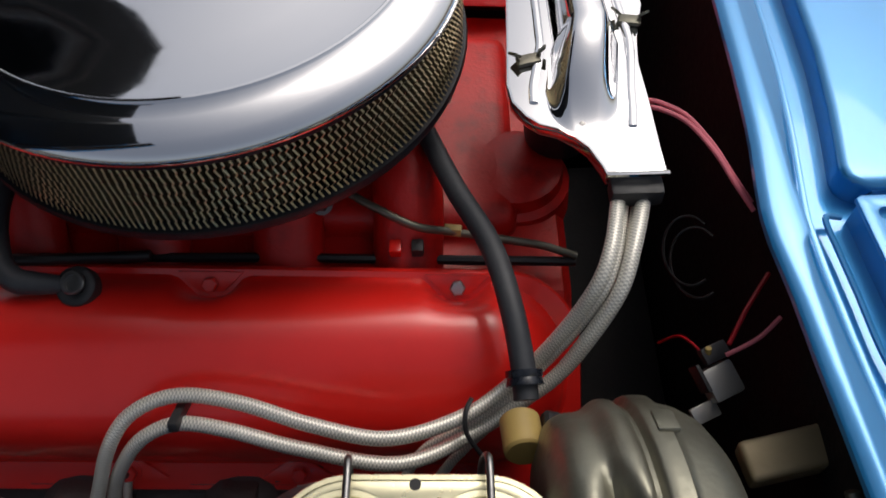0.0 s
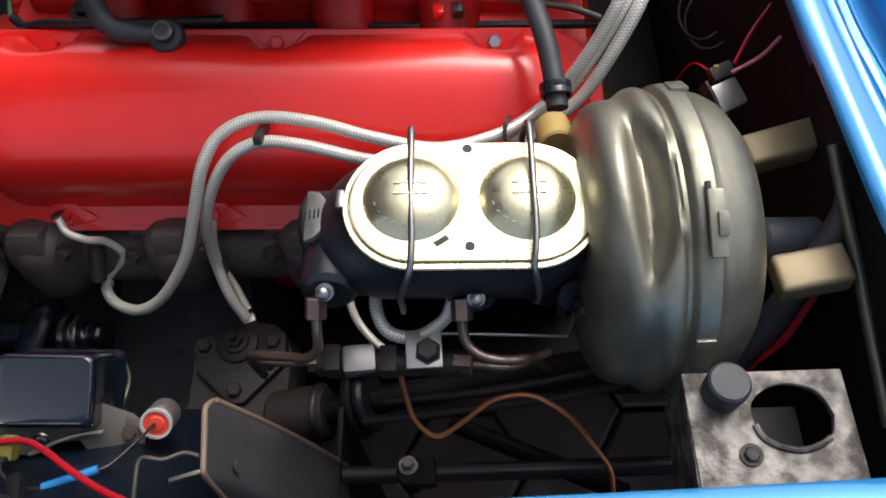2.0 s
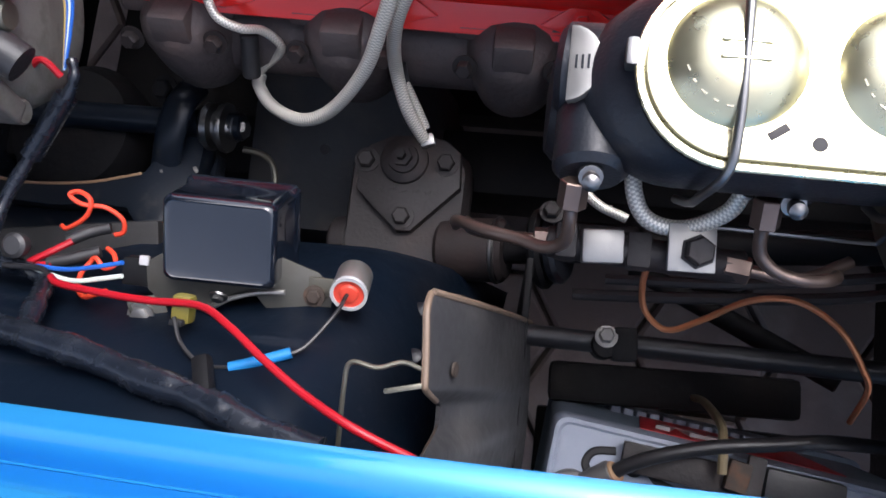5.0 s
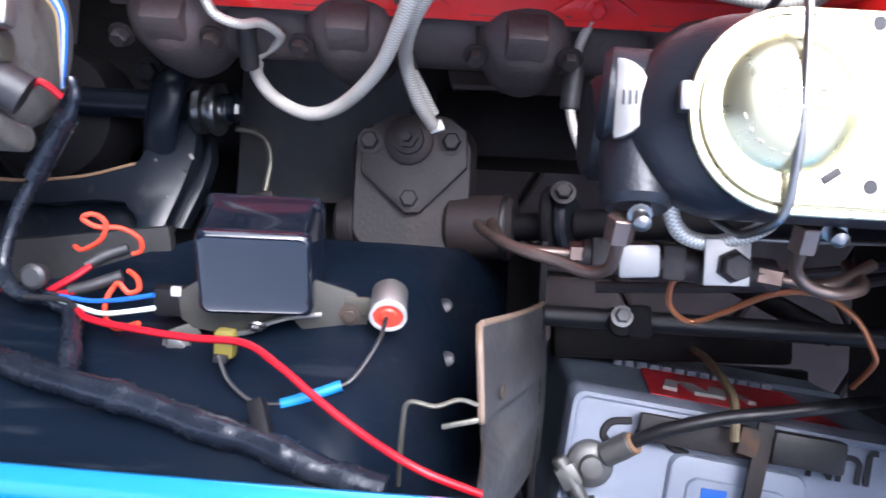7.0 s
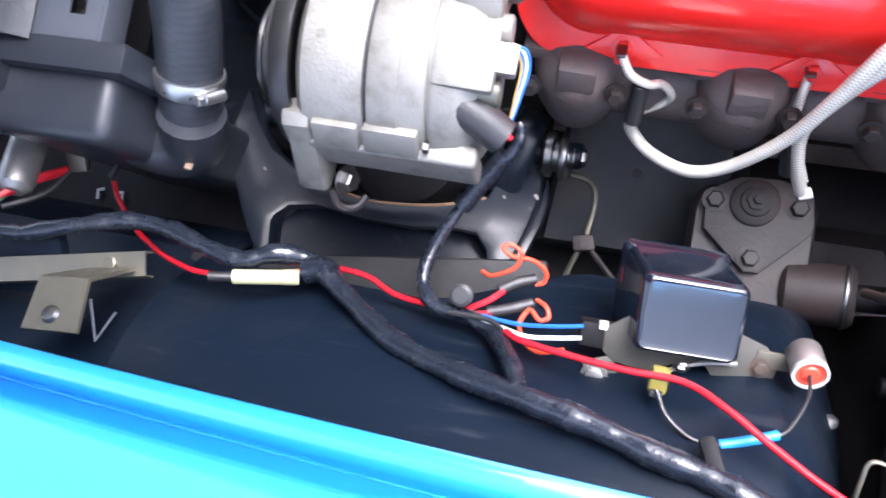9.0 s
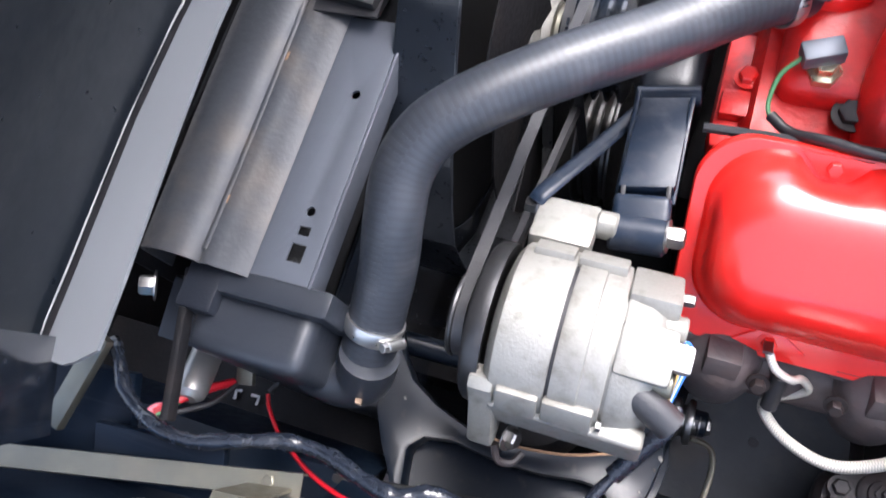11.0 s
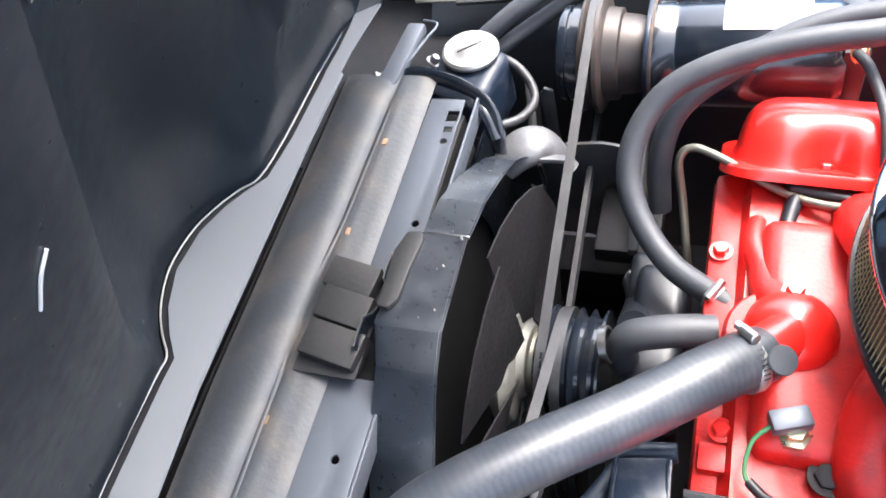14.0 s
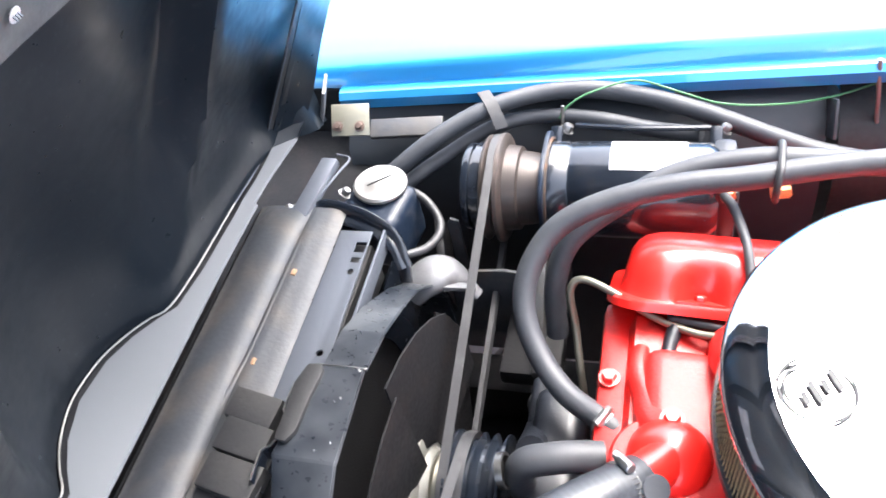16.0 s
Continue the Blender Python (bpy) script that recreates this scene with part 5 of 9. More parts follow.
# ---- brake master cylinder and booster ----
def build_master_cylinder():
    root = thing("brake_master_cylinder", (-0.03, -0.337, 0.80), "black cast brake master cylinder with a gold-zinc lid", "master cylinder")
    mid, ux, uy = Vector((-0.031, -0.335, 0.0)), Vector((1, 0, -0.07)).normalized(), Vector((0, 1, 0.02)).normalized()
    zt = 0.8385
    c = lambda dx, dy, dz: mid + Vector((0, 0, zt)) + ux * dx + uy * dy + ux.cross(uy) * dz
    body = [(-0.070, 0.12, 0.058, 0.027), (-0.060, 0.150, 0.074, 0.035), (-0.045, 0.178, 0.092, 0.044), (-0.028, 0.190, 0.100, 0.049), (-0.016, 0.188, 0.099, 0.0485), (-0.008, 0.180, 0.096, 0.047), (-0.003, 0.171, 0.0945, 0.0465), (0.0, 0.168, 0.094, 0.046)]
    # the casting bulges forward of its lid
    part("reservoir", loft([rings_on(c(-0.012 * math.sin(math.pi * min(1.0, -h / 0.07)), 0, -0.004), ux, uy, [(h, w, d, r)])[0] for h, w, d, r in body]), IRON, root)
    lid = [(0.0, 0.167, 0.093, 0.046), (0.0012, 0.1695, 0.0955, 0.0475), (0.0028, 0.1695, 0.0955, 0.0475), (0.0036, 0.168, 0.094, 0.0465), (0.0036, 0.1625, 0.0885, 0.0438), (0.0022, 0.1612, 0.0872, 0.0432), (0.0022, 0.150, 0.076, 0.0375)]
    top = part("lid", loft(rings_on(c(0, 0, -0.002), ux, uy, lid), cap=False), GOLD, root, "gold-zinc plated stadium-shaped lid with two domes")
    up = ux.cross(uy)
    wells = [circle2(dx, 0.003, 0.0352, 36) for dx in (-0.0395, 0.0365)]
    part("lid_plate", slab(roundrect(0.1600, 0.0860, 0.0425, 14), c(0, 0, 0.0040), ux, uy, 0.003, wells, 0.0008), GOLD, top)
    for dx in (-0.0395, 0.0365):
        prof = [(-0.0015, 0.0362), (-0.0050, 0.0355), (-0.0056, 0.0345), (-0.0035, 0.0331), (0.0010, 0.0302), (0.0052, 0.0258), (0.0082, 0.0204), (0.0103, 0.0139), (0.0114, 0.0069), (0.0118, 0)]
        dome = part("dome", lathe(c(dx, 0.003, 0.0050), up, prof, 44), GOLD, top)
        for dy in (-0.004, 0.004):
            part("raised_bar", rbox(tuple(c(dx, 0.003 + dy, 0.0166)), (0.022, 0.0016, 0.0012), 0.0005, (0, 4, 0), 1), GOLD, dome)
        bm = bmesh.new()
        for k, w in enumerate((0.003, 0.002, 0.0032, 0.0024, 0.003)):
            a = radians(200 + 15 * k)
            rbox(tuple(c(dx + 0.0244 * math.cos(a), 0.003 + 0.0244 * math.sin(a), 0.0108)), (0.0014, w, 0.0006), 0, (0, 0, math.degrees(a)), 1, bm)
        part("stamped_marks", bm, OLIVE, dome)
    for dy in (0.041, -0.033):
        part("vent_hole", lathe(c(-0.002, dy, 0.0035), up, [(0, 0), (0, 0.0034), (0.0008, 0.0034), (0.0008, 0)], 16), INK_AND_SHADE, top)
    part("stain", rbox(tuple(c(-0.020, -0.029, 0.0041)), (0.010, 0.0040, 0.0005), 0.0002, (0, 4, 35)), CAST, top)
    part("rim_tab", rbox(tuple(c(-0.086, 0.004, -0.002)), (0.006, 0.014, 0.010), 0.002), STEEL, root)
    # spring-wire bails
    for x0, x1, low in ((-0.070, -0.079, 0.773), (0.008, 0.010, 0.79)):
        pts = [(x0 - 0.004, -0.283, 0.80), (x0 - 0.003, -0.279, 0.83), (x0, -0.281, 0.851), (x0 + 0.001, -0.292, 0.857), (x0 + 0.001, -0.33, 0.857), (x0 + 0.001, -0.365, 0.850), (x0 - 0.001, -0.384, 0.842), (x1, -0.391, 0.82), (x1 - 0.001, -0.389, 0.80), (x1 - 0.004, -0.381, low)]
        part("bail", tube(pts, 0.0023, 10), STEEL, root, "bent spring-wire bail over the lid")
    # bore and outlet bosses
    part("bore", rod((-0.155, -0.335, 0.775), (0.065, -0.335, 0.755), 0.029, 24), IRON, root)
    part("front_boss", rod((-0.150, -0.322, 0.795), (-0.100, -0.325, 0.800), 0.026, 24), IRON, root)
    half = [(0.017 * math.cos(radians(a)), 0.020 * math.sin(radians(a))) for a in range(-90, 91, 15)]
    pad = part("plug_face", slab(half, (-0.146, -0.328, 0.8225), (0.97, 0.0, 0.22), (0, 1, 0), 0.006, (), 0.0012), SILVER, root, "bright half-round machined casting pad")
    marks = bmesh.new()
    for k in range(3):
        rbox((-0.142 + 0.003 * k, -0.328, 0.8238 + 0.0007 * k), (0.0012, 0.007, 0.0008), 0, (0, -13, 0), 1, marks)
    part("casting_marks", marks, IRON, pad)
    part("outlet_boss", rod((-0.130, -0.335, 0.796), (-0.130, -0.381, 0.806), 0.0195, 24, 0.2), IRON, root)
    part("outlet_boss", tube([(-0.033, -0.350, 0.785), (-0.032, -0.372, 0.79), (-0.031, -0.380, 0.793)], 0.015, 18), IRON, root)
    for p in ((-0.130, -0.381, 0.812), (-0.031, -0.383, 0.797)):
        part("bleed_screw", lathe(p, (0.02, -0.55, 0.83), [(0, 0), (0, 0.0062), (0.006, 0.0062), (0.0065, 0.0035), (0.010, 0.0035), (0.0105, 0.0045), (0.015, 0.0045), (0.016, 0.003), (0.018, 0)], 12), STEEL, root, "small bright bleed screw")
    part("flange", rbox((0.062, -0.335, 0.765), (0.012, 0.11, 0.06), 0.008), IRON, root)
    part("flange_nut", hexbolt((0.045, -0.385, 0.775), (-0.5, -0.8, 0.3), 0.007, 0.010), CAST, root)
    part("flange_ear", lathe((0.034, -0.372, 0.772), (0.3, -0.6, 0.7), [(0, 0), (0, 0.011), (0.006, 0.011), (0.007, 0)], 22), IRON, root)


def build_booster():
    root = thing("brake_booster", (0.11, -0.323, 0.772), "round dull cadmium-plated brake booster against the firewall", "brake booster")
    c, ax = Vector((0.036, -0.3372, 0.7804)), Vector((1, 0.04, -0.025)).normalized()
    front = [(0.004, 0), (0.004, 0.060), (0.005, 0.074), (0.0075, 0.084), (0.011, 0.0915), (0.0145, 0.0955), (0.018, 0.0978), (0.021, 0.0990), (0.024, 0.0996), (0.027, 0.0998), (0.030, 0.0999), (0.0325, 0.1002), (0.035, 0.1012), (0.0375, 0.1030), (0.040, 0.1050), (0.0425, 0.1064), (0.045, 0.1070), (0.048, 0.1071), (0.0505, 0.1065), (0.0525, 0.1048), (0.0540, 0.1030), (0.0565, 0.1028), (0.0580, 0.1045), (0.0592, 0.1072), (0.061, 0.1082), (0.066, 0.1085), (0.072, 0.1080), (0.074, 0.1050), (0.078, 0.1035), (0.088, 0.1005), (0.098, 0.0945), (0.107, 0.083), (0.113, 0.066), (0.116, 0.045), (0.116, 0)]
    bm = lathe(c, ax, front, 128)
    # lens-shaped hollow pressed into the front shell, with a soft boss below it
    for v in bm.verts:
        p = v.co - c
        t = p.dot(ax)
        if 0.003 < t < 0.054:
            a = math.atan2(p.z, p.y)
            da = (a - radians(99) + math.pi) % (2 * math.pi) - math.pi
            lens = max(0.0, 1 - (da / 0.62) ** 2)
            f = 1 - 0.17 * lens ** 0.8 * math.exp(-((t - 0.0335 - 0.006 * lens) / (0.0025 + 0.0085 * lens)) ** 2)
            db = (a - radians(142) + math.pi) % (2 * math.pi) - math.pi
            f -= 0.10 * math.exp(-(db / 0.55) ** 2) * math.exp(-((t - 0.012) / 0.011) ** 2)
            f += 0.020 * math.exp(-(db / 0.18) ** 2) * math.exp(-((t - 0.030) / 0.010) ** 2)
            v.co.y, v.co.z = c.y + p.y * f, c.z + p.z * f
    part("shell", bm, CAD, root)
    # rolled seam tabs and lock tab
    for deg in (52, 158):
        a = radians(deg)
        p = c + Vector((0.0700, 0.1085 * math.cos(a) + 0.0028, 0.1085 * math.sin(a) - 0.0018))
        part("seam_tab", rbox(tuple(p), (0.012, 0.020, 0.003), 0.0012, (deg - 90, 0, 0)), CAD, root)
    a = radians(112)
    p = c + Vector((0.069, 0.1092 * math.cos(a) + 0.0028, 0.1092 * math.sin(a) - 0.0018))
    lock = part("lock_tab", rbox(tuple(p + Vector((0.004, -0.006, 0.001))), (0.010, 0.040, 0.005), 0.002, (22, 0, 0)), CAD, root, "worn plated lock tab")
    part("lock_slot", rbox(tuple(p + Vector((0.0005, 0.002, 0.0026))), (0.0035, 0.034, 0.003), 0.001, (22, 0, 0)), INK_AND_SHADE, lock)
    part("lock_tongue", rbox(tuple(p + Vector((0.0065, -0.008, 0.0040))), (0.006, 0.014, 0.003), 0.001, (26, 0, 0)), CAD, lock, "bent tongue")
    # check valve
    v = part("check_valve", rod((0.031, -0.236, 0.788), (0.033, -0.262, 0.796), 0.0135, 22, 0.12), CREAM, root, "aged cream plastic check valve")
    part("valve_ring", rod((0.044, -0.245, 0.785), (0.056, -0.247, 0.783), 0.0155, 20), RUBBER, v)
    # struts to the firewall
    for (x, y, z), turn, w in (((0.200, -0.262, 0.781), 10, 0.056), ((0.186, -0.379, 0.806), 6, 0.046)):
        part("strut", rbox((x, y, z), (w, 0.027, 0.020), 0.004, (0, -8, turn), 3), STRUT, root, "cream-brown plated mounting strut")
    part("push_rod_boot", rod((0.172, -0.335, 0.768), (0.215, -0.335, 0.765), 0.018, 18), GREYBAND, root)


def build_brake_lines():
    root = thing("proportioning_valve", (-0.09, -0.406, 0.745), "grey brass brake proportioning valve block with a square bracket", "valve")
    part("block", rbox((-0.118, -0.405, 0.742), (0.024, 0.020, 0.022), 0.003, (8, 3, 4)), SILVER, root)
    part("body", rod((-0.150, -0.404, 0.738), (-0.038, -0.410, 0.742), 0.0095, 16), CAST, root)
    part("collar", rbox((-0.138, -0.404, 0.740), (0.013, 0.021, 0.020), 0.003), CAST, root)
    part("collar", rbox((-0.097, -0.406, 0.741), (0.014, 0.021, 0.018), 0.003), CAST, root)
    sq = part("bracket", rbox((-0.070, -0.404, 0.757), (0.026, 0.027, 0.004), 0.0012, (6, 3, 2)), SILVER, root, "bright square bracket plate")
    part("bracket_bolt", lathe((-0.067, -0.406, 0.758), (0.05, -0.1, 1), [(0, 0), (0, 0.0098), (0.002, 0.0098), (0.0022, 0.0082), (0.009, 0.0082), (0.010, 0.007), (0.010, 0)], 6), CAST, sq)
    part("end_fitting", rod((-0.050, -0.410, 0.744), (-0.036, -0.412, 0.745), 0.008, 6, 0.1), TUBE, root)
    part("support_wire", tube([(-0.058, -0.390, 0.752), (-0.02, -0.389, 0.744), (0.030, -0.387, 0.731), (0.036, -0.386, 0.734), (0.040, -0.376, 0.748)], 0.0016, 8), STEEL, root)
    lines = thing("brake_pipes", (-0.08, -0.40, 0.78), "brown steel brake pipes bent down from the master cylinder", "brake pipe")
    part("pipe", tube([(-0.138, -0.394, 0.806), (-0.138, -0.404, 0.797), (-0.140, -0.412, 0.785), (-0.150, -0.414, 0.775), (-0.165, -0.409, 0.766), (-0.185, -0.404, 0.756), (-0.205, -0.395, 0.73), (-0.215, -0.385, 0.66)], 0.0036, 10), TUBE, lines)
    part("pipe", tube([(-0.041, -0.392, 0.792), (-0.041, -0.401, 0.783), (-0.038, -0.409, 0.776), (-0.028, -0.416, 0.772), (-0.012, -0.418, 0.768), (0.006, -0.413, 0.755), (0.02, -0.40, 0.70)], 0.0036, 10), TUBE, lines)
    part("pipe", tube([(-0.205, -0.385, 0.68), (-0.195, -0.400, 0.735), (-0.180, -0.4035, 0.741), (-0.165, -0.404, 0.741), (-0.148, -0.404, 0.740)], 0.0036, 10), TUBE, lines)
    part("pipe", tube([(-0.036, -0.412, 0.745), (-0.01, -0.414, 0.744), (0.02, -0.40, 0.735)], 0.0036, 10), TUBE, lines)
    for p, q in (((-0.137, -0.385, 0.811), (-0.138, -0.397, 0.803)), ((-0.041, -0.383, 0.797), (-0.041, -0.396, 0.789)), ((-0.157, -0.404, 0.740), (-0.148, -0.404, 0.740))):
        part("flare_nut", rod(p, q, 0.0075, 6, 0.08), TUBE, lines)
    low = thing("fuel_pipe", (-0.03, -0.43, 0.62), "thin dark steel pipes along the chassis", "pipe")
    part("pipe", tube([(-0.13, -0.425, 0.655), (-0.05, -0.42, 0.66), (0.05, -0.41, 0.665), (0.12, -0.39, 0.66)], 0.004, 8), CAST, low)
    part("pipe", tube([(-0.11, -0.415, 0.675), (-0.02, -0.41, 0.68), (0.08, -0.395, 0.685)], 0.0035, 8), CAST, low)
    solo("copper_wire", tube([(-0.090, -0.412, 0.735), (-0.089, -0.420, 0.706), (-0.084, -0.434, 0.685), (-0.068, -0.444, 0.673), (-0.048, -0.436, 0.680), (-0.022, -0.422, 0.692), (0.006, -0.420, 0.694), (0.034, -0.434, 0.685), (0.055, -0.455, 0.665), (0.068, -0.468, 0.640), (0.072, -0.49, 0.60)], 0.0021, 8), COPPER, "bare copper wire looped below the brake valve", "wire")
    solo("vacuum_loop", tube([(-0.105, -0.352, 0.765), (-0.104, -0.375, 0.762), (-0.095, -0.390, 0.757), (-0.075, -0.393, 0.755), (-0.055, -0.385, 0.765), (-0.048, -0.375, 0.775)], 0.0048, 10), BRAID, "short braided line looped below the master cylinder", "brake line")


build_master_cylinder()
build_booster()
build_brake_lines()


# ---- ignition shielding and braided plug leads ----
def build_ignition():
    root = thing("ignition_shield", (0.09, 0.0, 0.868), "chrome ignition shield over the distributor with wing tabs", "ignition shield")
    outline = [(0.038, 0.14), (0.036, 0.080), (0.032, -0.010), (0.035, -0.028), (0.044, -0.042), (0.053, -0.050), (0.066, -0.055), (0.076, -0.063), (0.085, -0.073), (0.0925, -0.090), (0.0948, -0.0985), (0.1355, -0.0985), (0.1345, -0.073), (0.1335, -0.031), (0.1315, 0.008), (0.134, 0.034), (0.143, 0.073), (0.146, 0.14)]
    part("plate", slab(outline, (0, 0, 0.868), (1, 0, 0), (0, 1, 0), 0.012, (), 0.0025), CHROME, root)
    # raised tunnel with a narrow crown and hollow flanks, its end rounded before the spout
    mid_x = ((-0.07, 0.0845), (-0.02, 0.086), (0.028, 0.0935), (0.07, 0.0915), (0.14, 0.088))
    half = ((-0.07, 0.021), (-0.05, 0.0255), (-0.02, 0.0270), (0.028, 0.0255), (0.07, 0.0235), (0.14, 0.022))

    def ridge(y, q):
        e = max(0.0, (-0.030 - y) / 0.034)
        w = along(half, y) * math.sqrt(max(0.0, 1 - min(1.0, e) ** 2.4)) + 0.0006
        rise = smooth((1 - abs(q)) / 0.62)
        h = 0.032 * rise * smooth((y + 0.066) / 0.085)
        bulge = 0.003 * (1 - min(1.0, abs(q) / 0.5) ** 2) * smooth((y + 0.06) / 0.05)
        return (along(mid_x, y) + q * w, y, 0.8676 + h + bulge)
    part("tunnel", sheet(ridge, [-0.0640, -0.0635, -0.0625, -0.061, -0.059] + [-0.056 + 0.004 * k for k in range(50)], [-1 + k / 16 for k in range(33)], -0.0015), CHROME, root)
    # hollow pressed beside the tunnel, and the raised shoulders of the spout
    for side, y0, y1 in ((1, -0.055, 0.12), (-1, -0.030, 0.12)):
        rim = [(along(mid_x, y) + side * (along(half, y) + 0.0085), y, 0.8690 + 0.0012 * math.sin(20 * y)) for y in (lerp(y0, y1, k / 10) for k in range(11))]
        part("pressed_bead", tube(rim, 0.0034, 10, 3, flat=0.6), CHROME, root)
    # shallow presses beside the tunnel and a rolled lip at the spout
    part("spout_lip", tube([(0.0948, -0.0985, 0.8690), (0.105, -0.0993, 0.8698), (0.125, -0.0993, 0.8698), (0.1355, -0.0985, 0.8690)], 0.0022, 8, 4), CHROME, root)
    part("rivet", lathe((0.083, -0.051, 0.868), (0, -0.1, 1), [(0, 0), (0, 0.004), (0.002, 0.003), (0.0026, 0)], 14), STEEL, root)
    for x, y, a in ((0.0495, 0.012, 14), (0.130, 0.052, -12)):
        tab = part("wing_tab", rbox((x, y, 0.8705), (0.018, 0.010, 0.004), 0.0016, (0, 0, a)), OLIVE, root, "bent metal wing fastener")
        ca, sa = math.cos(radians(a)), math.sin(radians(a))
        for e in (-1, 1):
            part("tab_ear", rbox((x + e * 0.0105 * ca, y + e * 0.0105 * sa + 0.003, 0.8755), (0.007, 0.009, 0.0022), 0.0009, (-35, -e * 40, a)), OLIVE, tab)
    part("outlet_boot", rbox((0.1150, -0.102, 0.856), (0.036, 0.018, 0.016), 0.004), RUBBER, root, "black rubber outlet boot")
    # distributor body below
    dist = thing("distributor", (0.045, 0.0, 0.80), "dark distributor body behind the carburettor", "distributor")
    part("housing", lathe((0.085, 0.05, 0.745), (0, 0, 1), [(0, 0), (0, 0.030), (0.03, 0.034), (0.06, 0.048), (0.10, 0.048), (0.10, 0)], 28), IRON, dist)
    part("vacuum_unit", lathe((-0.01, 0.055, 0.80), (-1, 0.2, 0), [(0, 0), (0, 0.012), (0.02, 0.014), (0.028, 0.026), (0.04, 0.026), (0.044, 0)], 22), SILVER, dist)

    leads = thing("plug_leads", (-0.05, -0.2, 0.77), "braided stainless-steel spark plug leads over the valve cover", "ignition leads")
    w1 = [(0.104, -0.103, 0.850), (0.102, -0.112, 0.853), (0.094, -0.145, 0.855), (0.084, -0.168, 0.846), (0.068, -0.180, 0.815), (0.046, -0.192, 0.783), (0.026, -0.205, 0.770), (-0.006, -0.226, 0.768), (-0.056, -0.243, 0.775), (-0.106, -0.236, 0.783), (-0.157, -0.221, 0.789), (-0.200, -0.215, 0.790), (-0.231, -0.225, 0.785), (-0.250, -0.243, 0.768), (-0.268, -0.266, 0.730), (-0.288, -0.287, 0.690), (-0.320, -0.304, 0.652), (-0.349, -0.308, 0.634), (-0.380, -0.294, 0.620), (-0.398, -0.275, 0.611), (-0.400, -0.264, 0.608)]
    part("lead", tube(w1, 0.0052, 12), BRAID, leads)
    w2 = [(0.120, -0.103, 0.850), (0.119, -0.112, 0.852), (0.109, -0.144, 0.853), (0.098, -0.172, 0.844), (0.081, -0.190, 0.817), (0.061, -0.203, 0.785), (0.036, -0.214, 0.764), (0.003, -0.230, 0.750), (-0.049, -0.256, 0.762), (-0.115, -0.248, 0.772), (-0.166, -0.236, 0.779), (-0.201, -0.231, 0.779), (-0.229, -0.239, 0.769), (-0.252, -0.253, 0.740), (-0.266, -0.264, 0.705), (-0.273, -0.272, 0.66), (-0.267, -0.293, 0.63), (-0.257, -0.307, 0.604)]
    part("lead", tube(w2, 0.0052, 12), BRAID, leads)
    w3 = [V(p) + Vector((0.004, -0.002, -0.005)) for p in w1[:7]] + [Vector((-0.005, -0.228, 0.752)), Vector((-0.035, -0.238, 0.735)), Vector((-0.06, -0.26, 0.70)), Vector((-0.085, -0.27, 0.66)), Vector((-0.10, -0.27, 0.62))]
    part("lead", tube(w3, 0.0038, 12), BRAID, leads)
    w4 = [V(p) + Vector((-0.003, 0.002, -0.007)) for p in w2[:7]] + [Vector((0.01, -0.225, 0.742)), Vector((-0.02, -0.245, 0.715)), Vector((-0.04, -0.262, 0.67)), Vector((-0.05, -0.27, 0.62))]
    part("lead", tube(w4, 0.0038, 12), BRAID, leads)
    part("tie", tube([(0.000, -0.216, 0.775), (-0.004, -0.226, 0.777), (-0.004, -0.238, 0.768), (0.006, -0.248, 0.752)], 0.0017, 8), RUBBER, leads)
    part("wire_clip", rbox((-0.199, -0.224, 0.782), (0.007, 0.034, 0.008), 0.002, (-30, 0, 0)), RUBBER, leads)
    # ground pigtails and plug boots
    pig = thing("ground_strap", (-0.39, -0.255, 0.66), "braided ground pigtail bolted to the valve cover rail", "ground strap", group="ground straps")
    part("strap", tube([(-0.400, -0.266, 0.607), (-0.398, -0.261, 0.613), (-0.379, -0.256, 0.63), (-0.371, -0.252, 0.645), (-0.380, -0.249, 0.663), (-0.390, -0.255, 0.678), (-0.404, -0.252, 0.688), (-0.412, -0.240, 0.694)], 0.0036, 10), BRAID, pig)
    part("lug", rbox((-0.413, -0.237, 0.694), (0.008, 0.014, 0.003), 0.001, (-35, 0, 0)), STEEL, pig)
    part("boot", rod((-0.395, -0.248, 0.652), (-0.398, -0.273, 0.628), 0.0072, 14), RUBBER, pig)
    pig = thing("ground_strap", (-0.27, -0.26, 0.64), "braided ground pigtail beside the steering box", "ground strap", group="ground straps")
    part("strap", tube([(-0.256, -0.298, 0.604), (-0.266, -0.280, 0.62), (-0.277, -0.262, 0.642), (-0.278, -0.247, 0.660), (-0.276, -0.230, 0.672)], 0.0036, 10), BRAID, pig)
    part("lug", rbox((-0.277, -0.231, 0.676), (0.008, 0.014, 0.003), 0.001, (-35, 0, 0)), STEEL, pig)
    part("boot", tube([(-0.277, -0.261, 0.640), (-0.273, -0.278, 0.620), (-0.269, -0.292, 0.602)], 0.0068, 14), RUBBER, pig)
    part("end_clamp", rbox((-0.254, -0.308, 0.602), (0.012, 0.010, 0.008), 0.002, (0, 0, 20)), STEEL, pig)
    pig = thing("ground_strap", (-0.14, -0.29, 0.65), "braided ground pigtail bolted near the brake cylinder", "ground strap", group="ground straps")
    part("strap", tube([(-0.141, -0.231, 0.652), (-0.150, -0.252, 0.634), (-0.152, -0.276, 0.624), (-0.152, -0.300, 0.632), (-0.142, -0.329, 0.640), (-0.120, -0.355, 0.640), (-0.096, -0.366, 0.640)], 0.0036, 10), BRAID, pig)
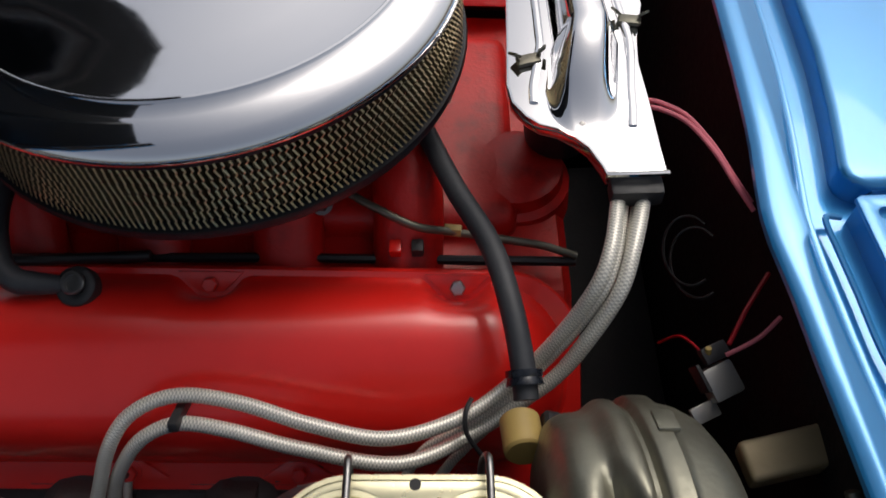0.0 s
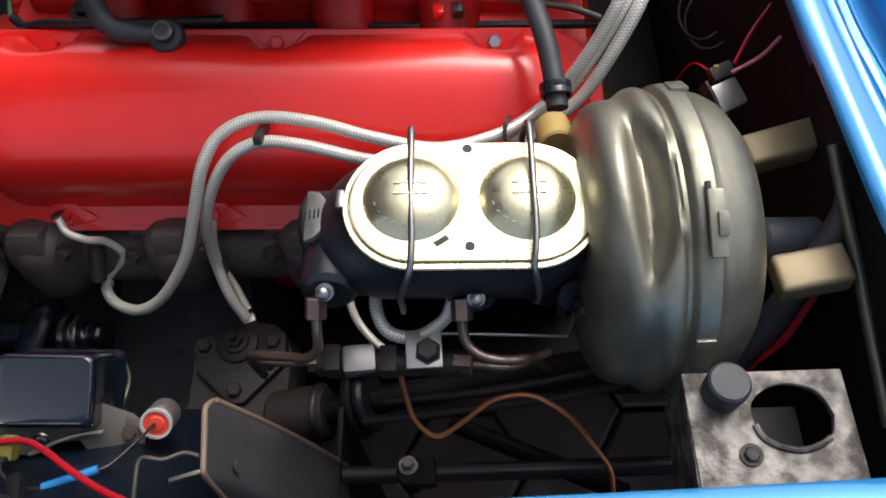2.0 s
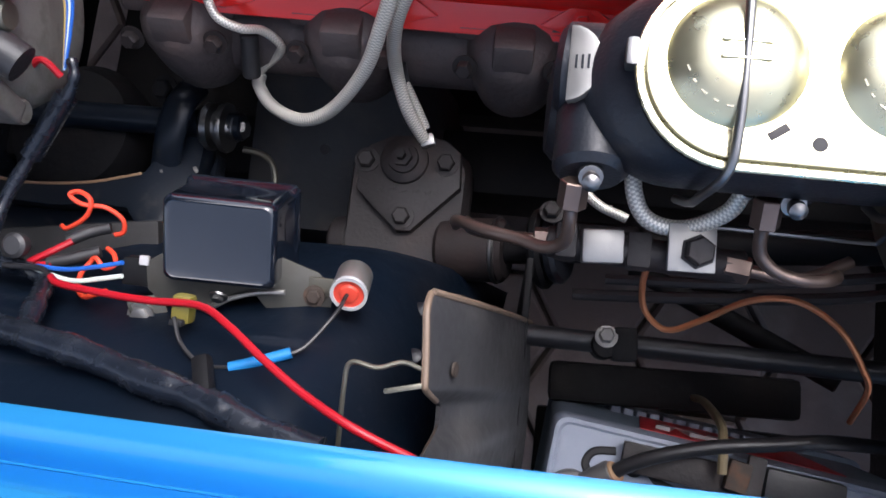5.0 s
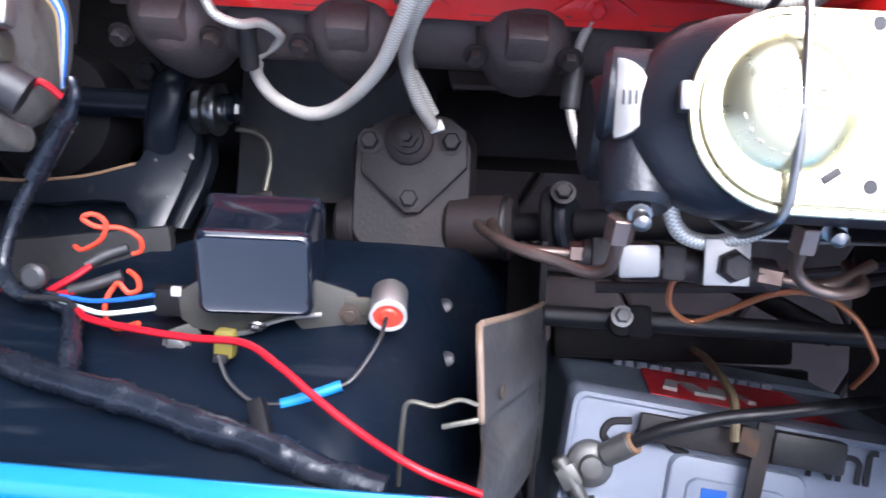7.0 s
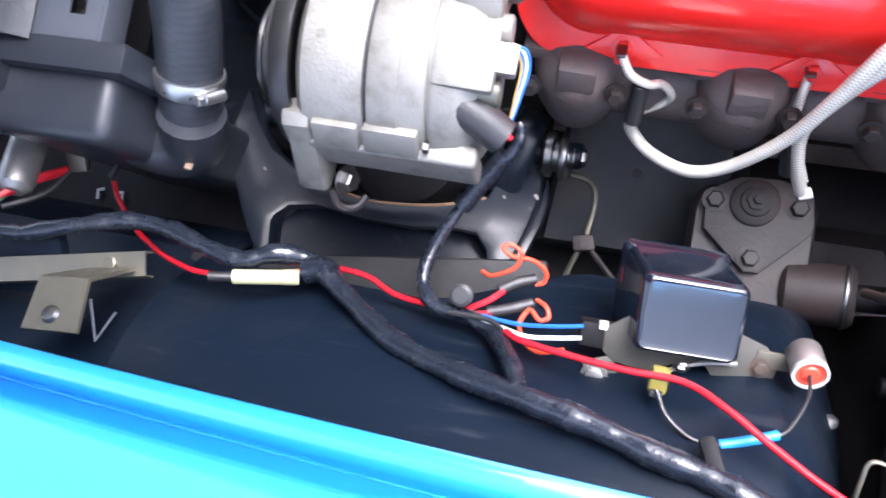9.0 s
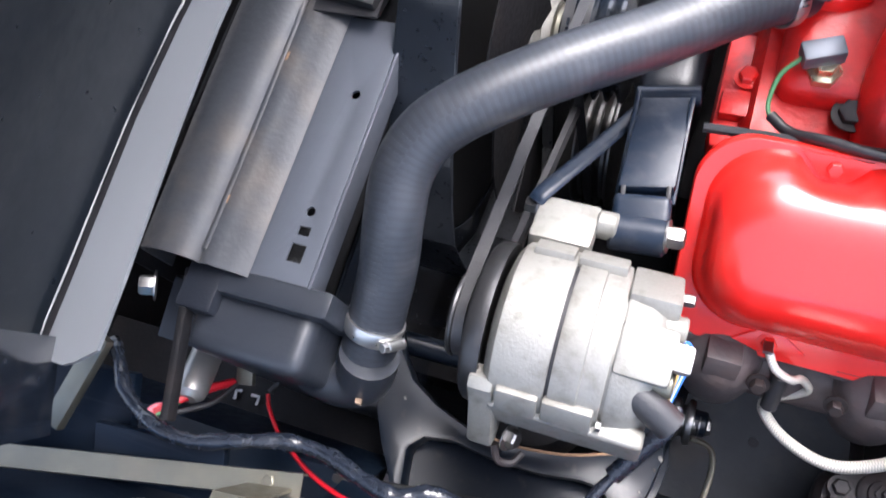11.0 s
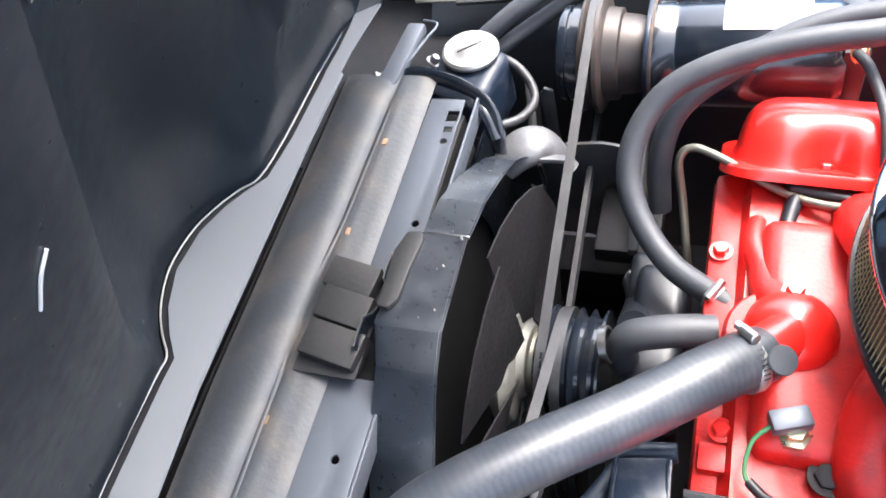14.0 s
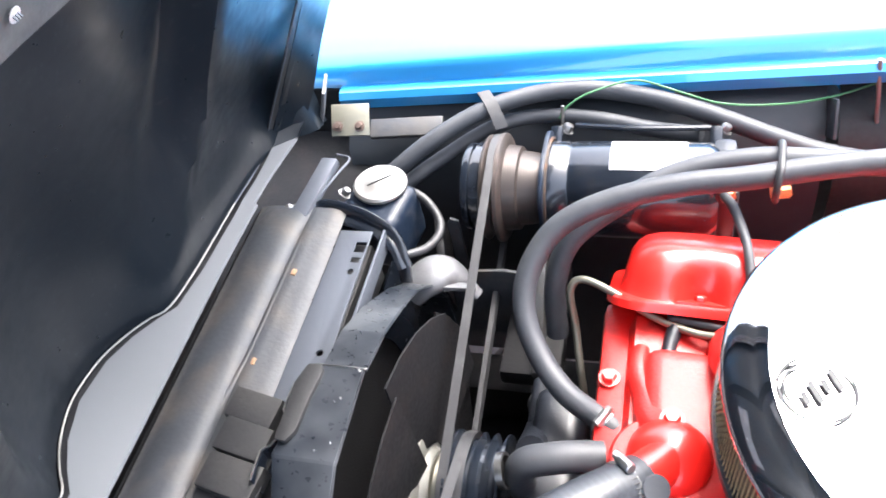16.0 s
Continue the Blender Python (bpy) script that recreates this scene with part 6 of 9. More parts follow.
    part("lug", slab([(-0.022, -0.004), (0.022, -0.002), (0.018, 0.008), (0.004, 0.016), (-0.012, 0.012)], (-0.140, -0.232, 0.657), (1, 0, 0), (0, 0.82, 0.57), 0.003, (), 0.0008), CORRODED, pig, "bright three-cornered lug")
    part("boot", rod((-0.151, -0.262, 0.632), (-0.153, -0.295, 0.628), 0.0075, 14), RUBBER, pig)


def build_breather():
    root = thing("breather_hose", (-0.29, -0.15, 0.83), "black breather hose in a rubber grommet on the valve cover", "hose")
    n = Vector((0, -0.40, 0.92))
    part("grommet", lathe((-0.2830, -0.1325, 0.7985), n, [(0, 0), (0, 0.0145), (0.008, 0.0152), (0.011, 0.0145), (0.0125, 0.0125), (0.0128, 0.0095), (0.0122, 0.0085), (0.0122, 0)], 32), RUBBER, root)
    part("collar", lathe((-0.2830, -0.1377, 0.8145), n, [(-0.004, 0.0060), (-0.004, 0.0085), (-0.001, 0.0088), (0.0, 0.0080), (0.0, 0.0060), (-0.004, 0.0060)], 24), STEEL, root, "steel valve collar")
    part("hose", tube([(-0.2930, -0.1350, 0.808), (-0.300, -0.1358, 0.810), (-0.311, -0.137, 0.814), (-0.323, -0.136, 0.818), (-0.335, -0.124, 0.822), (-0.347, -0.096, 0.823), (-0.354, -0.061, 0.823), (-0.350, -0.03, 0.822), (-0.33, 0.01, 0.82)], lambda t: 0.0068 + 0.0022 * smooth(t / 0.35), 16), SMOOTHHOSE, root)
    vac = thing("vacuum_hose", (0.0, -0.1, 0.80), "black vacuum hose from the manifold to the booster", "hose")
    part("hose", tube([(-0.05, 0.06, 0.80), (-0.043, 0.038, 0.802), (-0.029, 0.0, 0.802), (-0.008, -0.058, 0.808), (0.017, -0.116, 0.814), (0.029, -0.165, 0.812), (0.0345, -0.202, 0.803), (0.036, -0.226, 0.795)], 0.0085, 16), SMOOTHHOSE, vac)
    part("hose_clamp", lathe((0.0352, -0.208, 0.802), (0.05, -0.93, -0.33), [(0, 0.0105), (0, 0.0125), (0.004, 0.0125), (0.005, 0.0118), (0.008, 0.0125), (0.010, 0.0125), (0.010, 0.0105), (0, 0.0105)], 20), TAPE, vac)
    fuel = thing("vacuum_pipe", (-0.03, -0.05, 0.755), "thin olive steel pipe with brass fitting", "pipe")
    part("pipe", tube([(-0.125, -0.018, 0.792), (-0.099, -0.040, 0.788), (-0.065, -0.060, 0.782), (-0.039, -0.068, 0.772), (-0.012, -0.066, 0.761), (0.034, -0.069, 0.751), (0.062, -0.072, 0.746), (0.09, -0.076, 0.735)], 0.0034, 10), OLIVE, fuel)
    part("fitting", rod((-0.018, -0.063, 0.760), (-0.004, -0.065, 0.760), 0.0055, 6, 0.1), CREAM, fuel)
    solo("throttle_rod", tube([(-0.50, -0.090, 0.775), (-0.363, -0.090, 0.776), (-0.282, -0.085, 0.765), (-0.179, -0.077, 0.748), (-0.061, -0.073, 0.733), (0.001, -0.076, 0.733), (0.09, -0.077, 0.728)], 0.0042, 8), BLACKWIRE, "long black wire tube along the valve cover", "wire tube")
    lk = thing("throttle_linkage", (-0.17, -0.03, 0.80), "dark throttle linkage with a coil spring under the air cleaner", "linkage")
    part("lever", rbox((-0.185, -0.045, 0.79), (0.05, 0.006, 0.03), 0.003, (30, 10, 0)), CAST, lk)
    helix = [(-0.165 + 0.0011 * k, -0.040 + 0.005 * math.cos(k * 1.05), 0.780 + 0.005 * math.sin(k * 1.05)) for k in range(46)]
    part("spring", tube(helix, 0.0009, 5, 1), CAST, lk)
    part("link_bolt", hexbolt((-0.118, -0.043, 0.772), (0, -0.6, 0.8), 0.006, 0.008), STEEL, lk)
    part("link_bolt", hexbolt((-0.24, -0.05, 0.79), (0, -0.6, 0.8), 0.006, 0.008), STEEL, lk)
    part("bracket", rbox((-0.20, -0.05, 0.768), (0.08, 0.02, 0.006), 0.002, (35, 4, 0)), RED_CAST, lk)
    for x in (-0.058, -0.04):
        part("clip", rbox((x, -0.078, 0.757), (0.010, 0.012, 0.010), 0.002), RED if x < -0.05 else RUBBER, lk)


build_ignition()
build_breather()


# ---- alternator, water pump, belts, compressor, hoses ----
def build_alternator():
    root = thing("alternator", (-0.56, -0.287, 0.76), "dirty cast-aluminium alternator with a dark pulley and fan", "alternator")
    c = Vector((-0.620, -0.287, 0.764))
    ax = Vector((1, 0.0, -0.07))
    at = lambda a, r, deg: c + ax * a + Vector((0, r * math.cos(radians(deg)), r * math.sin(radians(deg))))
    part("drive_frame", lathe(c, ax, [(0.004, 0), (0.004, 0.052), (0.0075, 0.064), (0.0125, 0.0700), (0.020, 0.0708), (0.052, 0.0712), (0.0535, 0.0706), (0.0535, 0)], 64), ALU, root)
    # shallow groove, coloured black for the shade between the halves
    part("stator_gap", lathe(c, ax, [(0.0535, 0), (0.0535, 0.0675), (0.0565, 0.0675), (0.0565, 0)], 48), INK_AND_SHADE, root, "gap between the housing halves, its shade painted black")
    part("stator", lathe(c, ax, [(0.0565, 0), (0.0565, 0.0700), (0.058, 0.0706), (0.0765, 0.0706), (0.0775, 0.0690), (0.0925, 0.0688), (0.0940, 0.0676), (0.0940, 0.0640), (0.0965, 0.0640), (0.0965, 0)], 64), ALU, root)
    part("end_frame", lathe(c, ax, [(0.0965, 0), (0.0965, 0.0660), (0.099, 0.0668), (0.114, 0.0640), (0.124, 0.0590), (0.129, 0.0500), (0.130, 0.03), (0.130, 0)], 64), ALU, root)
    # raised bolt rails
    for deg in (38, 148):
        for a0, a1, r in ((0.022, 0.0535, 0.0712), (0.0565, 0.0935, 0.0706)):
            p = at((a0 + a1) / 2, r, deg)
            part("bolt_rail", rbox(tuple(p), (a1 - a0, 0.021, 0.009), 0.0022, (deg - 90, 4, 0)), ALU, root)
    p = at(0.0955, 0.0705, 150)
    part("through_bolt", hexbolt(tuple(p), (1, 0, -0.07), 0.0042, 0.005, washer=False), STEEL, root)
    # lower flank with the bolt boss
    p = at(0.072, 0.0655, 169)
    part("lower_flank", rbox(tuple(p), (0.116, 0.034, 0.016), 0.004, (79, 4, 0), 3), ALU, root)
    part("boss", rod(tuple(at(0.060, 0.0660, 184)), tuple(at(0.128, 0.0660, 184)), 0.0085, 18), ALU, root)
    leg = [(-0.327, 0.797), (-0.339, 0.809), (-0.348, 0.805), (-0.357, 0.787), (-0.381, 0.760), (-0.382, 0.752), (-0.376, 0.744), (-0.358, 0.742), (-0.335, 0.750)]
    part("lower_ear", slab(leg, (-0.600, 0, 0), (0, 1, 0), (0, 0, 1), 0.020, (), 0.003), ALU, root)
    part("lower_bolt", hexbolt((-0.590, -0.3705, 0.7485), (0.95, -0.2, 0.25), 0.0078, 0.009), STEEL, root)
    part("lower_hook", tube([(-0.600, -0.378, 0.744), (-0.596, -0.389, 0.735), (-0.586, -0.388, 0.728), (-0.580, -0.378, 0.724)], 0.0032, 8), CAST, root)
    # upper ear
    part("upper_ear", rbox((-0.586, -0.202, 0.779), (0.050, 0.046, 0.022), 0.004, (-22, 4, 0)), ALU, root)
    part("ear_boss", rod((-0.563, -0.190, 0.774), (-0.546, -0.190, 0.773), 0.0115, 20), ALU, root)
    part("front_bolt", hexbolt((-0.612, -0.185, 0.774), (-1, 0.05, 0.1), 0.0075, 0.012), STEEL, root)
    # rear housings
    part("rear_housing", rbox(tuple(at(0.116, 0.0550, 42)), (0.038, 0.050, 0.024), 0.004, (-48, 5, 0)), ALU, root)
    part("rear_housing", rbox(tuple(at(0.119, 0.0560, 96)), (0.040, 0.040, 0.018), 0.004, (6, 8, 0)), ALU, root)
    part("rear_boss", rod(tuple(at(0.126, 0.048, 66)), tuple(at(0.143, 0.048, 66)), 0.0105, 18), ALU, root)
    part("rear_boss", rod(tuple(at(0.126, 0.047, 116)), tuple(at(0.142, 0.047, 116)), 0.0095, 18), OLIVE, root)
    part("plug", rbox((-0.478, -0.290, 0.808), (0.018, 0.020, 0.015), 0.003, (4, 8, 0)), SILVER, root, "pale wiring plug")
    part("terminal_stud", hexbolt(tuple(at(0.132, 0.058, 40)), (1, 0, 0.15), 0.005, 0.012), STEEL, root)
    part("terminal_boot", tube([(-0.503, -0.318, 0.797), (-0.489, -0.325, 0.792), (-0.474, -0.333, 0.784)], 0.0125, 16), RUBBER, root, "black rubber terminal boot")
    # fan and pulley
    part("fan", lathe(c, ax, [(-0.012, 0), (-0.012, 0.040), (-0.014, 0.056), (-0.0135, 0.062), (-0.010, 0.0655), (-0.002, 0.0665), (0.002, 0.066), (0.002, 0.060), (-0.004, 0.05), (-0.004, 0)], 56), FANSTEEL, root, "dark steel cooling fan")
    part("pulley", lathe(c, ax, [(-0.036, 0), (-0.036, 0.018), (-0.034, 0.0345), (-0.032, 0.036), (-0.030, 0.0355), (-0.025, 0.027), (-0.023, 0.027), (-0.017, 0.036), (-0.013, 0.036), (-0.011, 0.02), (-0.011, 0)], 44), FANSTEEL, root, "worn dark steel pulley")


def build_alternator_bracket():
    root = thing("alternator_bracket", (-0.52, -0.12, 0.76), "blue-black painted alternator bracket and brace", "bracket")
    plate = [(-0.5545, -0.158), (-0.5565, -0.068), (-0.5135, -0.060), (-0.5095, -0.150)]
    part("body", slab([(x, y) for x, y in plate][::-1], (0, 0, 0.764), (1, 0, 0), (0, 1, -0.10), 0.022, (), 0.004), BRACKETBLUE, root)
    for x0, x1 in ((-0.5555, -0.5570), (-0.5105, -0.5130)):
        part("side_rib", rbox(((x0 + x1) / 2, -0.110, 0.7665), (0.0045, 0.095, 0.008), 0.0018, (6, 0, 2)), BRACKETBLUE, root)
    part("top_roll", rod((-0.562, -0.060, 0.757), (-0.508, -0.051, 0.757), 0.009, 16), BRACKETBLUE, root)
    part("knuckle", rbox((-0.5310, -0.177, 0.764), (0.046, 0.040, 0.026), 0.006, (8, 0, 6), 3), BRACKETBLUE, root)
    for x, y in ((-0.5490, -0.160), (-0.5140, -0.154)):
        part("slot", rbox((x, y, 0.7770), (0.004, 0.012, 0.004), 0.0015, (8, 0, 6)), INK_AND_SHADE, root)
    part("clamp", rod((-0.553, -0.190, 0.766), (-0.508, -0.187, 0.764), 0.016, 20), BRACKETBLUE, root)
    part("bolt", hexbolt((-0.508, -0.187, 0.768), (1, 0, 0.1), 0.0095, 0.014), STEEL, root)
    part("stud", rod((-0.513, -0.228, 0.768), (-0.497, -0.228, 0.768), 0.005, 10), STEEL, root)
    part("brace", tube([(-0.614, -0.186, 0.786), (-0.608, -0.174, 0.786), (-0.580, -0.118, 0.766), (-0.548, -0.055, 0.748)], 0.0075, 10, 6, flat=0.35), BRACKETBLUE, root)


def groove(r, w, n):
    """Profile of a pulley with n V-grooves of width w."""
    out = [(0, 0), (0, r)]
    for k in range(n):
        out += [(0.003 + k * w, r), (0.003 + (k + 0.35) * w, r - 0.010), (0.003 + (k + 0.65) * w, r - 0.010), (0.003 + (k + 1) * w, r)]
    end = 0.006 + n * w
    return out + [(end, r), (end, 0)]


WP = Vector((-0.640, 0.070, 0.640))
AC = Vector((-0.70, 0.452, 0.742))


def belt(ca, ra, cb, rb, x, w=0.011, h=0.008):
    """A V-belt loop round two pulleys in the plane x."""
    d = Vector((cb[0] - ca[0], cb[1] - ca[1]))
    L = d.length
    base, off = math.atan2(d.y, d.x), math.acos((ra - rb) / L)
    path = []
    for k in range(21):
        a = base + off + (2 * math.pi - 2 * off) * k / 20
        path.append((ca[0] + ra * math.cos(a), ca[1] + ra * math.sin(a), math.cos(a), math.sin(a)))
    for k in range(21):
        a = base - off + 2 * off * k / 20
        path.append((cb[0] + rb * math.cos(a), cb[1] + rb * math.sin(a), math.cos(a), math.sin(a)))
    rings = [[Vector((x - w / 2, y, z)), Vector((x + w / 2, y, z)), Vector((x + w * 0.3, y - h * cy, z - h * cz)), Vector((x - w * 0.3, y - h * cy, z - h * cz))] for y, z, cy, cz in path]
    rings.append(rings[0])
    return loft(rings, cap=False)


def build_pump():
    root = thing("water_pump", (-0.58, 0.07, 0.62), "black water pump with grooved pulley and hose elbow", "water pump")
    part("pulley", lathe(WP + Vector((-0.018, 0, 0)), (1, 0, 0), groove(0.064, 0.014, 4), 56), GLOSSBLACK, root, "grooved black pulley")
    part("pulley_nose", lathe(WP + Vector((-0.034, 0, 0)), (1, 0, 0), [(0, 0), (0, 0.026), (0.003, 0.036), (0.008, 0.038), (0.010, 0.03), (0.016, 0.03), (0.017, 0)], 36), GLOSSBLACK, root)
    part("body", rbox((-0.545, 0.09, 0.62), (0.06, 0.20, 0.13), 0.02, (0, 0, 0), 3), IRON, root)
    part("arm", rbox((-0.560, 0.17, 0.638), (0.05, 0.09, 0.045), 0.012, (10, 0, 0), 3), IRON, root)
    part("arm_bolt", hexbolt((-0.585, 0.222, 0.586), (0, 0, 1), 0.0095, 0.012), STEEL, root)
    part("arm_bolt", hexbolt((-0.556, 0.215, 0.61), (0, 0, 1), 0.006, 0.012), STEEL, root)
    part("pillar", tube([(-0.585, 0.222, 0.575), (-0.575, 0.19, 0.60), (-0.57, 0.15, 0.64), (-0.568, 0.10, 0.69)], 0.018, 14), IRON, root)
    el = part("elbow_hose", tube([(-0.572, 0.066, 0.665), (-0.575, 0.066, 0.70), (-0.566, 0.068, 0.728), (-0.540, 0.072, 0.738), (-0.510, 0.078, 0.738), (-0.487, 0.082, 0.735)], 0.0165, 18), SMOOTHHOSE, root)
    part("elbow_clamp", lathe((-0.5935, 0.062, 0.715), (0.95, 0.1, 0.2), [(0, 0.0165), (0, 0.0195), (0.008, 0.0195), (0.008, 0.0165), (0, 0.0165)], 24), STEEL, el)


def build_compressor():
    root = thing("ac_compressor", (-0.5, AC.y, 0.74), "black air-conditioning compressor with a clutch pulley and paper label", "compressor")
    b = Vector((-0.592, AC.y, AC.z))
    part("body", lathe(b, (1, 0, 0), [(0, 0), (0, 0.058), (0.004, 0.0635), (0.028, 0.0635), (0.030, 0.062), (0.035, 0.062), (0.037, 0.0635), (0.200, 0.0635), (0.205, 0.062), (0.212, 0.058), (0.212, 0)], 56), GLOSSBLACK, root)
    part("front_plate", slab(roundrect(0.138, 0.138, 0.05), (-0.588, AC.y, AC.z), (0, 1, 0), (0, 0, 1), 0.006, (), 0.0015), BRACKETBLUE, root)
    part("plate_edge", lathe((-0.5885, AC.y, AC.z), (1, 0, 0), [(0, 0.0655), (0, 0.0685), (0.0035, 0.0685), (0.0035, 0.0655), (0, 0.0655)], 48), RUSTYSTRAP, root, "rusty joint ring")
    part("rear_head", rbox((-0.372, AC.y, AC.z), (0.03, 0.10, 0.10), 0.012), IRON, root)
    for x in (-0.585, -0.383):
        ear = part("mounting_ear", rbox((x, AC.y + 0.062, AC.z + 0.032), (0.016, 0.035, 0.026), 0.005, (40, 0, 0)), GLOSSBLACK, root)
        part("ear_bolt", hexbolt((x + 0.010, AC.y + 0.078, AC.z + 0.034), (0.5, 0.2, 0.8), 0.007, 0.010), STEEL, ear)
    part("clutch", lathe((-0.702, AC.y, AC.z), (1, 0, 0), [(0, 0), (0, 0.045), (0.003, 0.058), (0.006, 0.060), (0.012, 0.060), (0.013, 0.056), (0.016, 0.056), (0.017, 0.0605), (0.030, 0.0605), (0.030, 0)], 52), GLOSSBLACK, root)
    part("pulley", lathe((-0.672, AC.y, AC.z), (1, 0, 0), [(0, 0), (0, 0.070), (0.003, 0.0715), (0.010, 0.062), (0.013, 0.062), (0.019, 0.0735), (0.024, 0.0735), (0.027, 0.070), (0.028, 0.058), (0.045, 0.056), (0.047, 0.05), (0.064, 0.048), (0.076, 0.045), (0.078, 0)], 52), PULLEYBROWN, root, "brown-dusted clutch pulley")

    def wrap(s, a):
        ang = radians(lerp(62, 112, a))
        return b + Vector((lerp(0.083, 0.175, s), 0.0642 * math.cos(ang), 0.0642 * math.sin(ang)))
    lab = part("paper_label", sheet(wrap, [k / 6 for k in range(7)], [k / 10 for k in range(11)], 0.0006), WHITE, root, "white paper label")
    bars = bmesh.new()
    for i in range(5):
        aa = 0.2 + 0.14 * i
        for k in range(6):
            p = wrap(0.12 + 0.13 * k, aa)
            rbox((p.x, p.y, p.z + 0.0003), (0.008, 0.0012, 0.0004), 0, (math.degrees(math.atan2(p.z - b.z, p.y - b.y)) - 90, 0, 0), 1, bars)
    part("label_print", bars, GREYBAND, lab)
    part("top_strap", tube([(-0.56, AC.y + 0.07, AC.z + 0.05), (-0.48, AC.y + 0.062, AC.z + 0.052), (-0.39, AC.y + 0.070, AC.z + 0.046)], 0.004, 8), GLOSSBLACK, root)
    part("post", rod((-0.581, AC.y + 0.088, AC.z + 0.03), (-0.580, AC.y + 0.096, AC.z + 0.062), 0.0025, 8), STEEL, root)
    br = thing("compressor_bracket", (-0.62, 0.36, 0.62), "dark painted compressor mounting plate", "bracket")
    part("plate", slab([(0.24, 0.46), (0.53, 0.46), (0.53, 0.70), (0.50, 0.73), (0.36, 0.71), (0.30, 0.66), (0.24, 0.62)], (-0.585, 0, 0), (0, 1, 0), (0, 0, 1), 0.012, (), 0.002), DUSTY, br)
    part("side_plate", slab([(-0.730, 0.552), (-0.616, 0.552), (-0.616, 0.690), (-0.640, 0.694), (-0.716, 0.686), (-0.726, 0.676)], (0, 0.345, 0), (1, 0, 0), (0, 0, 1), 0.005, (), 0.0015), DUSTY, br, "flat dark side plate")
    part("upper_plate", slab([(-0.722, 0.62), (-0.705, 0.62), (-0.705, 0.735), (-0.716, 0.740), (-0.722, 0.73)], (0, 0.392, 0), (1, 0, 0), (0, 0, 1), 0.005, (), 0.0015), DUSTY, br, "flat dark upper plate")
    part("foot", rbox((-0.60, 0.29, 0.60), (0.08, 0.10, 0.03), 0.006), FRAMEBLACK, br)
    part("baffle", rbox((-0.735, 0.385, 0.655), (0.012, 0.12, 0.10), 0.004, (20, 0, 14)), FRAMEBLACK, br)
    part("idler_casting", tube([(-0.745, 0.272, 0.722), (-0.728, 0.292, 0.735), (-0.705, 0.306, 0.735), (-0.682, 0.306, 0.720), (-0.665, 0.300, 0.70)], lambda t: 0.010 + 0.018 * math.sin(math.pi * min(1.0, 0.15 + t)), 18, 6, flat=0.6), CASTGREY, br, "dull grey casting")
    part("casting_foot", rbox((-0.690, 0.286, 0.733), (0.060, 0.014, 0.006), 0.002, (-20, 8, 6)), CASTGREY, br)
    solo("drive_belt", belt((WP.y, WP.z), 0.064, (AC.y, AC.z), 0.072, -0.6575), RUBBER, "black V-belt from the water pump to the compressor", "belt", group="drive belts", at=tuple(WP))
    solo("drive_belt", belt((WP.y, WP.z), 0.064, (0.07, 0.40), 0.085, -0.640), RUBBER, "black V-belt down to the crank pulley", "belt", group="drive belts", at=tuple(WP))
    solo("drive_belt", belt((WP.y, WP.z), 0.062, (-0.287, 0.766), 0.034, -0.644), RUBBER, "black V-belt across to the alternator", "belt", group="drive belts", at=tuple(WP))
    cr = thing("crank_pulley", (-0.63, 0.07, 0.40), "dark crankshaft pulley low in the bay", "pulley")
    part("wheel", lathe((-0.665, 0.07, 0.40), (1, 0, 0), groove(0.085, 0.014, 3), 48), STEEL, cr)


def clamp(at, axis, r, root, name="clamp", w=0.011, screw=None):
    """A worm-drive hose clamp: slotted band, screw housing and hex screw; screw gives the side that the housing faces."""
    ob = part(name, lathe(at, axis, [(0, r - 0.001), (0, r + 0.0014), (w * 0.12, r + 0.0019), (w * 0.88, r + 0.0019), (w, r + 0.0014), (w, r - 0.001), (0, r - 0.001)], 40), ZINC, root, "steel worm clamp")
    if screw:
        d = V(axis).normalized()
        out = V(screw)
        out = (out - out.dot(d) * d).normalized()
        side = d.cross(out)
        c = V(at) + d * (w * 0.5) + out * (r + 0.005)
        part("clamp_screw", rod(c - side * 0.010, c + side * 0.008, 0.0048, 14), ZINC, ob)
        part("screw_head", rod(c + side * 0.008, c + side * 0.0135, 0.0044, 6, 0.1), ZINC, ob)
        slot = bmesh.new()
        for k in range(7):
            a = 0.55 + 0.16 * k
            p = V(at) + d * (w * 0.5) + (r + 0.0018) * (math.cos(a) * out - math.sin(a) * side)
            q = d * (w * 0.26)
            rod(p - q, p + q, 0.0009, 6, 0.1, slot)
        part("clamp_slots", slot, INK_AND_SHADE, ob)
    return ob


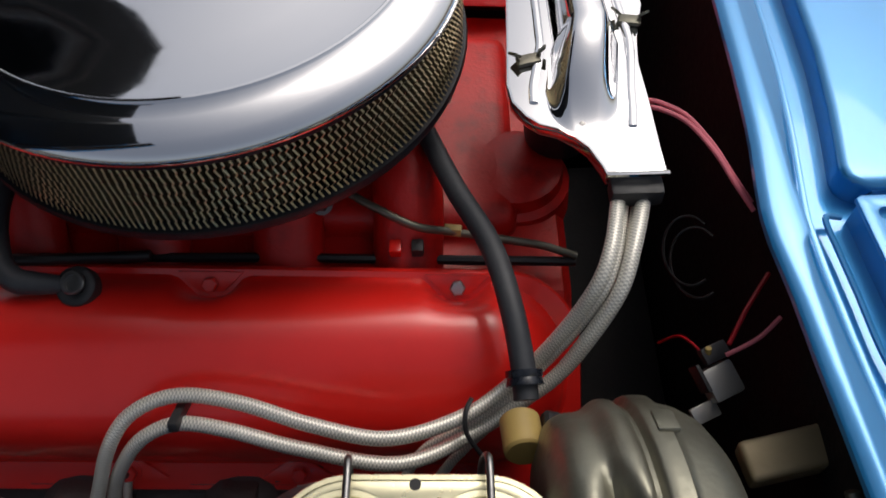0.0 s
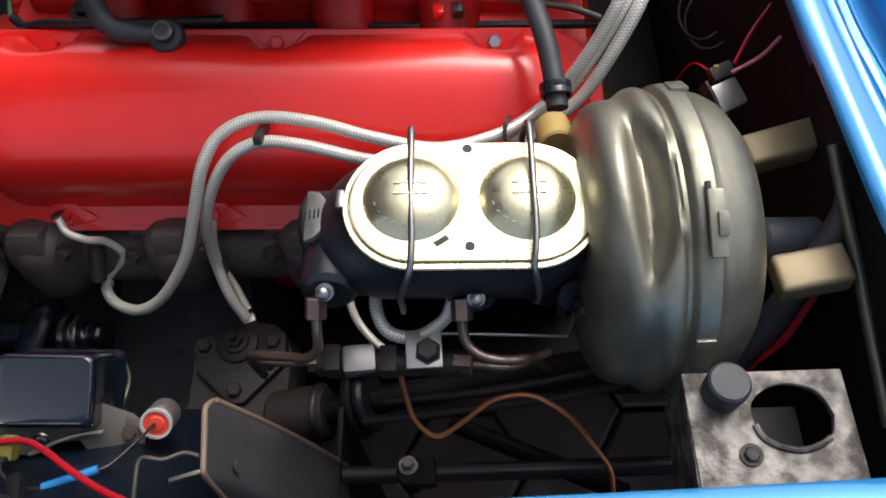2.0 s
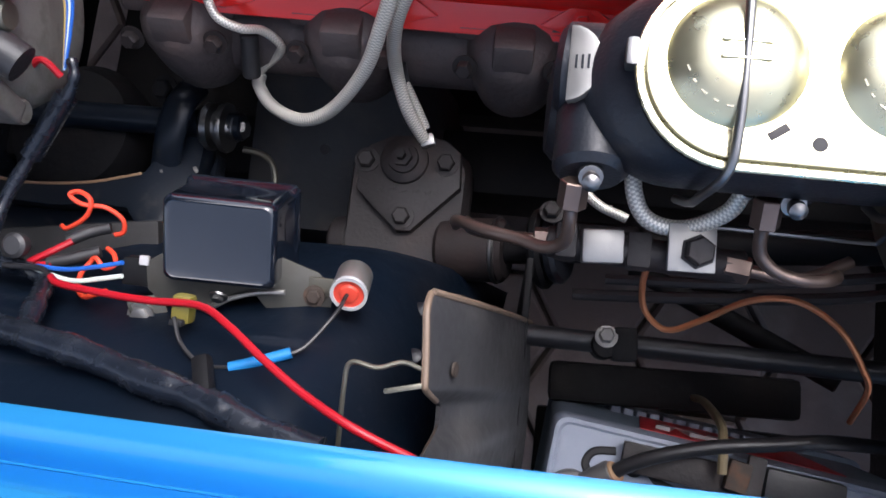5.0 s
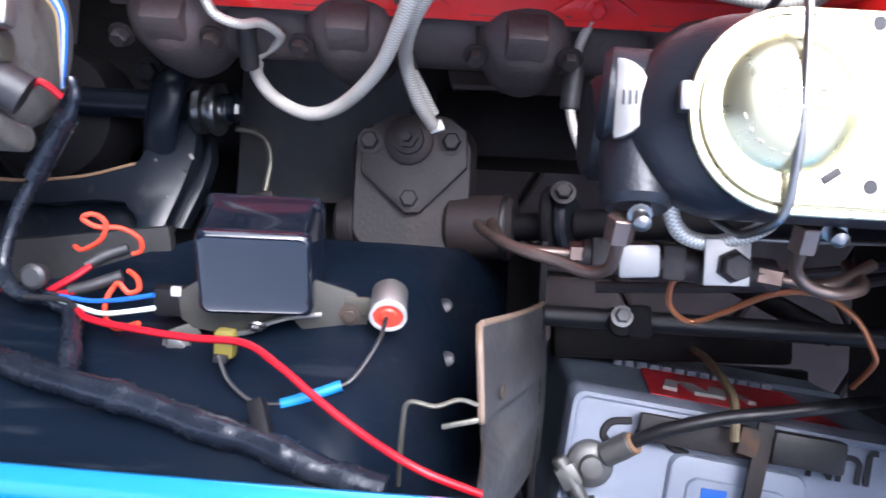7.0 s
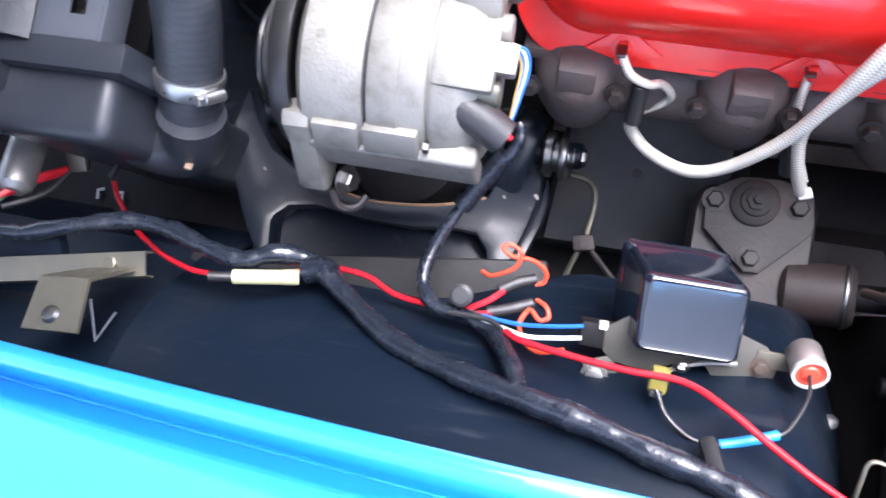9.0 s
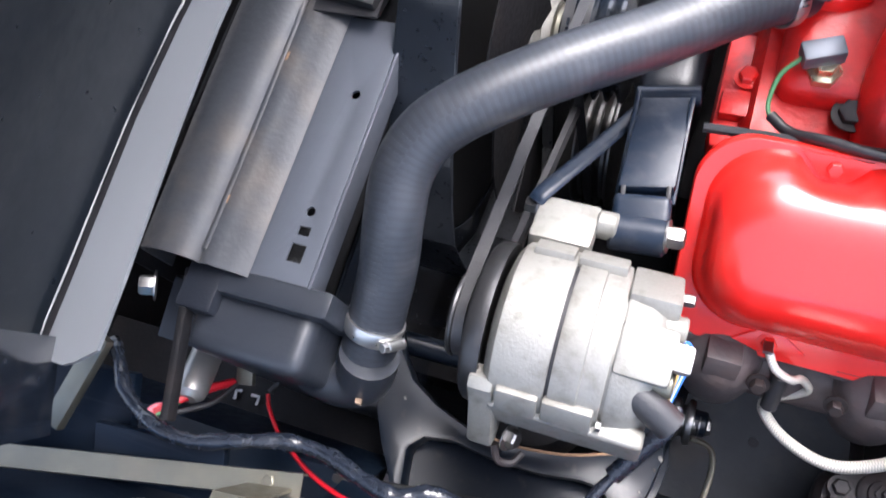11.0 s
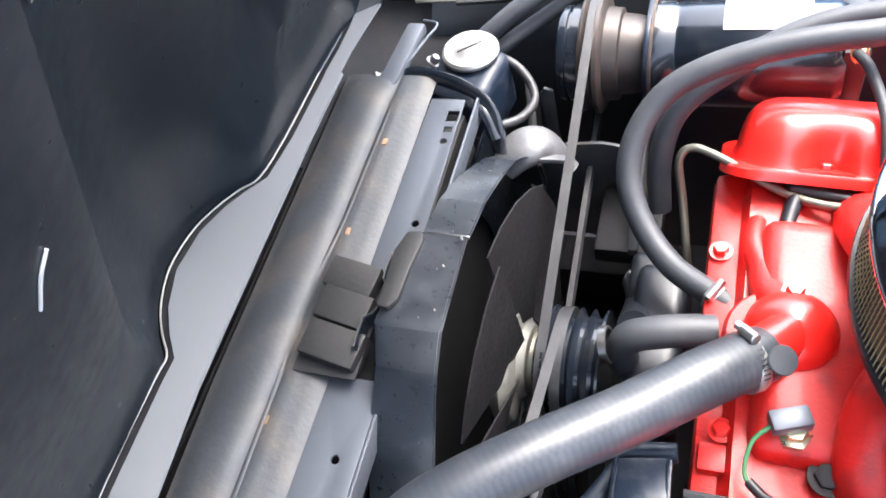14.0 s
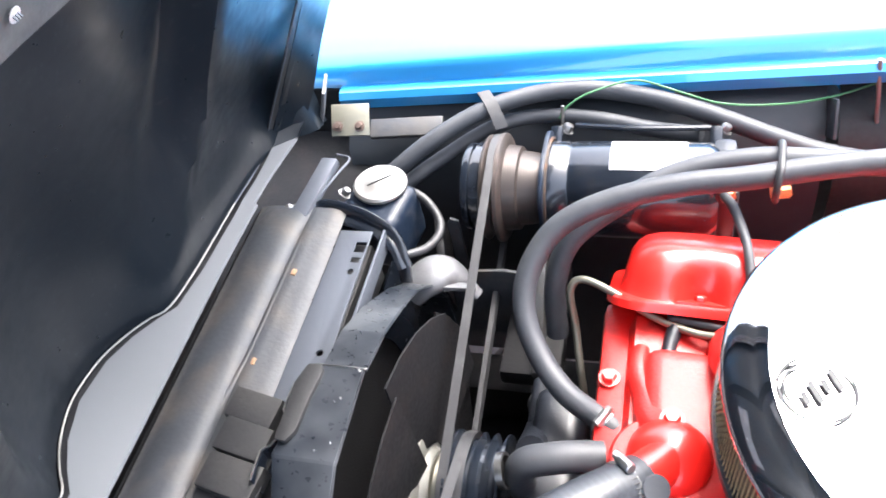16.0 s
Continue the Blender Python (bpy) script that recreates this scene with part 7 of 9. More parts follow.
def build_hoses():
    root = thing("radiator_hose", (-0.6, -0.15, 0.85), "ribbed grey-black upper radiator hose with steel clamps", "hose")
    pts = [(-0.450, 0.028, 0.808), (-0.462, 0.017, 0.815), (-0.495, -0.012, 0.830), (-0.548, -0.059, 0.845), (-0.604, -0.104, 0.860), (-0.656, -0.146, 0.867), (-0.690, -0.177, 0.862), (-0.706, -0.207, 0.848), (-0.709, -0.238, 0.830), (-0.714, -0.270, 0.796), (-0.722, -0.302, 0.766), (-0.730, -0.330, 0.740), (-0.738, -0.342, 0.725)]
    part("hose", tube(pts, 0.0245, 26, 8), HOSE, root)
    c = clamp((-0.458, 0.020, 0.811), Vector((-1, -0.75, 0.35)), 0.0247, root, screw=(0.0, 0.45, 0.9))
    wing = part("clamp_wing", lathe((-0.436, 0.014, 0.830), (0.35, -0.35, 0.87), [(0, 0), (0, 0.0115), (0.0015, 0.0125), (0.003, 0.0115), (0.003, 0)], 24), SMOOTHHOSE, c, "flat grey wing of the clamp")
    c = clamp((-0.7235, -0.308, 0.761), Vector((-0.3, -0.85, -0.75)), 0.0247, root, w=0.014, screw=(0.75, -0.5, 0.1))
    marks = bmesh.new()
    # worn stencil on the hose, as plain dashes
    for k in range(4):
        rbox((-0.7060 + 0.0005 * k, -0.226 - 0.0075 * k, 0.8625 - 0.0055 * k), (0.009 - 0.002 * (k % 2), 0.0030, 0.0008), 0, (36, 5, 0), 1, marks)
    part("stencil", marks, BATTGREY, root, "worn white stencil marks")
    h = thing("heater_hose", (-0.5, 0.25, 0.8), "thick black heater hose curving to the firewall", "hose", group="heater hoses")
    part("hose", tube([(-0.478, 0.115, 0.728), (-0.490, 0.124, 0.730), (-0.535, 0.154, 0.731), (-0.570, 0.195, 0.745), (-0.588, 0.234, 0.770), (-0.583, 0.272, 0.800), (-0.553, 0.307, 0.830), (-0.498, 0.329, 0.850), (-0.428, 0.345, 0.860), (-0.359, 0.356, 0.862), (-0.287, 0.373, 0.862), (-0.223, 0.387, 0.860), (-0.10, 0.41, 0.855), (0.06, 0.43, 0.84), (0.225, 0.44, 0.80)], 0.0132, 18), SMOOTHHOSE, h)
    c = clamp((-0.486, 0.121, 0.728), Vector((-1, 0.7, 0.05)), 0.0134, h, w=0.011, screw=(-0.1, -0.2, 1))
    h = thing("heater_hose", (-0.4, 0.38, 0.84), "second black heater hose beside the first", "hose", group="heater hoses")
    part("hose", tube([(-0.560, 0.262, 0.68), (-0.562, 0.290, 0.74), (-0.545, 0.318, 0.79), (-0.494, 0.352, 0.818), (-0.428, 0.386, 0.838), (-0.352, 0.400, 0.848), (-0.284, 0.400, 0.848), (-0.218, 0.400, 0.843), (-0.08, 0.42, 0.83), (0.225, 0.46, 0.78)], 0.0132, 18), SMOOTHHOSE, h)
    solo("hose_strap", tube([(-0.323, 0.418, 0.845), (-0.322, 0.410, 0.864), (-0.324, 0.385, 0.876), (-0.327, 0.355, 0.877), (-0.330, 0.341, 0.862), (-0.330, 0.340, 0.845)], 0.004, 8), RUBBER, "black rubber strap round both heater hoses", "strap")
    a = thing("ac_hose", (-0.5, 0.57, 0.8), "black refrigerant hoses along the far fender skirt", "hose", group="refrigerant hoses")
    part("hose", tube([(-0.90, 0.42, 0.70), (-0.818, 0.464, 0.75), (-0.761, 0.500, 0.780), (-0.694, 0.543, 0.798), (-0.628, 0.576, 0.800), (-0.551, 0.588, 0.800), (-0.475, 0.584, 0.790), (-0.395, 0.561, 0.780), (-0.305, 0.531, 0.762), (-0.245, 0.514, 0.752), (-0.15, 0.49, 0.75), (0.0, 0.45, 0.74), (0.225, 0.42, 0.70)], 0.0125, 16), SMOOTHHOSE, a)
    a = thing("ac_hose", (-0.6, 0.54, 0.77), "thinner black refrigerant hose to the compressor", "hose", group="refrigerant hoses")
    part("hose", tube([(-0.88, 0.42, 0.68), (-0.798, 0.467, 0.730), (-0.744, 0.506, 0.750), (-0.682, 0.544, 0.768), (-0.621, 0.564, 0.772), (-0.541, 0.560, 0.772), (-0.458, 0.545, 0.765), (-0.40, 0.525, 0.775)], 0.0105, 16), SMOOTHHOSE, a)
    st = thing("hose_bracket", (-0.68, 0.54, 0.8), "flat dark strap holding the refrigerant hoses", "bracket")
    part("strap", sheet(lambda t, s: Vector((-0.700, 0.563, 0.816)).lerp(Vector((-0.668, 0.515, 0.790)), t) + Vector((0.016, 0.006, 0)) * s + Vector((0, 0, 0.010)) * math.sin(math.pi * t), (0, 0.2, 0.5, 0.8, 1), (0, 1), 0.003), RUBBER, st)
    fl = thing("coolant_pipe", (-0.48, 0.24, 0.76), "bent thin steel pipe beside the far valve cover", "pipe")
    part("pipe", tube([(-0.520, 0.185, 0.66), (-0.525, 0.203, 0.692), (-0.533, 0.240, 0.732), (-0.539, 0.260, 0.772), (-0.526, 0.268, 0.785), (-0.494, 0.258, 0.780), (-0.445, 0.236, 0.766), (-0.404, 0.220, 0.765), (-0.370, 0.214, 0.770), (-0.33, 0.205, 0.78)], 0.0045, 12), OLIVE, fl)
    cb = thing("coil_bracket", (-0.42, 0.23, 0.76), "black coil bracket bolted to the manifold", "bracket")
    part("body", rbox((-0.395, 0.240, 0.762), (0.075, 0.028, 0.018), 0.006, (0, 4, -8), 3), IRON, cb)
    part("leg", tube([(-0.424, 0.228, 0.762), (-0.430, 0.200, 0.756), (-0.431, 0.176, 0.752)], 0.008, 10), IRON, cb)
    part("leg_bolt", hexbolt((-0.431, 0.169, 0.752), (0, 0, 1), 0.0085, 0.009), STEEL, cb)
    sn = thing("temperature_sender", (-0.422, -0.023, 0.79), "brass temperature sender with a grey plug", "sender")
    part("hex", lathe((-0.420, -0.026, 0.772), (0, 0, 1), [(0, 0), (0, 0.014), (0.009, 0.014), (0.011, 0.010), (0.018, 0.009), (0.018, 0)], 6), GOLD, sn)
    part("plug", rbox((-0.425, -0.022, 0.797), (0.032, 0.018, 0.016), 0.003, (0, 0, 20)), GREYBAND, sn)
    part("wire", tube([(-0.438, -0.028, 0.797), (-0.452, -0.042, 0.788), (-0.455, -0.066, 0.776), (-0.44, -0.082, 0.775)], 0.002, 8), GREENWIRE, sn)
    part("sleeve", tube([(-0.452, -0.070, 0.774), (-0.435, -0.084, 0.776), (-0.41, -0.092, 0.786), (-0.37, -0.10, 0.790), (-0.32, -0.098, 0.785), (-0.25, -0.09, 0.775)], 0.0045, 10), BLACKWIRE, sn)
    pl = thing("manifold_plug", (-0.40, -0.05, 0.765), "blackened bolt in a recess of the manifold", "bolt")
    part("head", hexbolt((-0.392, -0.052, 0.762), (0, 0, 1), 0.011, 0.008), CAST, pl)
    sh = thing("small_hose", (-0.36, 0.32, 0.8), "thin black hose with brass fittings at the heater pipes", "hose")
    part("hose", tube([(-0.378, 0.372, 0.82), (-0.368, 0.345, 0.825), (-0.356, 0.30, 0.82), (-0.352, 0.27, 0.81), (-0.35, 0.24, 0.79)], 0.0055, 10), SMOOTHHOSE, sh)
    part("fitting", rod((-0.372, 0.385, 0.80), (-0.372, 0.402, 0.80), 0.009, 6), COPPER, sh, "copper-coloured fitting")
    part("fitting", rod((-0.33, 0.372, 0.825), (-0.31, 0.375, 0.825), 0.008, 6), COPPER, sh, "copper-coloured fitting")
    solo("antenna_wire", tube([(-0.586, 0.548, 0.782), (-0.572, 0.555, 0.80), (-0.541, 0.567, 0.812), (-0.487, 0.590, 0.812), (-0.431, 0.584, 0.797), (-0.375, 0.567, 0.790), (-0.305, 0.575, 0.782), (-0.244, 0.591, 0.780), (-0.182, 0.630, 0.772)], 0.0015, 6), GREENWIRE, "thin green wire over the refrigerant hose", "wire")


build_alternator()
build_alternator_bracket()
build_pump()
build_compressor()
build_hoses()


# ---- driver's side: suspension, steering, regulator, battery, wiring ----
def build_control_arm():
    root = thing("control_arm", (-0.63, -0.36, 0.5), "black stamped upper control arm with rubber bushings", "control arm")
    # pressed steel wishbone in a sloping plane, with an open pocket
    plane = lambda x, y: 0.53 - 0.34 * (y + 0.29) - 0.17 * (x + 0.48)
    outer = [(-0.815, -0.268), (-0.778, -0.268), (-0.757, -0.304), (-0.733, -0.331), (-0.701, -0.349), (-0.663, -0.362), (-0.618, -0.366), (-0.565, -0.359), (-0.522, -0.344), (-0.511, -0.312), (-0.496, -0.277), (-0.478, -0.268), (-0.478, -0.286), (-0.473, -0.333), (-0.478, -0.363), (-0.486, -0.399), (-0.496, -0.434), (-0.536, -0.454), (-0.620, -0.475), (-0.700, -0.470), (-0.708, -0.450), (-0.721, -0.427), (-0.737, -0.405), (-0.760, -0.368), (-0.790, -0.312)]
    hollow = [(-0.703, -0.432), (-0.711, -0.399), (-0.700, -0.385), (-0.674, -0.380), (-0.634, -0.385), (-0.585, -0.385), (-0.544, -0.379), (-0.524, -0.380), (-0.511, -0.394), (-0.506, -0.415), (-0.511, -0.440), (-0.550, -0.455), (-0.660, -0.462), (-0.693, -0.455)]

    def sloped(bm, dz=0.0):
        for v in bm.verts:
            v.co.z += plane(v.co.x, v.co.y) + dz
        return bm
    part("arm", sloped(slab(outer, (0, 0, 0), (1, 0, 0), (0, 1, 0), 0.030, (hollow,), 0.006)), ARMBLACK, root)
    part("pocket", sloped(slab([(-0.72, -0.375), (-0.50, -0.375), (-0.50, -0.46), (-0.72, -0.46)][::-1], (0, 0, 0), (1, 0, 0), (0, 1, 0), 0.003), -0.026), ARMBLACK, root)
    part("rust_edge", tube([(x, y, plane(x, y) - 0.002) for x, y in ((-0.663, -0.362), (-0.618, -0.366), (-0.565, -0.359), (-0.522, -0.344))], 0.0018, 6), RUST, root, "rusty worn inner edge")
    for x, y, w in ((-0.476, -0.334, 0.006), (-0.479, -0.347, 0.004), (-0.488, -0.372, 0.003), (-0.505, -0.340, 0.004), (-0.492, -0.300, 0.003), (-0.733, -0.353, 0.004)):
        part("paint_chip", rbox((x, y, plane(x, y)), (w * 0.6, w, 0.0014), 0.0004, (20, 0, 30)), CORRODED, root, "chipped bare metal spot")
    part("down_flange", sloped(slab([(-0.472, -0.310), (-0.467, -0.335), (-0.470, -0.360), (-0.480, -0.398), (-0.488, -0.398), (-0.478, -0.36), (-0.474, -0.335)], (0, 0, 0), (1, 0, 0), (0, 1, 0), 0.02, (), 0.001), -0.022), ARMBLACK, root)
    solo("frame_ledge", rbox((-0.60, -0.450, 0.638), (0.32, 0.060, 0.012), 0.004, (8, 0, 8)), LEDGE, "dusty dark chassis ledge beside the control arm", "chassis", kind="structure")
    part("pivot_shaft", rod((-0.80, -0.288, 0.54), (-0.44, -0.288, 0.535), 0.013, 16), ARMBLACK, root)
    part("arm_eye", tube([(-0.508, -0.335, 0.540), (-0.500, -0.305, 0.556), (-0.493, -0.278, 0.560), (-0.489, -0.258, 0.548)], 0.015, 14, 6, flat=0.5), ARMBLACK, root, "arm end wrapped round its bushing")
    b = part("bushing", lathe((-0.478, -0.290, 0.536), (1, 0, 0), [(0, 0), (0, 0.018), (0.004, 0.022), (0.010, 0.022), (0.012, 0.016), (0.016, 0.016), (0.018, 0.0225), (0.021, 0.0235), (0.024, 0.0225), (0.025, 0.012), (0.032, 0.010), (0.033, 0)], 32), STEEL, root, "worn steel bushing")
    part("bushing_nut", hexbolt((-0.448, -0.290, 0.536), (1, 0, 0), 0.009, 0.012), STEEL, b)
    part("shaft_bolt", hexbolt((-0.515, -0.262, 0.552), (0, -0.3, 1), 0.009, 0.010), FRAMEBLACK, root)
    part("shaft_bolt", hexbolt((-0.70, -0.262, 0.552), (0, -0.3, 1), 0.009, 0.010), FRAMEBLACK, root)
    part("spring_seat", lathe((-0.62, -0.30, 0.49), (0, 0, 1), [(0, 0), (0, 0.07), (0.02, 0.072), (0.04, 0.06), (0.045, 0.03), (0.045, 0)], 32), FRAMEBLACK, root)
    pipe = thing("brake_hose_pipe", (-0.43, -0.34, 0.48), "thin steel brake pipe with a brass junction", "pipe")
    part("pipe", tube([(-0.452, -0.301, 0.505), (-0.436, -0.302, 0.497), (-0.427, -0.309, 0.488), (-0.424, -0.327, 0.482), (-0.427, -0.356, 0.483)], 0.0032, 8), OLIVE, pipe)
    part("junction", rbox((-0.428, -0.365, 0.480), (0.022, 0.016, 0.014), 0.003, (0, 0, 12)), CAST, pipe)
    part("tail", tube([(-0.432, -0.373, 0.479), (-0.438, -0.390, 0.476), (-0.445, -0.415, 0.472)], 0.0028, 8), OLIVE, pipe)
    part("tail", tube([(-0.420, -0.371, 0.479), (-0.405, -0.385, 0.475), (-0.385, -0.405, 0.47)], 0.0028, 8), CAST, pipe)


def build_steering():
    root = thing("steering_box", (-0.28, -0.35, 0.53), "rusty cast-iron steering gear box with a bolted cover", "steering box")
    body = [(-0.075, 0.095, 0.10, 0.02), (-0.05, 0.105, 0.11, 0.025), (-0.02, 0.110, 0.118, 0.022), (-0.008, 0.108, 0.115, 0.022), (0.0, 0.10, 0.105, 0.02)]
    part("case", loft(rings_on((-0.279, -0.352, 0.538), (1, 0, 0), (0, 1, 0), body)), CAST, root)
    cover = [(-0.324, -0.316), (-0.315, -0.299), (-0.296, -0.289), (-0.268, -0.287), (-0.247, -0.290), (-0.233, -0.301), (-0.231, -0.332), (-0.270, -0.373), (-0.283, -0.374), (-0.322, -0.340)]
    part("cover", slab(cover, (0, 0, 0.548), (1, 0, 0), (0, 1, 0), 0.012, (), 0.002), CAST, root)
    part("adjuster_boss", lathe((-0.282, -0.311, 0.546), (0, 0, 1), [(0, 0), (0, 0.0215), (0.006, 0.021), (0.0075, 0.0185), (0.0085, 0.0135), (0.012, 0.013), (0.013, 0.0095), (0.014, 0)], 32), CAST, root)
    part("adjuster_nut", lathe((-0.282, -0.311, 0.558), (0, 0, 1), [(0, 0), (0, 0.009), (0.006, 0.009), (0.0065, 0.0045), (0.013, 0.0042), (0.013, 0)], 6), CAST, root)
    for p in ((-0.316, -0.313, 0.5475), (-0.245, -0.311, 0.5475), (-0.279, -0.361, 0.5475)):
        part("cover_bolt", hexbolt(p, (0, 0, 1), 0.0078, 0.008), CAST, root)
    for k in range(5):
        part("cast_mark", rbox((-0.302 + 0.011 * k, -0.338 + 0.001 * (k % 2), 0.5485), (0.006, 0.0028, 0.0008), 0, (0, 0, 8), 1), CAST, root)
    part("worm_end", rod((-0.245, -0.382, 0.520), (-0.186, -0.380, 0.532), 0.028, 26), CAST, root)
    part("worm_ring", rod((-0.196, -0.380, 0.530), (-0.191, -0.380, 0.531), 0.0295, 26), STEEL, root)
    part("worm_end_cap", rod((-0.345, -0.384, 0.512), (-0.325, -0.383, 0.515), 0.024, 24), CAST, root)
    shaft = thing("steering_coupling", (-0.14, -0.37, 0.57), "dark steering coupling and shaft to the firewall", "steering shaft")
    part("stub", rod((-0.19, -0.380, 0.532), (-0.155, -0.378, 0.545), 0.012, 16), FRAMEBLACK, shaft)
    part("disc", rod((-0.160, -0.378, 0.543), (-0.150, -0.377, 0.546), 0.034, 26), FRAMEBLACK, shaft)
    part("flange", rod((-0.148, -0.377, 0.547), (-0.138, -0.376, 0.551), 0.030, 26), IRON, shaft)
    part("tube", rod((-0.138, -0.376, 0.551), (0.225, -0.36, 0.66), 0.013, 16), FRAMEBLACK, shaft)
    part("pinch_bolt", hexbolt((-0.150, -0.352, 0.575), (0, 0.3, 1), 0.007, 0.008), CAST, shaft)
    tr = thing("tie_rod", (-0.05, -0.455, 0.58), "black tie rod with a clamp and grease joint", "tie rod")
    part("bar", rod((-0.17, -0.452, 0.575), (0.16, -0.452, 0.585), 0.0085, 14), BLACKWIRE, tr)
    part("joint", rod((-0.100, -0.454, 0.550), (-0.100, -0.454, 0.590), 0.011, 18), FRAMEBLACK, tr)
    part("joint_nut", hexbolt((-0.100, -0.448, 0.590), (0, 0.2, 1), 0.006, 0.007), STEEL, tr)
    part("joint_clamp", rbox((-0.086, -0.452, 0.580), (0.020, 0.026, 0.022), 0.004, (0, 0, 4)), FRAMEBLACK, tr)
    part("link", rod((-0.07, -0.37, 0.44), (0.10, -0.46, 0.50), 0.010, 12), FRAMEBLACK, tr)


def build_regulator():
    root = thing("voltage_regulator", (-0.335, -0.425, 0.74), "black voltage regulator with a domed cover on a zinc base", "regulator")
    ux, uy = Vector((1, 0.02, -0.20)).normalized(), Vector((0.0, 1, 0.34)).normalized()
    steps = [(-0.064, 0.076, 0.064, 0.006), (-0.058, 0.073, 0.061, 0.006), (-0.056, 0.070, 0.058, 0.006), (-0.008, 0.0675, 0.0525, 0.006), (-0.004, 0.0670, 0.0520, 0.006), (-0.001, 0.0645, 0.0495, 0.006), (0.0, 0.0610, 0.0460, 0.005), (-0.0006, 0.0590, 0.0440, 0.005)]
    part("cover", loft(rings_on((-0.339, -0.428, 0.766), ux, uy, steps)), REGBLACK, root)
    # folded edge, sprung a little away from the plate
    part("cover_seam", tube([(-0.356, -0.4655, 0.7375), (-0.347, -0.463, 0.7385), (-0.337, -0.4575, 0.7395), (-0.321, -0.4525, 0.7385), (-0.305, -0.4505, 0.7365)], 0.0017, 8), SILVER, root, "bright folded cover edge")
    part("cover_screw", hexbolt((-0.340, -0.4575, 0.752), (0, -1, 0.4), 0.0038, 0.004), STEEL, root)
    rim = [(-0.392, -0.440), (-0.391, -0.457), (-0.384, -0.463), (-0.372, -0.465), (-0.354, -0.466), (-0.344, -0.458), (-0.324, -0.455), (-0.318, -0.462), (-0.308, -0.4675), (-0.299, -0.464), (-0.297, -0.469), (-0.286, -0.4695), (-0.279, -0.464), (-0.276, -0.446), (-0.286, -0.436), (-0.320, -0.425), (-0.370, -0.425)]
    base = part("base", slab([(x + 0.335, y + 0.455) for x, y in rim[::-1]], (-0.335, -0.455, 0.7345), ux, uy, 0.0025, (), 0.0008), ZINCDULL, root, "dull zinc base plate with ears")
    part("ear_screw", hexbolt((-0.289, -0.450, 0.727), (0, -0.35, 0.9), 0.0048, 0.004), RUSTYSTRAP, base, "rusty screw")
    ear = part("ear", rbox((-0.390, -0.470, 0.740), (0.022, 0.016, 0.003), 0.0015, (18, 12, 24)), ZINCDULL, root, "zinc mounting ear")
    part("ear_screw", hexbolt((-0.393, -0.4745, 0.741), (0, -0.35, 0.9), 0.0062, 0.004), SILVER, ear)
    part("plug_block", rbox((-0.396, -0.447, 0.741), (0.024, 0.018, 0.014), 0.003, (14, 10, 0)), FRAMEBLACK, root, "black wiring plug")
    part("plug_tip", rbox((-0.392, -0.441, 0.750), (0.006, 0.006, 0.004), 0.0012, (14, 10, 0)), WHITE, root)
    cond = thing("condenser", (-0.264, -0.445, 0.74), "small silver condenser can with a red end cap", "condenser")
    axis = Vector((0.10, -0.60, 0.79)).normalized()
    tip_at = Vector((-0.2625, -0.4475, 0.7445))
    part("can", lathe(tip_at - axis * 0.024, axis, [(0, 0), (0, 0.009), (0.003, 0.0112), (0.0225, 0.0112), (0.0235, 0.0106), (0.0235, 0)], 28), SILVER, cond)
    part("end_cap", lathe(tip_at - axis * 0.001, axis, [(0, 0), (0, 0.0098), (0.0018, 0.0098), (0.0016, 0.006), (0.0030, 0.005), (0.0034, 0)], 28), REDPLASTIC, cond, "red insulating end cap")
    part("cap_ring", lathe(tip_at - axis * 0.001, axis, [(0, 0.0092), (0.0030, 0.0094), (0.0030, 0.0113), (0, 0.0113), (0, 0.0092)], 28), WHITE, cond, "pale rolled rim")
    part("strap", rbox((-0.278, -0.444, 0.727), (0.030, 0.012, 0.003), 0.001, (24, 6, 0)), OLIVE, cond)
    part("lead", tube([(-0.263, -0.449, 0.747), (-0.265, -0.462, 0.760), (-0.276, -0.482, 0.772), (-0.286, -0.488, 0.776)], 0.0013, 8), BLACKWIRE, cond)
    part("sleeve", tube([(-0.282, -0.486, 0.776), (-0.297, -0.492, 0.779), (-0.314, -0.498, 0.781)], 0.0032, 10), SKYWIRE, cond, "sky-blue crimp sleeve")
    part("lead", tube([(-0.312, -0.498, 0.781), (-0.330, -0.498, 0.781), (-0.346, -0.488, 0.778), (-0.354, -0.474, 0.775)], 0.0013, 8), BLACKWIRE, cond)
    yc = thing("yellow_connector", (-0.354, -0.468, 0.77), "small yellow plastic spade connector", "connector")
    part("housing", rbox((-0.353, -0.468, 0.767), (0.012, 0.017, 0.010), 0.003, (18, 0, -4)), YELLOW, yc)
    part("socket", rbox((-0.354, -0.4765, 0.7705), (0.008, 0.004, 0.006), 0.001, (18, 0, -4)), INK_AND_SHADE, yc)


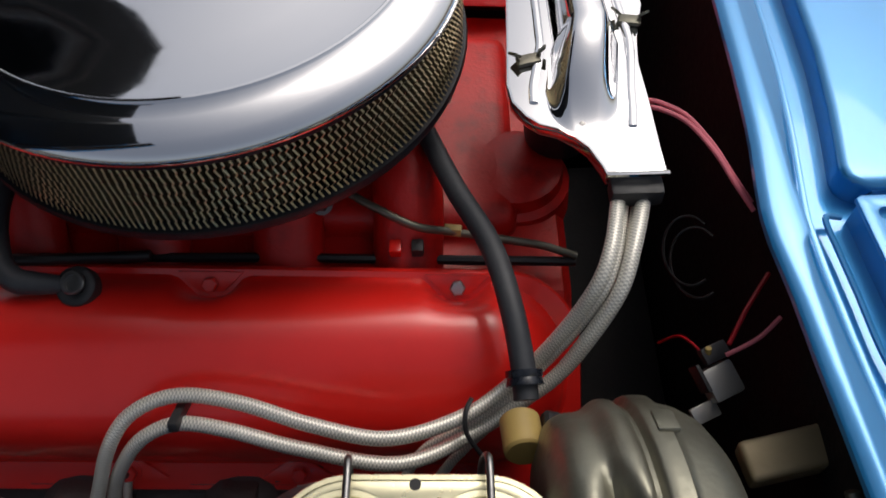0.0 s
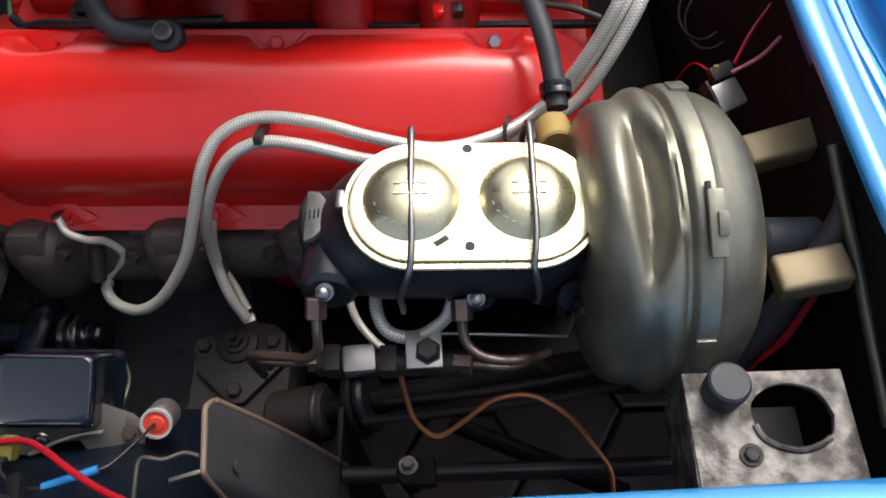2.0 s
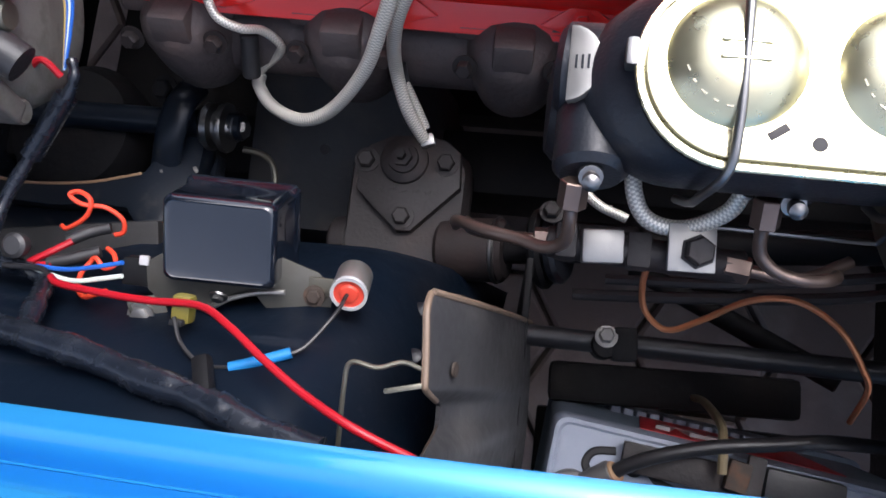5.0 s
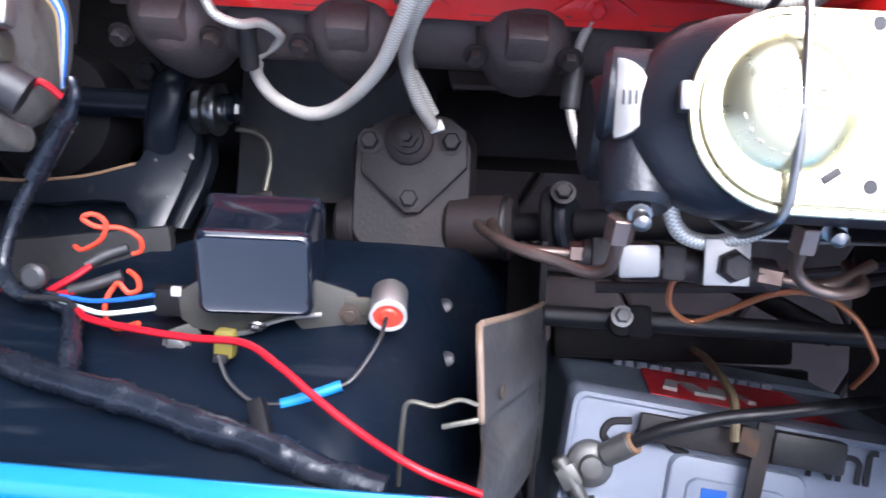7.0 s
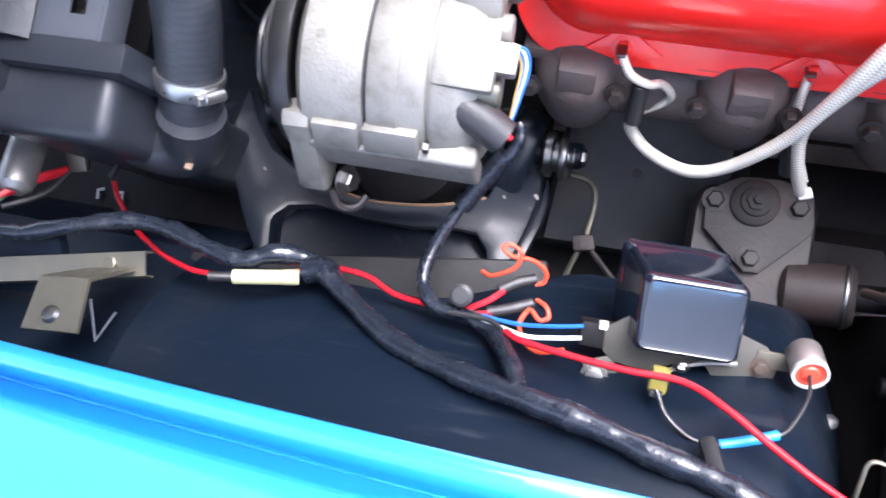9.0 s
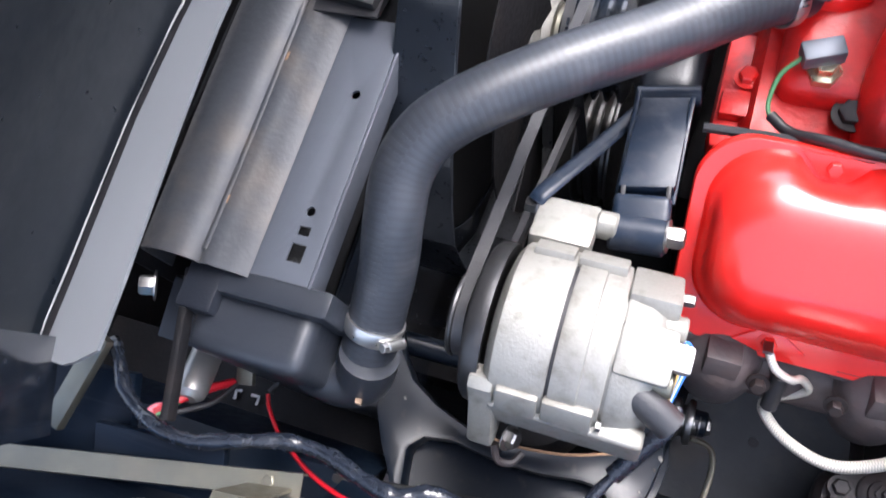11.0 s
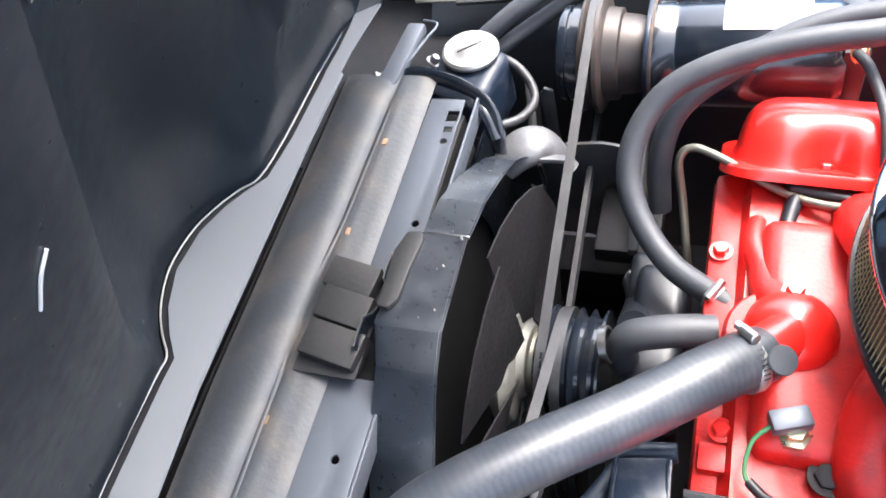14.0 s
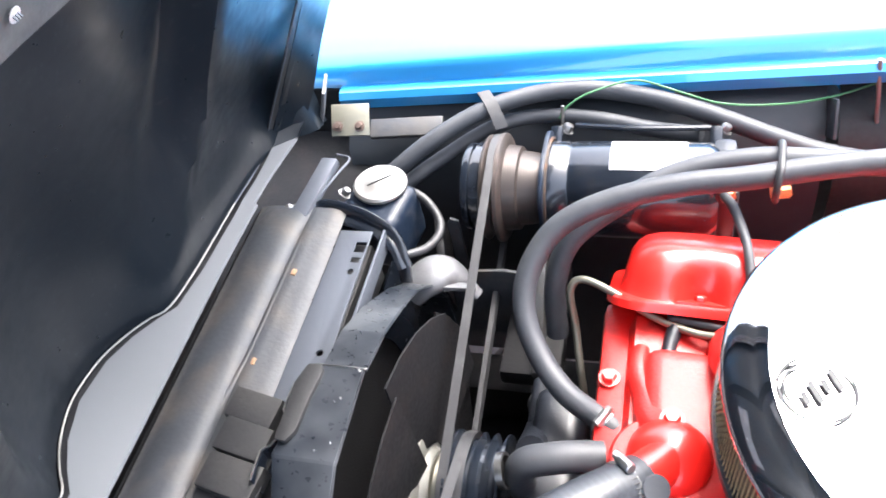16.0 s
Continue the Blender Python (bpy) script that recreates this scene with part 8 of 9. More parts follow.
def build_wiring():
    har = thing("wiring_harness", (-0.55, -0.45, 0.72), "thick black taped wiring harness along the wheelhouse", "wiring harness")
    main = [(-0.985, -0.390, 0.735), (-0.967, -0.405, 0.740), (-0.944, -0.432, 0.740), (-0.900, -0.450, 0.745), (-0.861, -0.453, 0.742), (-0.818, -0.440, 0.737), (-0.780, -0.428, 0.724), (-0.743, -0.428, 0.718), (-0.705, -0.437, 0.722), (-0.672, -0.442, 0.722), (-0.647, -0.432, 0.715), (-0.620, -0.434, 0.703), (-0.585, -0.454, 0.716), (-0.534, -0.479, 0.742), (-0.482, -0.489, 0.767), (-0.436, -0.494, 0.786), (-0.392, -0.500, 0.793), (-0.351, -0.509, 0.799), (-0.318, -0.515, 0.802), (-0.290, -0.524, 0.806), (-0.25, -0.534, 0.808)]
    part("trunk", tube(main, lambda t: 0.0064 + 0.0025 * t + 0.0007 * math.sin(90 * t) + 0.0004 * math.sin(233 * t), 14, 9), TAPE, har)
    branch = [(-0.472, -0.312, 0.744), (-0.470, -0.322, 0.741), (-0.476, -0.334, 0.735), (-0.497, -0.359, 0.722), (-0.520, -0.396, 0.714), (-0.528, -0.430, 0.714), (-0.514, -0.449, 0.722), (-0.488, -0.452, 0.724), (-0.467, -0.460, 0.734), (-0.446, -0.476, 0.768), (-0.437, -0.490, 0.785)]
    part("branch", tube(branch, lambda t: 0.0033 + 0.0036 * t + 0.0005 * math.sin(70 * t), 12), TAPE, har)
    part("tape_wrap", tube([(-0.508, -0.374, 0.717), (-0.490, -0.348, 0.726), (-0.479, -0.334, 0.732)], 0.0075, 12), TAPE, har)
    part("clip", rbox((-0.318, -0.507, 0.801), (0.010, 0.032, 0.009), 0.003, (-20, 0, 24)), FRAMEBLACK, har)
    part("splice", tube([(-0.625, -0.442, 0.706), (-0.612, -0.438, 0.706), (-0.602, -0.442, 0.708)], 0.0105, 12), TAPE, har)
    part("button_clip", lathe((-0.493, -0.437, 0.728), (0, -0.2, 1), [(0, 0), (0, 0.007), (0.004, 0.0085), (0.008, 0.0085), (0.010, 0.006), (0.010, 0)], 20), RUBBER, har)
    part("thin_wire", tube([(-0.500, -0.452, 0.732), (-0.47, -0.452, 0.736), (-0.455, -0.46, 0.744)], 0.002, 8), BLACKWIRE, har)

    red = thing("red_cable", (-0.35, -0.47, 0.77), "red power cable lying over the wheelhouse", "cable", group="red cables")
    part("cable", tube([(-0.456, -0.457, 0.745), (-0.444, -0.461, 0.753), (-0.412, -0.464, 0.762), (-0.374, -0.466, 0.770), (-0.339, -0.466, 0.777), (-0.314, -0.476, 0.789), (-0.290, -0.490, 0.799), (-0.262, -0.505, 0.809), (-0.231, -0.518, 0.818), (-0.20, -0.53, 0.81)], 0.0023, 10), REDWIRE, red)
    red = thing("red_cable", (-0.56, -0.44, 0.7), "red cable between the fuse holder and the harness", "cable", group="red cables")
    part("cable", tube([(-0.640, -0.446, 0.705), (-0.61, -0.436, 0.699), (-0.576, -0.437, 0.702), (-0.549, -0.447, 0.707), (-0.515, -0.450, 0.714), (-0.49, -0.452, 0.722)], 0.0023, 10), REDWIRE, red)
    part("cable", tube([(-0.860, -0.392, 0.640), (-0.853, -0.405, 0.640), (-0.833, -0.422, 0.648), (-0.805, -0.432, 0.672), (-0.785, -0.440, 0.685), (-0.758, -0.450, 0.695), (-0.720, -0.457, 0.712), (-0.690, -0.457, 0.722)], 0.0023, 10), REDWIRE, red)
    fuse = thing("fuse_holder", (-0.655, -0.45, 0.72), "yellowed inline fuse holder tube", "fuse holder")
    part("tube", rod((-0.673, -0.456, 0.730), (-0.634, -0.449, 0.716), 0.0058, 16), CLEARYEL, fuse)
    part("cap", rod((-0.638, -0.4497, 0.7175), (-0.626, -0.4475, 0.713), 0.0062, 16), CLEARYEL, fuse)
    part("spring_end", rod((-0.690, -0.459, 0.736), (-0.673, -0.456, 0.730), 0.004, 12), BLACKWIRE, fuse)

    plugs = thing("regulator_wires", (-0.44, -0.43, 0.71), "orange, white and blue regulator wires with shrink sleeves", "wires")
    part("orange_wire", tube([(-0.487, -0.418, 0.700), (-0.478, -0.420, 0.706), (-0.462, -0.412, 0.712), (-0.458, -0.401, 0.716), (-0.466, -0.396, 0.718), (-0.472, -0.399, 0.719), (-0.464, -0.404, 0.716), (-0.450, -0.404, 0.710), (-0.440, -0.410, 0.704), (-0.440, -0.418, 0.700), (-0.446, -0.421, 0.70)], 0.0017, 8), ORANGEWIRE, plugs, "orange wire loop")
    part("orange_wire", tube([(-0.442, -0.432, 0.712), (-0.434, -0.436, 0.716), (-0.431, -0.443, 0.718), (-0.437, -0.446, 0.720), (-0.444, -0.440, 0.720), (-0.448, -0.444, 0.720), (-0.450, -0.452, 0.724), (-0.444, -0.462, 0.733), (-0.432, -0.467, 0.742), (-0.415, -0.462, 0.748)], 0.0017, 8), ORANGEWIRE, plugs, "orange wire loop")
    part("red_wire", tube([(-0.496, -0.452, 0.722), (-0.486, -0.446, 0.724), (-0.474, -0.438, 0.722), (-0.466, -0.430, 0.716)], 0.0024, 8), REDWIRE, plugs)
    part("red_wire", tube([(-0.492, -0.453, 0.722), (-0.482, -0.450, 0.726), (-0.470, -0.447, 0.726)], 0.0024, 8), REDWIRE, plugs)
    part("sleeve", tube([(-0.474, -0.447, 0.725), (-0.462, -0.443, 0.722), (-0.444, -0.435, 0.716)], 0.0042, 10), RUBBER, plugs, "black shrink sleeve")
    part("sleeve", tube([(-0.470, -0.430, 0.715), (-0.458, -0.422, 0.710), (-0.446, -0.417, 0.706)], 0.0040, 10), RUBBER, plugs, "black shrink sleeve")
    part("white_wire", tube([(-0.478, -0.452, 0.732), (-0.458, -0.456, 0.738), (-0.440, -0.458, 0.744), (-0.420, -0.455, 0.748), (-0.405, -0.452, 0.750)], 0.0016, 8), WHITEWIRE, plugs)
    part("blue_wire", tube([(-0.476, -0.450, 0.732), (-0.450, -0.451, 0.740), (-0.425, -0.448, 0.748), (-0.405, -0.444, 0.752)], 0.0015, 8), BLUEWIRE, plugs)
    alt = thing("alternator_wires", (-0.47, -0.28, 0.75), "blue, white and red alternator plug wires", "wires")
    for m, dx in ((BLUEWIRE, 0.0), (WHITEWIRE, 0.003), (BLUEWIRE, 0.006), (CREAM, -0.003)):
        part("wire", tube([(-0.486, -0.264 - dx, 0.765), (-0.478 + dx * 0.7, -0.267, 0.766), (-0.473 + dx * 0.6, -0.277, 0.758), (-0.476 + dx * 0.4, -0.295, 0.748), (-0.480, -0.318, 0.738)], 0.0012, 8), m, alt)
    part("wire", tube([(-0.498, -0.325, 0.750), (-0.485, -0.318, 0.755), (-0.476, -0.325, 0.745)], 0.0024, 8), REDWIRE, alt)
    front = thing("headlamp_wires", (-0.89, -0.42, 0.7), "red, green and black wires at the motor plug", "wires")
    part("red_wire", tube([(-0.912, -0.440, 0.735), (-0.900, -0.426, 0.728), (-0.885, -0.405, 0.705), (-0.875, -0.392, 0.685)], 0.0042, 8), REDWIRE, front)
    part("red_wire", tube([(-0.918, -0.452, 0.738), (-0.914, -0.438, 0.735), (-0.902, -0.430, 0.728)], 0.004, 8), PINKWIRE, front)
    part("green_wire", tube([(-0.908, -0.442, 0.736), (-0.900, -0.432, 0.73), (-0.894, -0.420, 0.722)], 0.002, 8), GREENWIRE, front)
    part("black_wire", tube([(-0.895, -0.435, 0.728), (-0.878, -0.415, 0.70), (-0.870, -0.385, 0.68), (-0.855, -0.37, 0.675), (-0.838, -0.375, 0.67), (-0.845, -0.39, 0.665)], 0.003, 8), BLACKWIRE, front)
    mot = thing("headlamp_motor", (-0.9, -0.4, 0.71), "small silver motor can beside the radiator tank", "motor")
    part("can", lathe((-0.905, -0.363, 0.700), (0.2, -0.9, 0.35), [(0, 0), (0, 0.015), (0.050, 0.0155), (0.058, 0.014), (0.063, 0.008), (0.063, 0)], 28), SILVER, mot)
    part("bracket", rbox((-0.868, -0.368, 0.69), (0.018, 0.05, 0.008), 0.002, (20, 0, 10)), OLIVE, mot)


def build_front_left():
    hg = thing("hinge_arm", (-0.9, -0.49, 0.74), "olive zinc hood hinge arm with a bolted bracket", "hinge", group="hood hinges")
    a, b = Vector((-1.06, -0.514, 0.738)), Vector((-0.757, -0.450, 0.720))
    part("arm", sheet(lambda t, k: a.lerp(b, t) + Vector((0.004, -0.018, 0.0)) * (0, 0, 1, 1)[int(k)] + Vector((0, 0, (-0.010, 0.0, 0.0, -0.010)[int(k)])), [i / 10 for i in range(11)], range(4), 0.002), OLIVE, hg)
    part("arm_slot", rbox((-0.900, -0.4885, 0.7290), (0.026, 0.006, 0.0024), 0.0005, (0, 3.4, 12)), INK_AND_SHADE, hg)
    part("pin", hexbolt((-0.785, -0.4640, 0.7210), (0, 0, 1), 0.006, 0.005), OLIVE, hg)
    corners = [V(p) for p in ((-0.803, -0.480, 0.776), (-0.760, -0.475, 0.778), (-0.752, -0.514, 0.790), (-0.800, -0.519, 0.788))]
    part("bracket", sheet(lambda i, j: corners[0].lerp(corners[1], i).lerp(corners[3].lerp(corners[2], i), j), (0, 0.08, 0.5, 0.92, 1), (0, 0.08, 0.5, 0.92, 1), -0.003), OLIVE, hg)
    part("bracket_web", sheet(lambda i, j: Vector((lerp(-0.803, -0.762, i), lerp(-0.470, -0.463, i), 0.722)).lerp(corners[0].lerp(corners[1], i), j), (0, 0.5, 1), (0, 0.5, 1), -0.003), OLIVE, hg)
    part("bracket_rivet", lathe((-0.7790, -0.505, 0.7865), (0, 0.3, 0.95), [(0, 0), (0, 0.007), (0.003, 0.005), (0.004, 0)], 16), STEEL, hg)
    part("bracket_arm", rbox((-0.95, -0.541, 0.735), (0.14, 0.014, 0.004), 0.001, (0, 0, 20)), OLIVE, hg)
    hg2 = thing("hinge_arm", (-0.88, 0.55, 0.78), "zinc hood hinge plate on a black arm", "hinge", group="hood hinges")
    part("plate", rbox((-0.895, 0.545, 0.782), (0.056, 0.048, 0.004), 0.001, (38, 10, 15)), OLIVE, hg2)
    for x, y, z in ((-0.910, 0.530, 0.782), (-0.880, 0.538, 0.776)):
        part("plate_bolt", hexbolt((x, y, z), (0.1, -0.5, 0.8), 0.0055, 0.006), TUBE, hg2)
    part("arm", rbox((-0.815, 0.556, 0.758), (0.110, 0.030, 0.010), 0.003, (25, 3, 8)), DUSTY, hg2)
    part("lug", rbox((-0.932, 0.555, 0.812), (0.005, 0.05, 0.060), 0.002, (0, 20, 14)), CASTGREY, hg2, "upright hinge leaf")
    part("hook", tube([(-0.872, 0.438, 0.812), (-0.850, 0.428, 0.814), (-0.856, 0.400, 0.816), (-0.866, 0.360, 0.818), (-0.874, 0.325, 0.822)], 0.0015, 8), GREYBAND, hg2)
    br = thing("radiator_stay", (-0.88, -0.36, 0.77), "black radiator stay bar with a bright bolt", "bracket")
    part("bar", rbox((-0.868, -0.378, 0.800), (0.008, 0.130, 0.014), 0.003, (2, 0, 14)), FRAMEBLACK, br)
    part("stay_bolt", hexbolt((-0.910, -0.338, 0.805), (-0.8, -0.3, 0.5), 0.009, 0.014), STEEL, br)
    # black bolt shape painted as the shade of a hole
    part("stay_hole", hexbolt((-0.878, -0.345, 0.783), (0, 0, 1), 0.005, 0.003), INK_AND_SHADE, br)
    part("stay_plate", rbox((-0.91, -0.345, 0.74), (0.05, 0.06, 0.012), 0.003, (20, 20, 0)), IRON, br)
    sd = thing("side_baffle", (-0.97, -0.45, 0.72), "dark blue-black front baffle beside the hinge", "baffle")
    part("panel", rbox((-1.03, -0.47, 0.70), (0.16, 0.10, 0.012), 0.003, (18, 0, 8)), BLACK, sd)
    part("rail", rbox((-1.00, -0.435, 0.74), (0.022, 0.10, 0.010), 0.002, (14, 0, -20)), OLIVE, sd)
    part("step", rbox((-0.90, -0.48, 0.715), (0.14, 0.05, 0.010), 0.002, (22, 0, 6)), BLACK, sd)
    ed = thing("panel_edge", (-0.745, -0.515, 0.77), "turned-up corner of the wheelhouse panel", "panel edge")
    part("flange", tube([(-0.7605, -0.4906, 0.771), (-0.740, -0.517, 0.784), (-0.731, -0.495, 0.780)], 0.0010, 6, 5, straight=True), GREYBAND, ed)


def build_skirt_fasteners():
    for x, y in ((-0.236, -0.446), (-0.230, -0.480)):
        z = skirt_z(x, y)
        solo("rivet", lathe((x, y, z - 0.001), (0, 0.4, 1), [(0, 0), (0, 0.006), (0.0022, 0.0055), (0.0032, 0.003), (0.0032, 0)], 14), IRON, "small worn rivet in the wheelhouse panel", "rivet", group="panel rivets")


def build_battery():
    tray = rbox((0.010, -0.612, 0.262), (0.32, 0.19, 0.02), 0.004)
    solo("battery_tray", tray, FRAMEBLACK, "black battery tray fixed to the firewall", "tray", kind="structure")
    root = thing("battery", (-0.02, -0.60, 0.36), "grey car battery with a red side label and marker writing", "battery")
    ux, uy = Vector((1, -0.11, 0)).normalized(), Vector((0.11, 1, 0)).normalized()
    c = Vector((0.0085, -0.610, -0.027))
    at = lambda dx, dy, z: c + ux * dx + uy * dy + Vector((0, 0, z))
    part("case", loft([rings_on(at(0, dy, 0), ux, uy, [(h, w, d, 0.010)])[0] for h, w, d, dy in ((0.300, 0.312, 0.186, 0.006), (0.383, 0.312, 0.184, 0.005), (0.387, 0.306, 0.178, 0.003), (0.545, 0.302, 0.170, 0), (0.562, 0.302, 0.170, 0))]), BATTDARK, root, "dark grey case")
    part("lid", loft(rings_on(c, ux, uy, [(0.560, 0.304, 0.172, 0.010), (0.585, 0.302, 0.170, 0.010), (0.594, 0.298, 0.166, 0.010), (0.595, 0.292, 0.160, 0.009), (0.5935, 0.288, 0.156, 0.008), (0.5945, 0.284, 0.152, 0.008)])), BATTGREY, root, "pale grey lid")
    panel = part("cell_cover", loft(rings_on(at(-0.012, 0.0115, 0), ux, uy, [(0.594, 0.110, 0.075, 0.012), (0.600, 0.106, 0.071, 0.012), (0.601, 0.102, 0.067, 0.012)])), BATTGREY, root)
    part("cell_ridge", loft(rings_on(at(-0.012, 0.0075, 0), ux, uy, [(0.6005, 0.080, 0.050, 0.010), (0.604, 0.078, 0.048, 0.010)])), BATTGREY, panel)
    part("badge", rbox(tuple(at(-0.030, 0.020, 0.6045)), (0.020, 0.012, 0.0012), 0.0004, (0, 0, -4)), BLUEWIRE, panel, "small blue badge")
    rib = bmesh.new()
    for k in range(13):
        rbox(tuple(at(-0.090 + 0.0128 * k, 0.0925, 0.403)), (0.0102, 0.010, 0.030), 0.0012, (0, 0, -6.3), 1, rib)
    part("vent_ribs", rib, BATTGREY, root)
    side = lambda dx, z, dy=0.0875: at(dx, dy, z)
    red = part("label", slab([(-0.069, 0.422), (0.076, 0.422), (0.076, 0.560), (-0.084, 0.560)], at(0, 0.1103, 0), ux, (0, -0.045, 1), 0.0012), LABELRED, root, "red printed label")
    bars = bmesh.new()
    for k, w in enumerate((0.012, 0.017, 0.015, 0.007)):
        rbox(tuple(side(-0.052 + 0.021 * k, 0.500, 0.0890)), (w, 0.0036, 0.060), 0, (0, -14 + 18 * (k % 2), -6.3), 1, bars)
    part("label_print", bars, WHITE, red, "white printed bars")
    # marker writing, upside down as seen from the fender
    tx = bpy.data.curves.new("marker", "FONT")
    tx.body, tx.size, tx.extrude, tx.offset = "JUN", 0.030, 0.0003, 0.0009
    to = new("marker_tmp", tx)
    dg = bpy.context.evaluated_depsgraph_get()
    me = bpy.data.meshes.new_from_object(to.evaluated_get(dg))
    bpy.data.objects.remove(to)
    wr = new("marker_writing", me)
    me.materials.clear()
    me.materials.append(INK_AND_SHADE)
    wr.parent = root
    wr.matrix_basis = Matrix.Translation(at(0.090, 0.070, 0.5965) - origin(root)) @ pose(0, 0, 0, 0, 0, 174)
    tagged(wr, "black marker writing")
    scr = bmesh.new()
    k = Vector((-0.0345, 0, 0))
    tube([k + at(-0.066, 0.070, 0.595), k + at(-0.082, 0.066, 0.595), k + at(-0.087, 0.055, 0.595), k + at(-0.078, 0.046, 0.595)], 0.0032, 6, 6, scr, flat=0.5)
    tube([k + at(-0.062, 0.061, 0.595), k + at(-0.050, 0.057, 0.595), k + at(-0.042, 0.063, 0.595), k + at(-0.032, 0.055, 0.595), k + at(-0.018, 0.051, 0.595)], 0.0032, 6, 6, scr, flat=0.5)
    part("marker_stroke", scr, INK_AND_SHADE, root)
    # terminal, cable and hold-down
    t = Vector((-0.1165, -0.569, 0.568))
    term = part("terminal", lathe(t, (0, 0, 1), [(0, 0), (0, 0.0185), (0.010, 0.0182), (0.013, 0.015), (0.014, 0.0095), (0.021, 0.0085), (0.022, 0)], 26), LEAD, root, "oxidised lead terminal clamp")
    part("clamp_bolt", rod(t + Vector((-0.026, 0.004, 0.010)), t + Vector((-0.004, -0.030, 0.012)), 0.0065, 10), LEAD, term)
    part("clamp_jaw", rbox(tuple(t + Vector((-0.017, -0.010, 0.010))), (0.018, 0.020, 0.014), 0.004, (0, 0, 32)), LEAD, term)
    part("clamp_nut", hexbolt(tuple(t + Vector((-0.005, -0.029, 0.012))), (0.5, -0.85, 0.1), 0.0075, 0.006), LEAD, term)
    part("clamp_neck", rod(t + Vector((0.010, 0.008, 0.010)), t + Vector((0.030, 0.022, 0.018)), 0.0100, 14), LEAD, term)
    cab = thing("battery_cable", (-0.04, -0.52, 0.62), "black battery cable with a corroded end", "cable")
    part("cable", tube([(-0.090, -0.551, 0.584), (-0.078, -0.541, 0.592), (-0.056, -0.530, 0.599), (-0.020, -0.519, 0.603), (0.02, -0.512, 0.603), (0.06, -0.506, 0.595), (0.12, -0.507, 0.54)], 0.0054, 12), BLACKWIRE, cab)
    part("crimp", rod((-0.096, -0.556, 0.580), (-0.084, -0.546, 0.588), 0.009, 12), RUST, cab)
    hd = thing("battery_hold_down", (0.01, -0.54, 0.60), "rusty black battery hold-down strap with a hook rod", "hold-down")
    part("bar", rbox((-0.026, -0.540, 0.581), (0.110, 0.022, 0.008), 0.002, (0, 0, -6)), CAST, hd)
    part("pad", rbox((0.048, -0.5445, 0.584), (0.056, 0.026, 0.014), 0.004, (0, 0, -6)), RUBBER, hd)
    part("strap", rbox((0.007, -0.572, 0.590), (0.013, 0.100, 0.005), 0.001, (0, 0, -9)), CAST, hd, "rusty flat strap")
    part("strap_clip", rbox((0.001, -0.538, 0.590), (0.016, 0.022, 0.010), 0.002, (0, 0, -12)), RUSTYSTRAP, hd)
    part("hook_rod", tube([(-0.012, -0.537, 0.60), (-0.012, -0.515, 0.598), (-0.009, -0.502, 0.57), (-0.002, -0.489, 0.47), (0.0, -0.487, 0.41)], 0.0036, 8), STRUT, hd)


